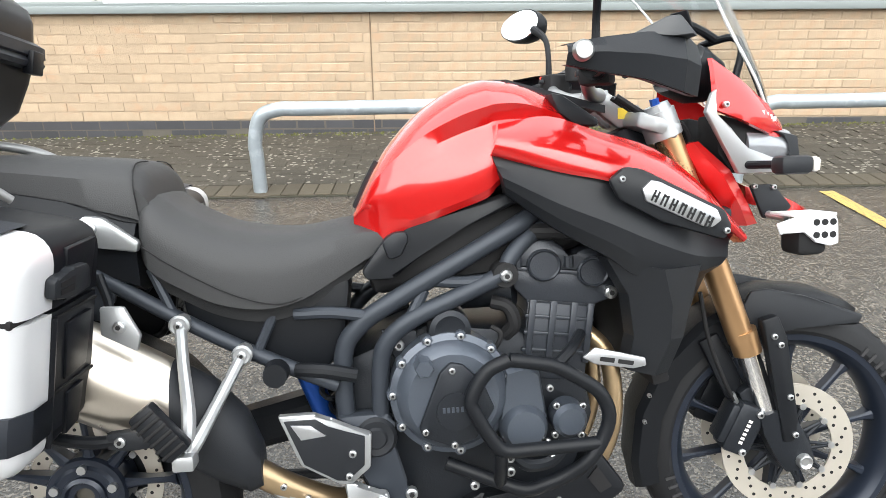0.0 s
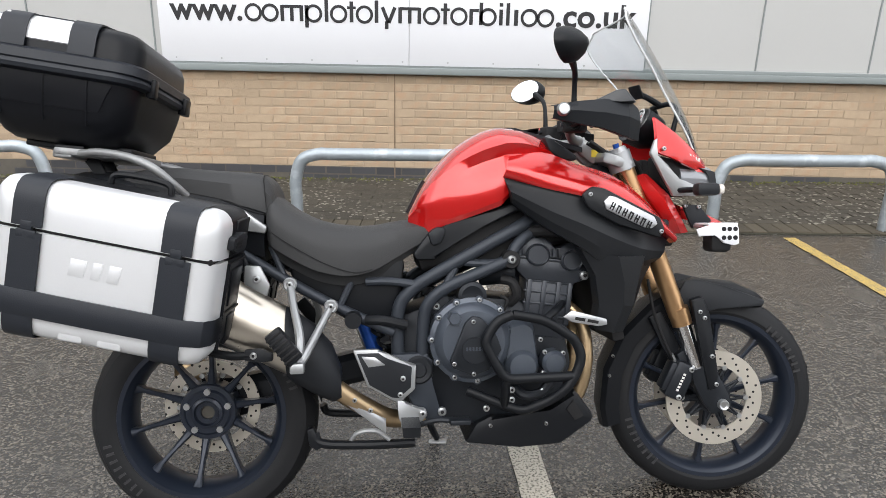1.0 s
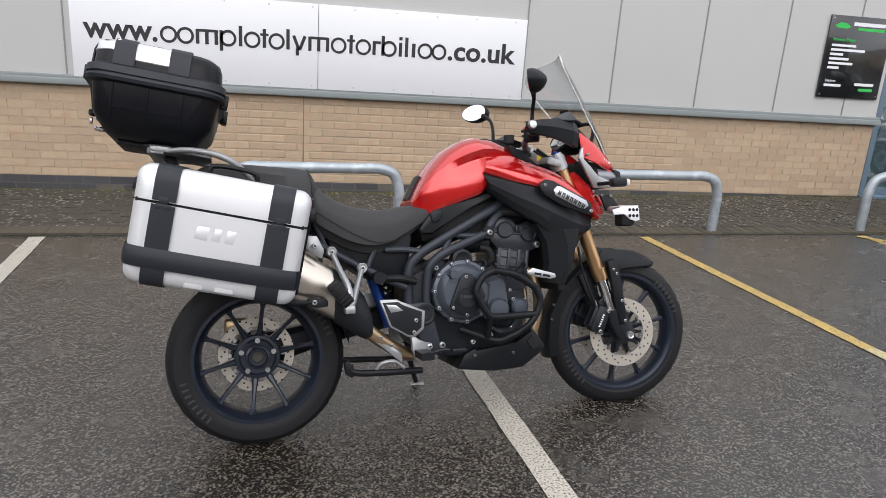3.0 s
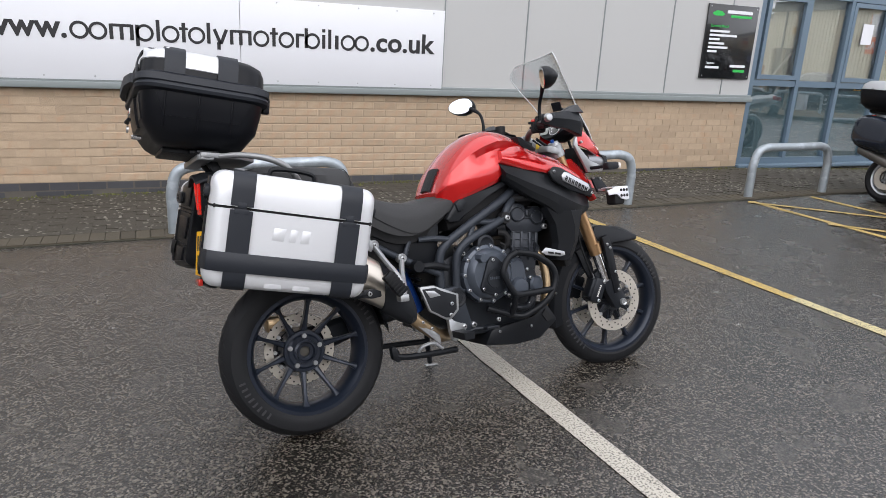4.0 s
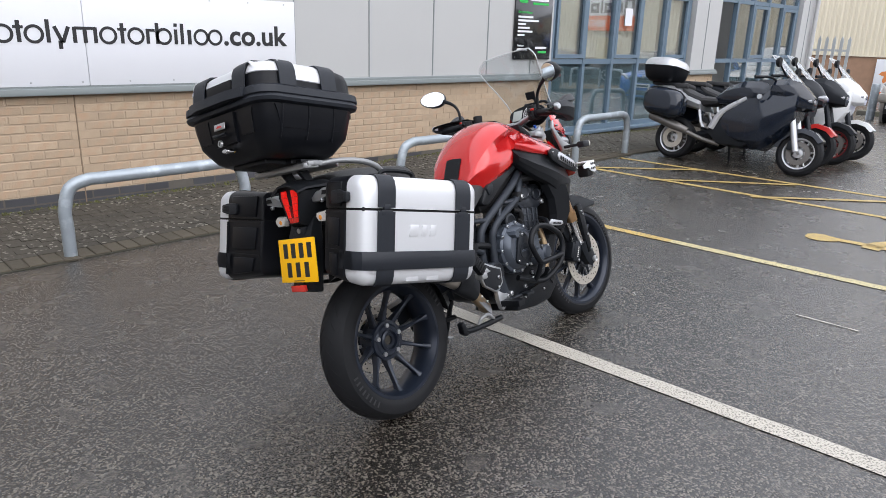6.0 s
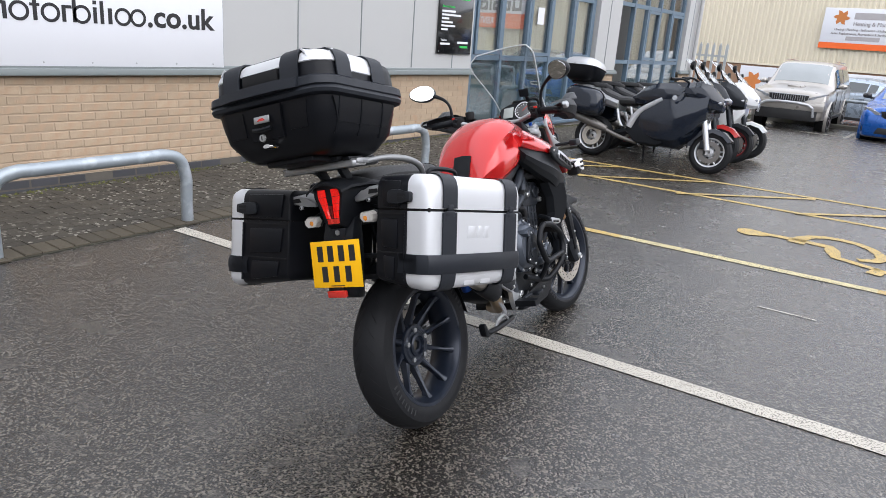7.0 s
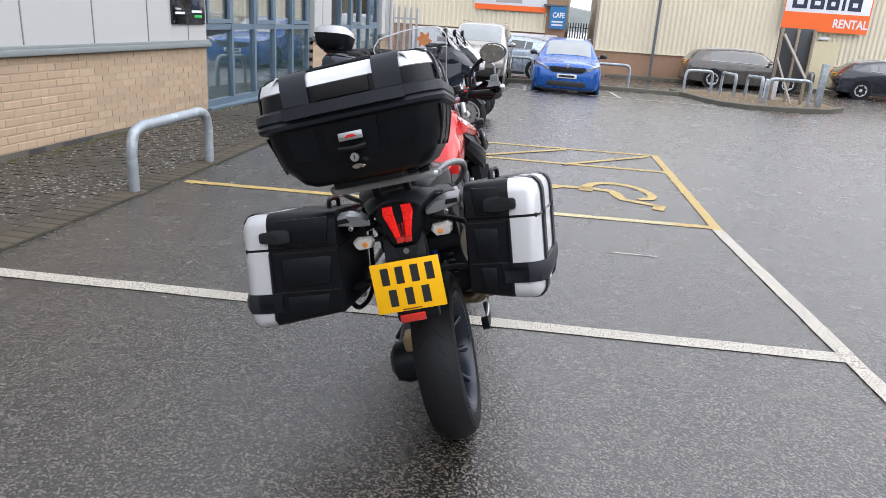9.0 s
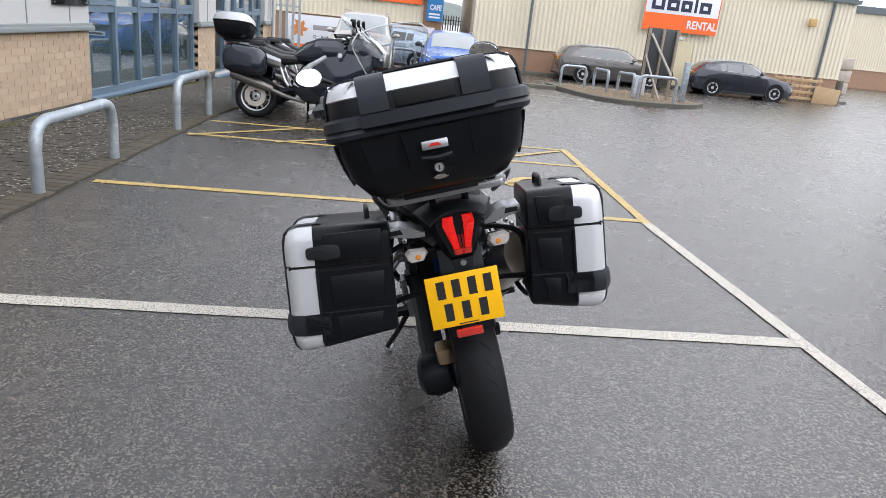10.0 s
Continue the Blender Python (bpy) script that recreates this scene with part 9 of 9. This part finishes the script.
PICKUP = ((0.0, 0.42, 0.78, 0.84, 0.90, 0.70), (0.012, 0.36, 0.94, 1.00, 0.95, 0.78), (0.04, 0.34, 1.00, 1.06, 0.97, 0.80), (0.14, 0.34, 1.04, 1.11, 0.98, 0.80), (0.24, 0.34, 1.08, 1.16, 0.99, 0.80), (0.265, 0.34, 1.09, 1.20, 0.99, 0.80), (0.33, 0.34, 1.09, 1.52, 0.99, 0.76), (0.38, 0.34, 1.09, 1.70, 0.99, 0.74), (0.46, 0.34, 1.09, 1.77, 0.99, 0.74), (0.62, 0.34, 1.09, 1.77, 0.99, 0.74), (0.80, 0.34, 1.09, 1.76, 0.99, 0.74), (0.95, 0.36, 1.09, 1.74, 0.98, 0.73), (0.985, 0.40, 1.09, 1.62, 0.97, 0.72), (0.995, 0.44, 1.00, 1.08, 0.95, 0.74), (1.0, 0.50, 0.90, 0.96, 0.93, 0.74))


def car(name, pos, head, paint, L_, W, H, label, wb, shape, r=0.32, screen=(0.30, 0.43), back=(0.93, 0.975), panes=((0.40, 0.525), (0.54, 0.68), (0.695, 0.83)), pickup=False, cat="car", wheel_mat=None, cap=None):
    """A vehicle, x forward. shape: rows of share of length from the nose, floor, waist and top heights, half widths at waist and roof."""
    m = Matrix.Translation((*pos, gz(pos[0]))) @ Euler((0, 0, radians(head))).to_matrix().to_4x4()
    g = thing(name, m, label, cat)
    h, kz = W / 2, H / (1.77 if pickup else 1.46)
    tab = np.array(shape)

    def at(u):
        return [float(np.interp(u, tab[:, 0], tab[:, k])) * (kz if k < 4 else h) for k in (1, 2, 3, 4, 5)]

    def side(u, f, out=0.0):
        """A point on the flank between the roof edge (f 0) and the waist (f 1)."""
        zb, zw, zt, w, wt = at(u)
        zt -= 0.06
        return (L_ / 2 - u * L_, wt + (w * 0.955 - wt) * f + 0.012 * math.sin(math.pi * f) + out, zt + (zw + 0.015 - zt) * f)
    rings = []
    for u in np.interp(np.linspace(0, 1, 46), np.linspace(0, 1, len(tab)), tab[:, 0]):
        zb, zw, zt, w, wt = at(u)
        x = L_ / 2 - u * L_
        flank = [side(u, f)[1:] for f in (0.0, 0.33, 0.66, 1.0)]
        pr = [(0, zt + 0.006), (wt * 0.55, zt), (wt * 0.86, zt - 0.018)] + flank + [(w, zw - 0.07), (w * 1.0, zb + 0.42 * (zw - zb)), (w * 0.985, zb + 0.22 * (zw - zb)), (w * 0.95, zb + 0.03), (w * 0.86, zb), (0, zb)]
        rings.append([(x, -y, z) for y, z in pr] + [(x, y, z) for y, z in pr[::-1] if y > 0])
    part("body", loft(rings), paint, g, "glossy painted body", sharp=0.9)
    xf, xr = L_ / 2, -L_ / 2
    zb, belt = at(0.5)[0], at(0.5)[1]

    def across(u0, u1, k, n, name, lab, glaze):
        rows = []
        for i in range(n + 1):
            u = u0 + (u1 - u0) * i / n
            zb_, zw_, zt_, w_, wt_ = at(u)
            rows.append([(xf - u * L_, y * wt_ * k, zt_ + (0.006 if abs(y) < 0.6 else -0.004) - 0.03 * max(0, abs(y) - 0.75) / 0.25 + 0.008) for y in (-1, -0.75, -0.4, 0, 0.4, 0.75, 1)])
        part(name, sheet(rows, (0, 0, -0.01)), glaze, g, lab)
    across(screen[0] + 0.008, screen[1] - 0.004, 0.93, 5, "windscreen", "sloping windscreen", M_CARSCREEN)
    across(back[0], back[1], 0.90, 3, "rear_window", "dark rear window", M_CARGLASS)
    for s in (-1, 1):
        for u0, u1 in panes:
            rows = []
            for f in (0.16, 0.5, 0.90):
                rows.append([(p[0], s * p[1], p[2]) for p in [side(u0 + (u1 - u0) * k / 4 + (0.02 * (f - 0.5) * -1 if u0 < 0.45 and k == 0 else 0), f, 0.006) for k in range(5)]])
            part("side_window", sheet(rows, (0, -s * 0.01, 0)), M_CARGLASS, g, "dark side window")
        part("window_trim", tube([(p[0], s * p[1], p[2]) for p in [side(u, 0.95, 0.010) for u in (panes[0][0] - 0.03, 0.5, 0.65, panes[-1][1])]], 0.010, 6, 2), M_ALU if not pickup else M_CARTRIM, g, "window trim")
        part("roof_rail", tube([(p[0], s * (p[1] - 0.03), p[2] + 0.075) for p in [side(u, 0.0) for u in (0.48, 0.62, 0.76, 0.86)]], 0.014, 6, 2), M_ALU if not pickup else paint, g)
        mx = xf - (screen[0] + 0.075) * L_
        part("door_mirror", loft([[(mx + x, s * (h + 0.085 + 0.105 * k * math.cos(t)), belt + 0.10 + 0.070 * k * math.sin(t)) for t in [2 * math.pi * j / 14 for j in range(14)]] for x, k in ((-0.06, 0.92), (-0.02, 1.0), (0.05, 0.85), (0.09, 0.4))]), cap or paint, g, "door mirror")
        part("mirror_arm", box(mx - 0.03, mx + 0.03, s * (h - 0.03) - 0.05, s * (h - 0.03) + 0.06, belt + 0.03, belt + 0.07, 0.01), M_CARTRIM, g)
        part("sill", box(-wb / 2 + r * 1.2, wb / 2 - r * 1.2, s * h * 0.965 - 0.02, s * h * 0.965 + 0.02, zb - 0.01, zb + 0.08, 0.015), M_CARTRIM, g)
        for u in (0.525, 0.68):
            part("door_handle", box(xf - u * L_ - 0.02, xf - u * L_ + 0.16, s * h - 0.012, s * h + 0.016, belt - 0.13, belt - 0.10, 0.006), paint, g)
            part("door_gap", box(xf - u * L_ - 0.055, xf - u * L_ - 0.046, s * h - 0.004, s * h + 0.004, zb + 0.12, belt - 0.04), M_DARK, g)
        part("door_gap", box(xf - 0.335 * L_ - 0.005, xf - 0.335 * L_ + 0.005, s * h - 0.004, s * h + 0.004, zb + 0.12, belt - 0.06), M_DARK, g)
        zl = at(0.03)[1] - 0.03
        part("headlamp", loft([[(xf - 0.035 * L_ + x - 0.11 * (0.5 + 0.5 * math.cos(t)), s * (h * 0.72 + 0.18 * k * a), zl - 0.03 + 0.075 * k * b + 0.035 * a) for a, b in ((-1.0, -0.35), (-0.95, 0.30), (-0.2, 0.62), (0.75, 0.80), (1.05, 0.75), (1.0, -0.10), (0.6, -0.75), (-0.3, -0.70)) for t in (math.acos(max(-1, min(1, a))),)] for x, k in ((-0.05, 1.1), (0.15, 1.0), (0.185, 0.85))]), M_LAMPCLEAR, g, "clear headlamp")
        part("fog_recess", box(xf - 0.20, xf - 0.035, s * h * 0.78 - 0.10, s * h * 0.78 + 0.08, zb + 0.13, zb + 0.27, 0.02), M_CARTRIM, g)
        part("fog_lamp", box(xf - 0.14, xf - 0.026, s * h * 0.76 - 0.075, s * h * 0.76 + 0.07, zb + 0.20, zb + 0.245, 0.01), M_LAMPCLEAR, g)
        zr = at(0.985)[1] - 0.02
        part("tail_lamp", loft([[(xr + x + 0.12 * (0.5 + 0.5 * math.cos(t)), s * (h * 0.72 + 0.185 * k * math.cos(t)), zr + 0.068 * k * math.sin(t) + 0.02 * math.cos(t)) for t in [2 * math.pi * j / 16 for j in range(16)]] for x, k in ((0.30, 0.95), (0.03, 1.0), (-0.005, 0.8))]), M_REDLENS, g, "red tail lamp")
        for x in (wb / 2, -wb / 2):
            part("wheel_well", lathe([(0.0, s * (h - 0.26)), (r * 1.16, s * (h - 0.26)), (r * 1.16, s * (h + 0.003)), (0.0, s * (h + 0.003))], 36, "y", (x, 0, r + 0.015)), M_DARK, g)
            part("wheel_arch", lathe([(r * 1.12, s * (h - 0.06)), (r * 1.22, s * (h - 0.06)), (r * 1.20, s * (h + 0.012)), (r * 1.12, s * (h + 0.010))], 36, "y", (x, 0, r + 0.015), closed=True), paint, g)
            w = part("wheel", lathe([(0.0, s * (h + 0.012)), (0.05, s * (h + 0.010)), (0.07, s * (h - 0.004)), (r * 0.55, s * (h + 0.004)), (r * 0.64, s * (h + 0.012)), (r * 0.70, s * (h + 0.014)), (r * 0.72, s * (h - 0.04))], 40, "y", (x, 0, r)), wheel_mat or M_SILVERPAINT, g, "silver alloy wheel")
            for k in range(7):
                a = 2 * math.pi * k / 7 + 0.3
                part("wheel_gap", prism([(x + 0.08 * math.cos(a - 0.24), r + 0.08 * math.sin(a - 0.24)), (x + r * 0.58 * math.cos(a - 0.24), r + r * 0.58 * math.sin(a - 0.24)), (x + r * 0.61 * math.cos(a), r + r * 0.61 * math.sin(a)), (x + r * 0.58 * math.cos(a + 0.24), r + r * 0.58 * math.sin(a + 0.24)), (x + 0.08 * math.cos(a + 0.24), r + 0.08 * math.sin(a + 0.24))], s * (h - 0.02), s * (h + 0.014)), M_DARK, w)
            part("tyre", lathe([(r * 0.70, s * (h + 0.012)), (r * 0.95, s * (h + 0.014)), (r, s * (h - 0.03)), (r, s * (h - 0.20)), (r * 0.7, s * (h - 0.22))], 40, "y", (x, 0, r), closed=True), M_RUBBER, w, "black tyre")
    zg = at(0.012)[1] if pickup else 0.78 * kz
    g_lo, g_hi = (zg - 0.15, zg + 0.015) if pickup else (zg - 0.15, zg - 0.01)
    grille = part("grille", prism([(-h * 0.42, g_lo), (h * 0.42, g_lo), (h * 0.50, g_lo + 0.05), (h * 0.52, g_hi), (-h * 0.52, g_hi), (-h * 0.50, g_lo + 0.05)], xf - 0.14, xf + 0.004, 0.012, axis="x"), M_CARTRIM, g, "black grille")
    part("grille_surround", tube([(xf - 0.002, y, z) for y, z in ((-h * 0.42, g_lo), (h * 0.42, g_lo), (h * 0.51, g_lo + 0.05), (h * 0.53, g_hi), (-h * 0.53, g_hi), (-h * 0.51, g_lo + 0.05))], 0.009, 6, 1, closed=True), M_ALU if pickup else M_CARTRIM, grille)
    for k in range(15):
        y = -h * 0.42 + k * h * 0.06
        part("grille_bar", box(xf - 0.002, xf + 0.010, y - 0.006, y + 0.006, g_lo + 0.02, g_hi - 0.012), M_ALU if pickup else M_GREYPL, grille)
    part("lower_intake", prism([(-h * 0.60, zb + 0.10), (h * 0.60, zb + 0.10), (h * 0.52, zb + 0.24), (-h * 0.52, zb + 0.24)], xf - 0.14, xf + 0.008, 0.012, axis="x"), M_CARTRIM, g, "black lower intake")
    if not pickup:
        part("round_badge", lathe([(0.0, xf + 0.010), (0.045, xf + 0.008), (0.050, xf - 0.03)], 20, "x", (0, 0, g_hi + 0.03)), M_ALU, g)
        part("front_lip", box(xf - 0.16, xf - 0.02, -h * 0.78, h * 0.78, zb + 0.005, zb + 0.035, 0.01), M_CARTRIM, g)
    part("front_plate", box(xf - 0.03, xf + 0.014, -0.26, 0.26, g_lo - 0.145, g_lo - 0.035, 0.004), M_PLATEW, g, "white plate with a plain bar")
    part("plate_bar", box(xf + 0.012, xf + 0.017, -0.20, 0.20, g_lo - 0.118, g_lo - 0.062), M_BLACKINK, g)
    zp = at(0.99)[1]
    part("rear_plate", box(xr - 0.014, xr + 0.05, -0.26, 0.26, zp - 0.14, zp - 0.03, 0.004), M_PLATE, g, "yellow plate with a plain bar")
    part("rear_plate_bar", box(xr - 0.017, xr - 0.012, -0.20, 0.20, zp - 0.11, zp - 0.06), M_BLACKINK, g)
    part("rear_bumper", box(xr - 0.03, xr + 0.14, -h * 0.86, h * 0.86, zb + 0.06, zb + 0.26, 0.06), paint, g)
    part("bumper_insert", box(xr - 0.034, xr + 0.02, -h * 0.70, h * 0.70, zb + 0.04, zb + 0.12, 0.02), M_CARTRIM, g)
    if pickup:
        part("nudge_bar", tube([(xf + 0.05, -h * 0.72, 0.45), (xf + 0.10, -h * 0.55, 0.74), (xf + 0.10, h * 0.55, 0.74), (xf + 0.05, h * 0.72, 0.45)], 0.032, 10, 3), M_SILVERPAINT, g, "silver nudge bar")
        part("bonnet_scoop", box(xf - 1.05, xf - 0.72, -0.20, 0.20, 1.08, 1.17, 0.03), paint, g)
        part("front_bumper", box(xf - 0.18, xf + 0.06, -h * 0.97, h * 0.97, 0.58, 0.80, 0.05), paint, g)
        part("valance", box(xf - 0.30, xf + 0.035, -h * 0.80, h * 0.80, 0.33, 0.60, 0.03), M_CARTRIM, g, "black plastic valance")
    else:
        part("aerial", tube([(xf - 0.80 * L_, 0, H - 0.02), (xf - 0.83 * L_, 0, H + 0.12)], 0.006, 6, 1), M_CARTRIM, g)
    return g


M_CARBLUE = mat("bright_blue_car_paint", (0.004, 0.085, 0.36), 0.28, metal=0.25, var=0.04, coat=0.5)
M_CARGREY = mat("taupe_grey_car_paint", (0.085, 0.077, 0.070), 0.25, metal=0.4, var=0.04, coat=1.0)
M_CARDARK = mat("dark_navy_car_paint", (0.018, 0.021, 0.032), 0.25, metal=0.3, var=0.04, coat=1.0)
M_CARPALE = mat("pale_blue_car_paint", (0.40, 0.47, 0.55), 0.28, metal=0.4, var=0.04, coat=1.0)
M_CARCHAMP = mat("champagne_silver_paint", (0.38, 0.355, 0.325), 0.3, metal=0.5, var=0.04, coat=0.8)
car("estate_car", (18.9, 1.12), 181, M_CARBLUE, 4.68, 1.81, 1.46, "bright blue estate car parked nose out", 2.68, ESTATE, wheel_mat=M_CARTRIM, cap=M_CARTRIM)
car("pickup_truck", (19.85, 3.80), 182, M_CARCHAMP, 4.95, 1.80, 1.78, "champagne silver pickup truck with a nudge bar", 2.96, PICKUP, r=0.37, screen=(0.265, 0.38), back=(0.955, 0.99), panes=((0.36, 0.47), (0.49, 0.62), (0.66, 0.92)), pickup=True, cat="pickup")
car("hatchback", (24.2, 3.3), 78, M_CARPALE, 4.0, 1.70, 1.45, "pale blue hatchback parked sideways behind the bays", 2.5, HATCH, screen=(0.28, 0.44), back=(0.86, 0.95), panes=((0.39, 0.53), (0.545, 0.69), (0.70, 0.76)))
car("estate_car", (28.0, -5.92), -88, M_CARGREY, 4.85, 1.85, 1.48, "taupe grey estate car parked along the far wall", 2.85, ESTATE, r=0.33)
car("hatchback", (27.7, -11.25), -92, M_CARDARK, 4.15, 1.77, 1.45, "dark navy hatchback parked along the far wall", 2.58, HATCH, screen=(0.28, 0.44), back=(0.86, 0.95), panes=((0.39, 0.53), (0.545, 0.69), (0.70, 0.76)))

# ---- bricks of the shop wall and blocks of the footway ----
def block_mesh(name, lx, ly, lz, chamfer, material):
    bm = box(-lx / 2, lx / 2, -ly / 2, ly / 2, -lz / 2, lz / 2)
    top = [e for e in bm.edges if all(v.co.y < 0 for v in e.verts)] if ly < lz * 2 and ly > 0.05 and lx > 0.15 and lz < 0.08 else [e for e in bm.edges if all(v.co.z > 0 for v in e.verts)]
    bmesh.ops.bevel(bm, geom=top, offset=chamfer, segments=1, affect="EDGES")
    me = bpy.data.meshes.new(name)
    bm.to_mesh(me)
    bm.free()
    me.materials.append(material)
    return me


def piece(name, me, at, parent):
    ob = new(name, me)
    ob.location = at
    ob.parent = parent
    return ob


def joined(name, sizes, material, parent, label):
    """Many pieces as one mesh: centre and half size of each."""
    vs, fs = [], []
    for (cx, cy, cz), (hx, hy, hz) in sizes:
        n = len(vs)
        vs += [(cx + sx * hx, cy + sy * hy, cz + sz * hz) for sx in (-1, 1) for sy in (-1, 1) for sz in (-1, 1)]
        fs += [(n, n + 1, n + 3, n + 2), (n + 4, n + 6, n + 7, n + 5), (n, n + 4, n + 5, n + 1), (n + 2, n + 3, n + 7, n + 6), (n, n + 2, n + 6, n + 4), (n + 1, n + 5, n + 7, n + 3)]
    me = bpy.data.meshes.new(name)
    me.from_pydata(vs, [], fs)
    me.materials.append(material)
    ob = new(name, me)
    ob.parent = parent
    return tagged(ob, label, kind="stuff")


def lay_bricks():
    pitch, course, rng = 0.225, 0.0735, random.Random(3)
    full = {k: block_mesh(k, 0.215, 0.10, 0.0635, 0.004, m) for k, m in (("brick", M_BRICK), ("blue_brick", M_BLUEBRICK))}
    rest = {"brick": [[], [], []], "blue_brick": [[], [], []]}
    count = 0
    for w, (x0, x1) in enumerate(((-9.0, 6.10), (10.05, 11.02), (14.75, 15.55))):
        for row in range(14):
            z = SILL - 0.005 - course * (row + 0.5)
            kind = "brick" if row < 11 else "blue_brick"
            x = x0 + (pitch / 2 if row % 2 else 0.0)
            if row % 2:
                rest[kind][w].append(((x0 + pitch / 4, WALL_Y + 0.05, z), (pitch / 4 - 0.005, 0.05, 0.0318)))
            while x + 0.215 <= x1 + 0.01:
                c = x + 0.1075
                if abs(c + 0.175) > 0.115 or w:
                    near = w == 0 and -1.3 < c < 3.6 and row < 12
                    y = WALL_Y + 0.05 + rng.uniform(-0.0015, 0.0015)
                    if near and count < 300:
                        piece(kind, full[kind], (c, y, z), WALLS[w])
                        count += 1
                    else:
                        rest[kind][w].append(((c, y, z), (0.1075, 0.05, 0.0318)))
                else:
                    for a, b in ((x, -0.181), (-0.169, x + 0.215)):
                        if b - a > 0.02:
                            rest[kind][w].append((((a + b) / 2, WALL_Y + 0.05, z), ((b - a) / 2, 0.05, 0.0318)))
                x += pitch
            if x1 - x > 0.03:
                rest[kind][w].append((((x + x1) / 2, WALL_Y + 0.05, z), ((x1 - x) / 2 - 0.003, 0.05, 0.0318)))
    for kind, m in (("brick", M_BRICK_REST), ("blue_brick", M_BLUEBRICK_REST)):
        for w in range(3):
            if rest[kind][w]:
                joined(kind + "_rest", rest[kind][w], m, WALLS[w], "further bricks of the wall")
    for w, (x0, x1) in enumerate(((-9.0, 6.10), (10.05, 11.02), (14.75, 15.55))):
        part("dark_mortar", box(x0, x1, WALL_Y + 0.001, WALL_Y + 0.02, -0.2, SILL - 0.007 - course * 11), mat("dark_mortar", (0.105, 0.095, 0.080), 0.95, var=0.2, vscale=25, bump=0.4, bscale=200), WALLS[w], "dark mortar between the blue bricks")
    part("movement_joint", box(-0.179, -0.171, WALL_Y - 0.002, WALL_Y + 0.006, 0.0, SILL), mat("joint_sealant", (0.20, 0.14, 0.09), 0.7), WALLS[0], "brown sealant joint")


lay_bricks()


def lay_paving():
    rng = random.Random(4)
    me = block_mesh("paving_block", 0.196, 0.096, 0.07, 0.005, M_BLOCK)
    edge = block_mesh("edging_block", 0.096, 0.196, 0.07, 0.005, M_EDGE)
    far, count = [], 0
    for k in range(-60, 150):
        x = k * 0.10 + 0.05
        z = gz(x) - 0.018 + rng.uniform(-0.0015, 0.0015)
        if -1.2 < x < 4.6 and count < 58:
            piece("edging_block", edge, (x, 4.25, z), PAVEMENT)
            count += 1
        else:
            far.append(((x, 4.25, z), (0.048, 0.098, 0.035)))
    joined("edging_rest", far, M_EDGE, PAVEMENT, "further edging blocks")
    far, count = [], 0
    for row in range(14):
        y = 4.40 + row * 0.10
        x = -7.0 + (0.10 if row % 2 else 0.0)
        while x < 15.4:
            z = gz(x) - 0.018 + rng.uniform(-0.002, 0.002)
            if -0.6 < x < 3.6 and count < 280:
                piece("paving_block", me, (x, y, z), PAVEMENT)
                count += 1
            else:
                far.append(((x, y, z), (0.098, 0.048, 0.035)))
            x += 0.20
    joined("paving_rest", far, M_BLOCK_REST, PAVEMENT, "further paving blocks")


lay_paving()
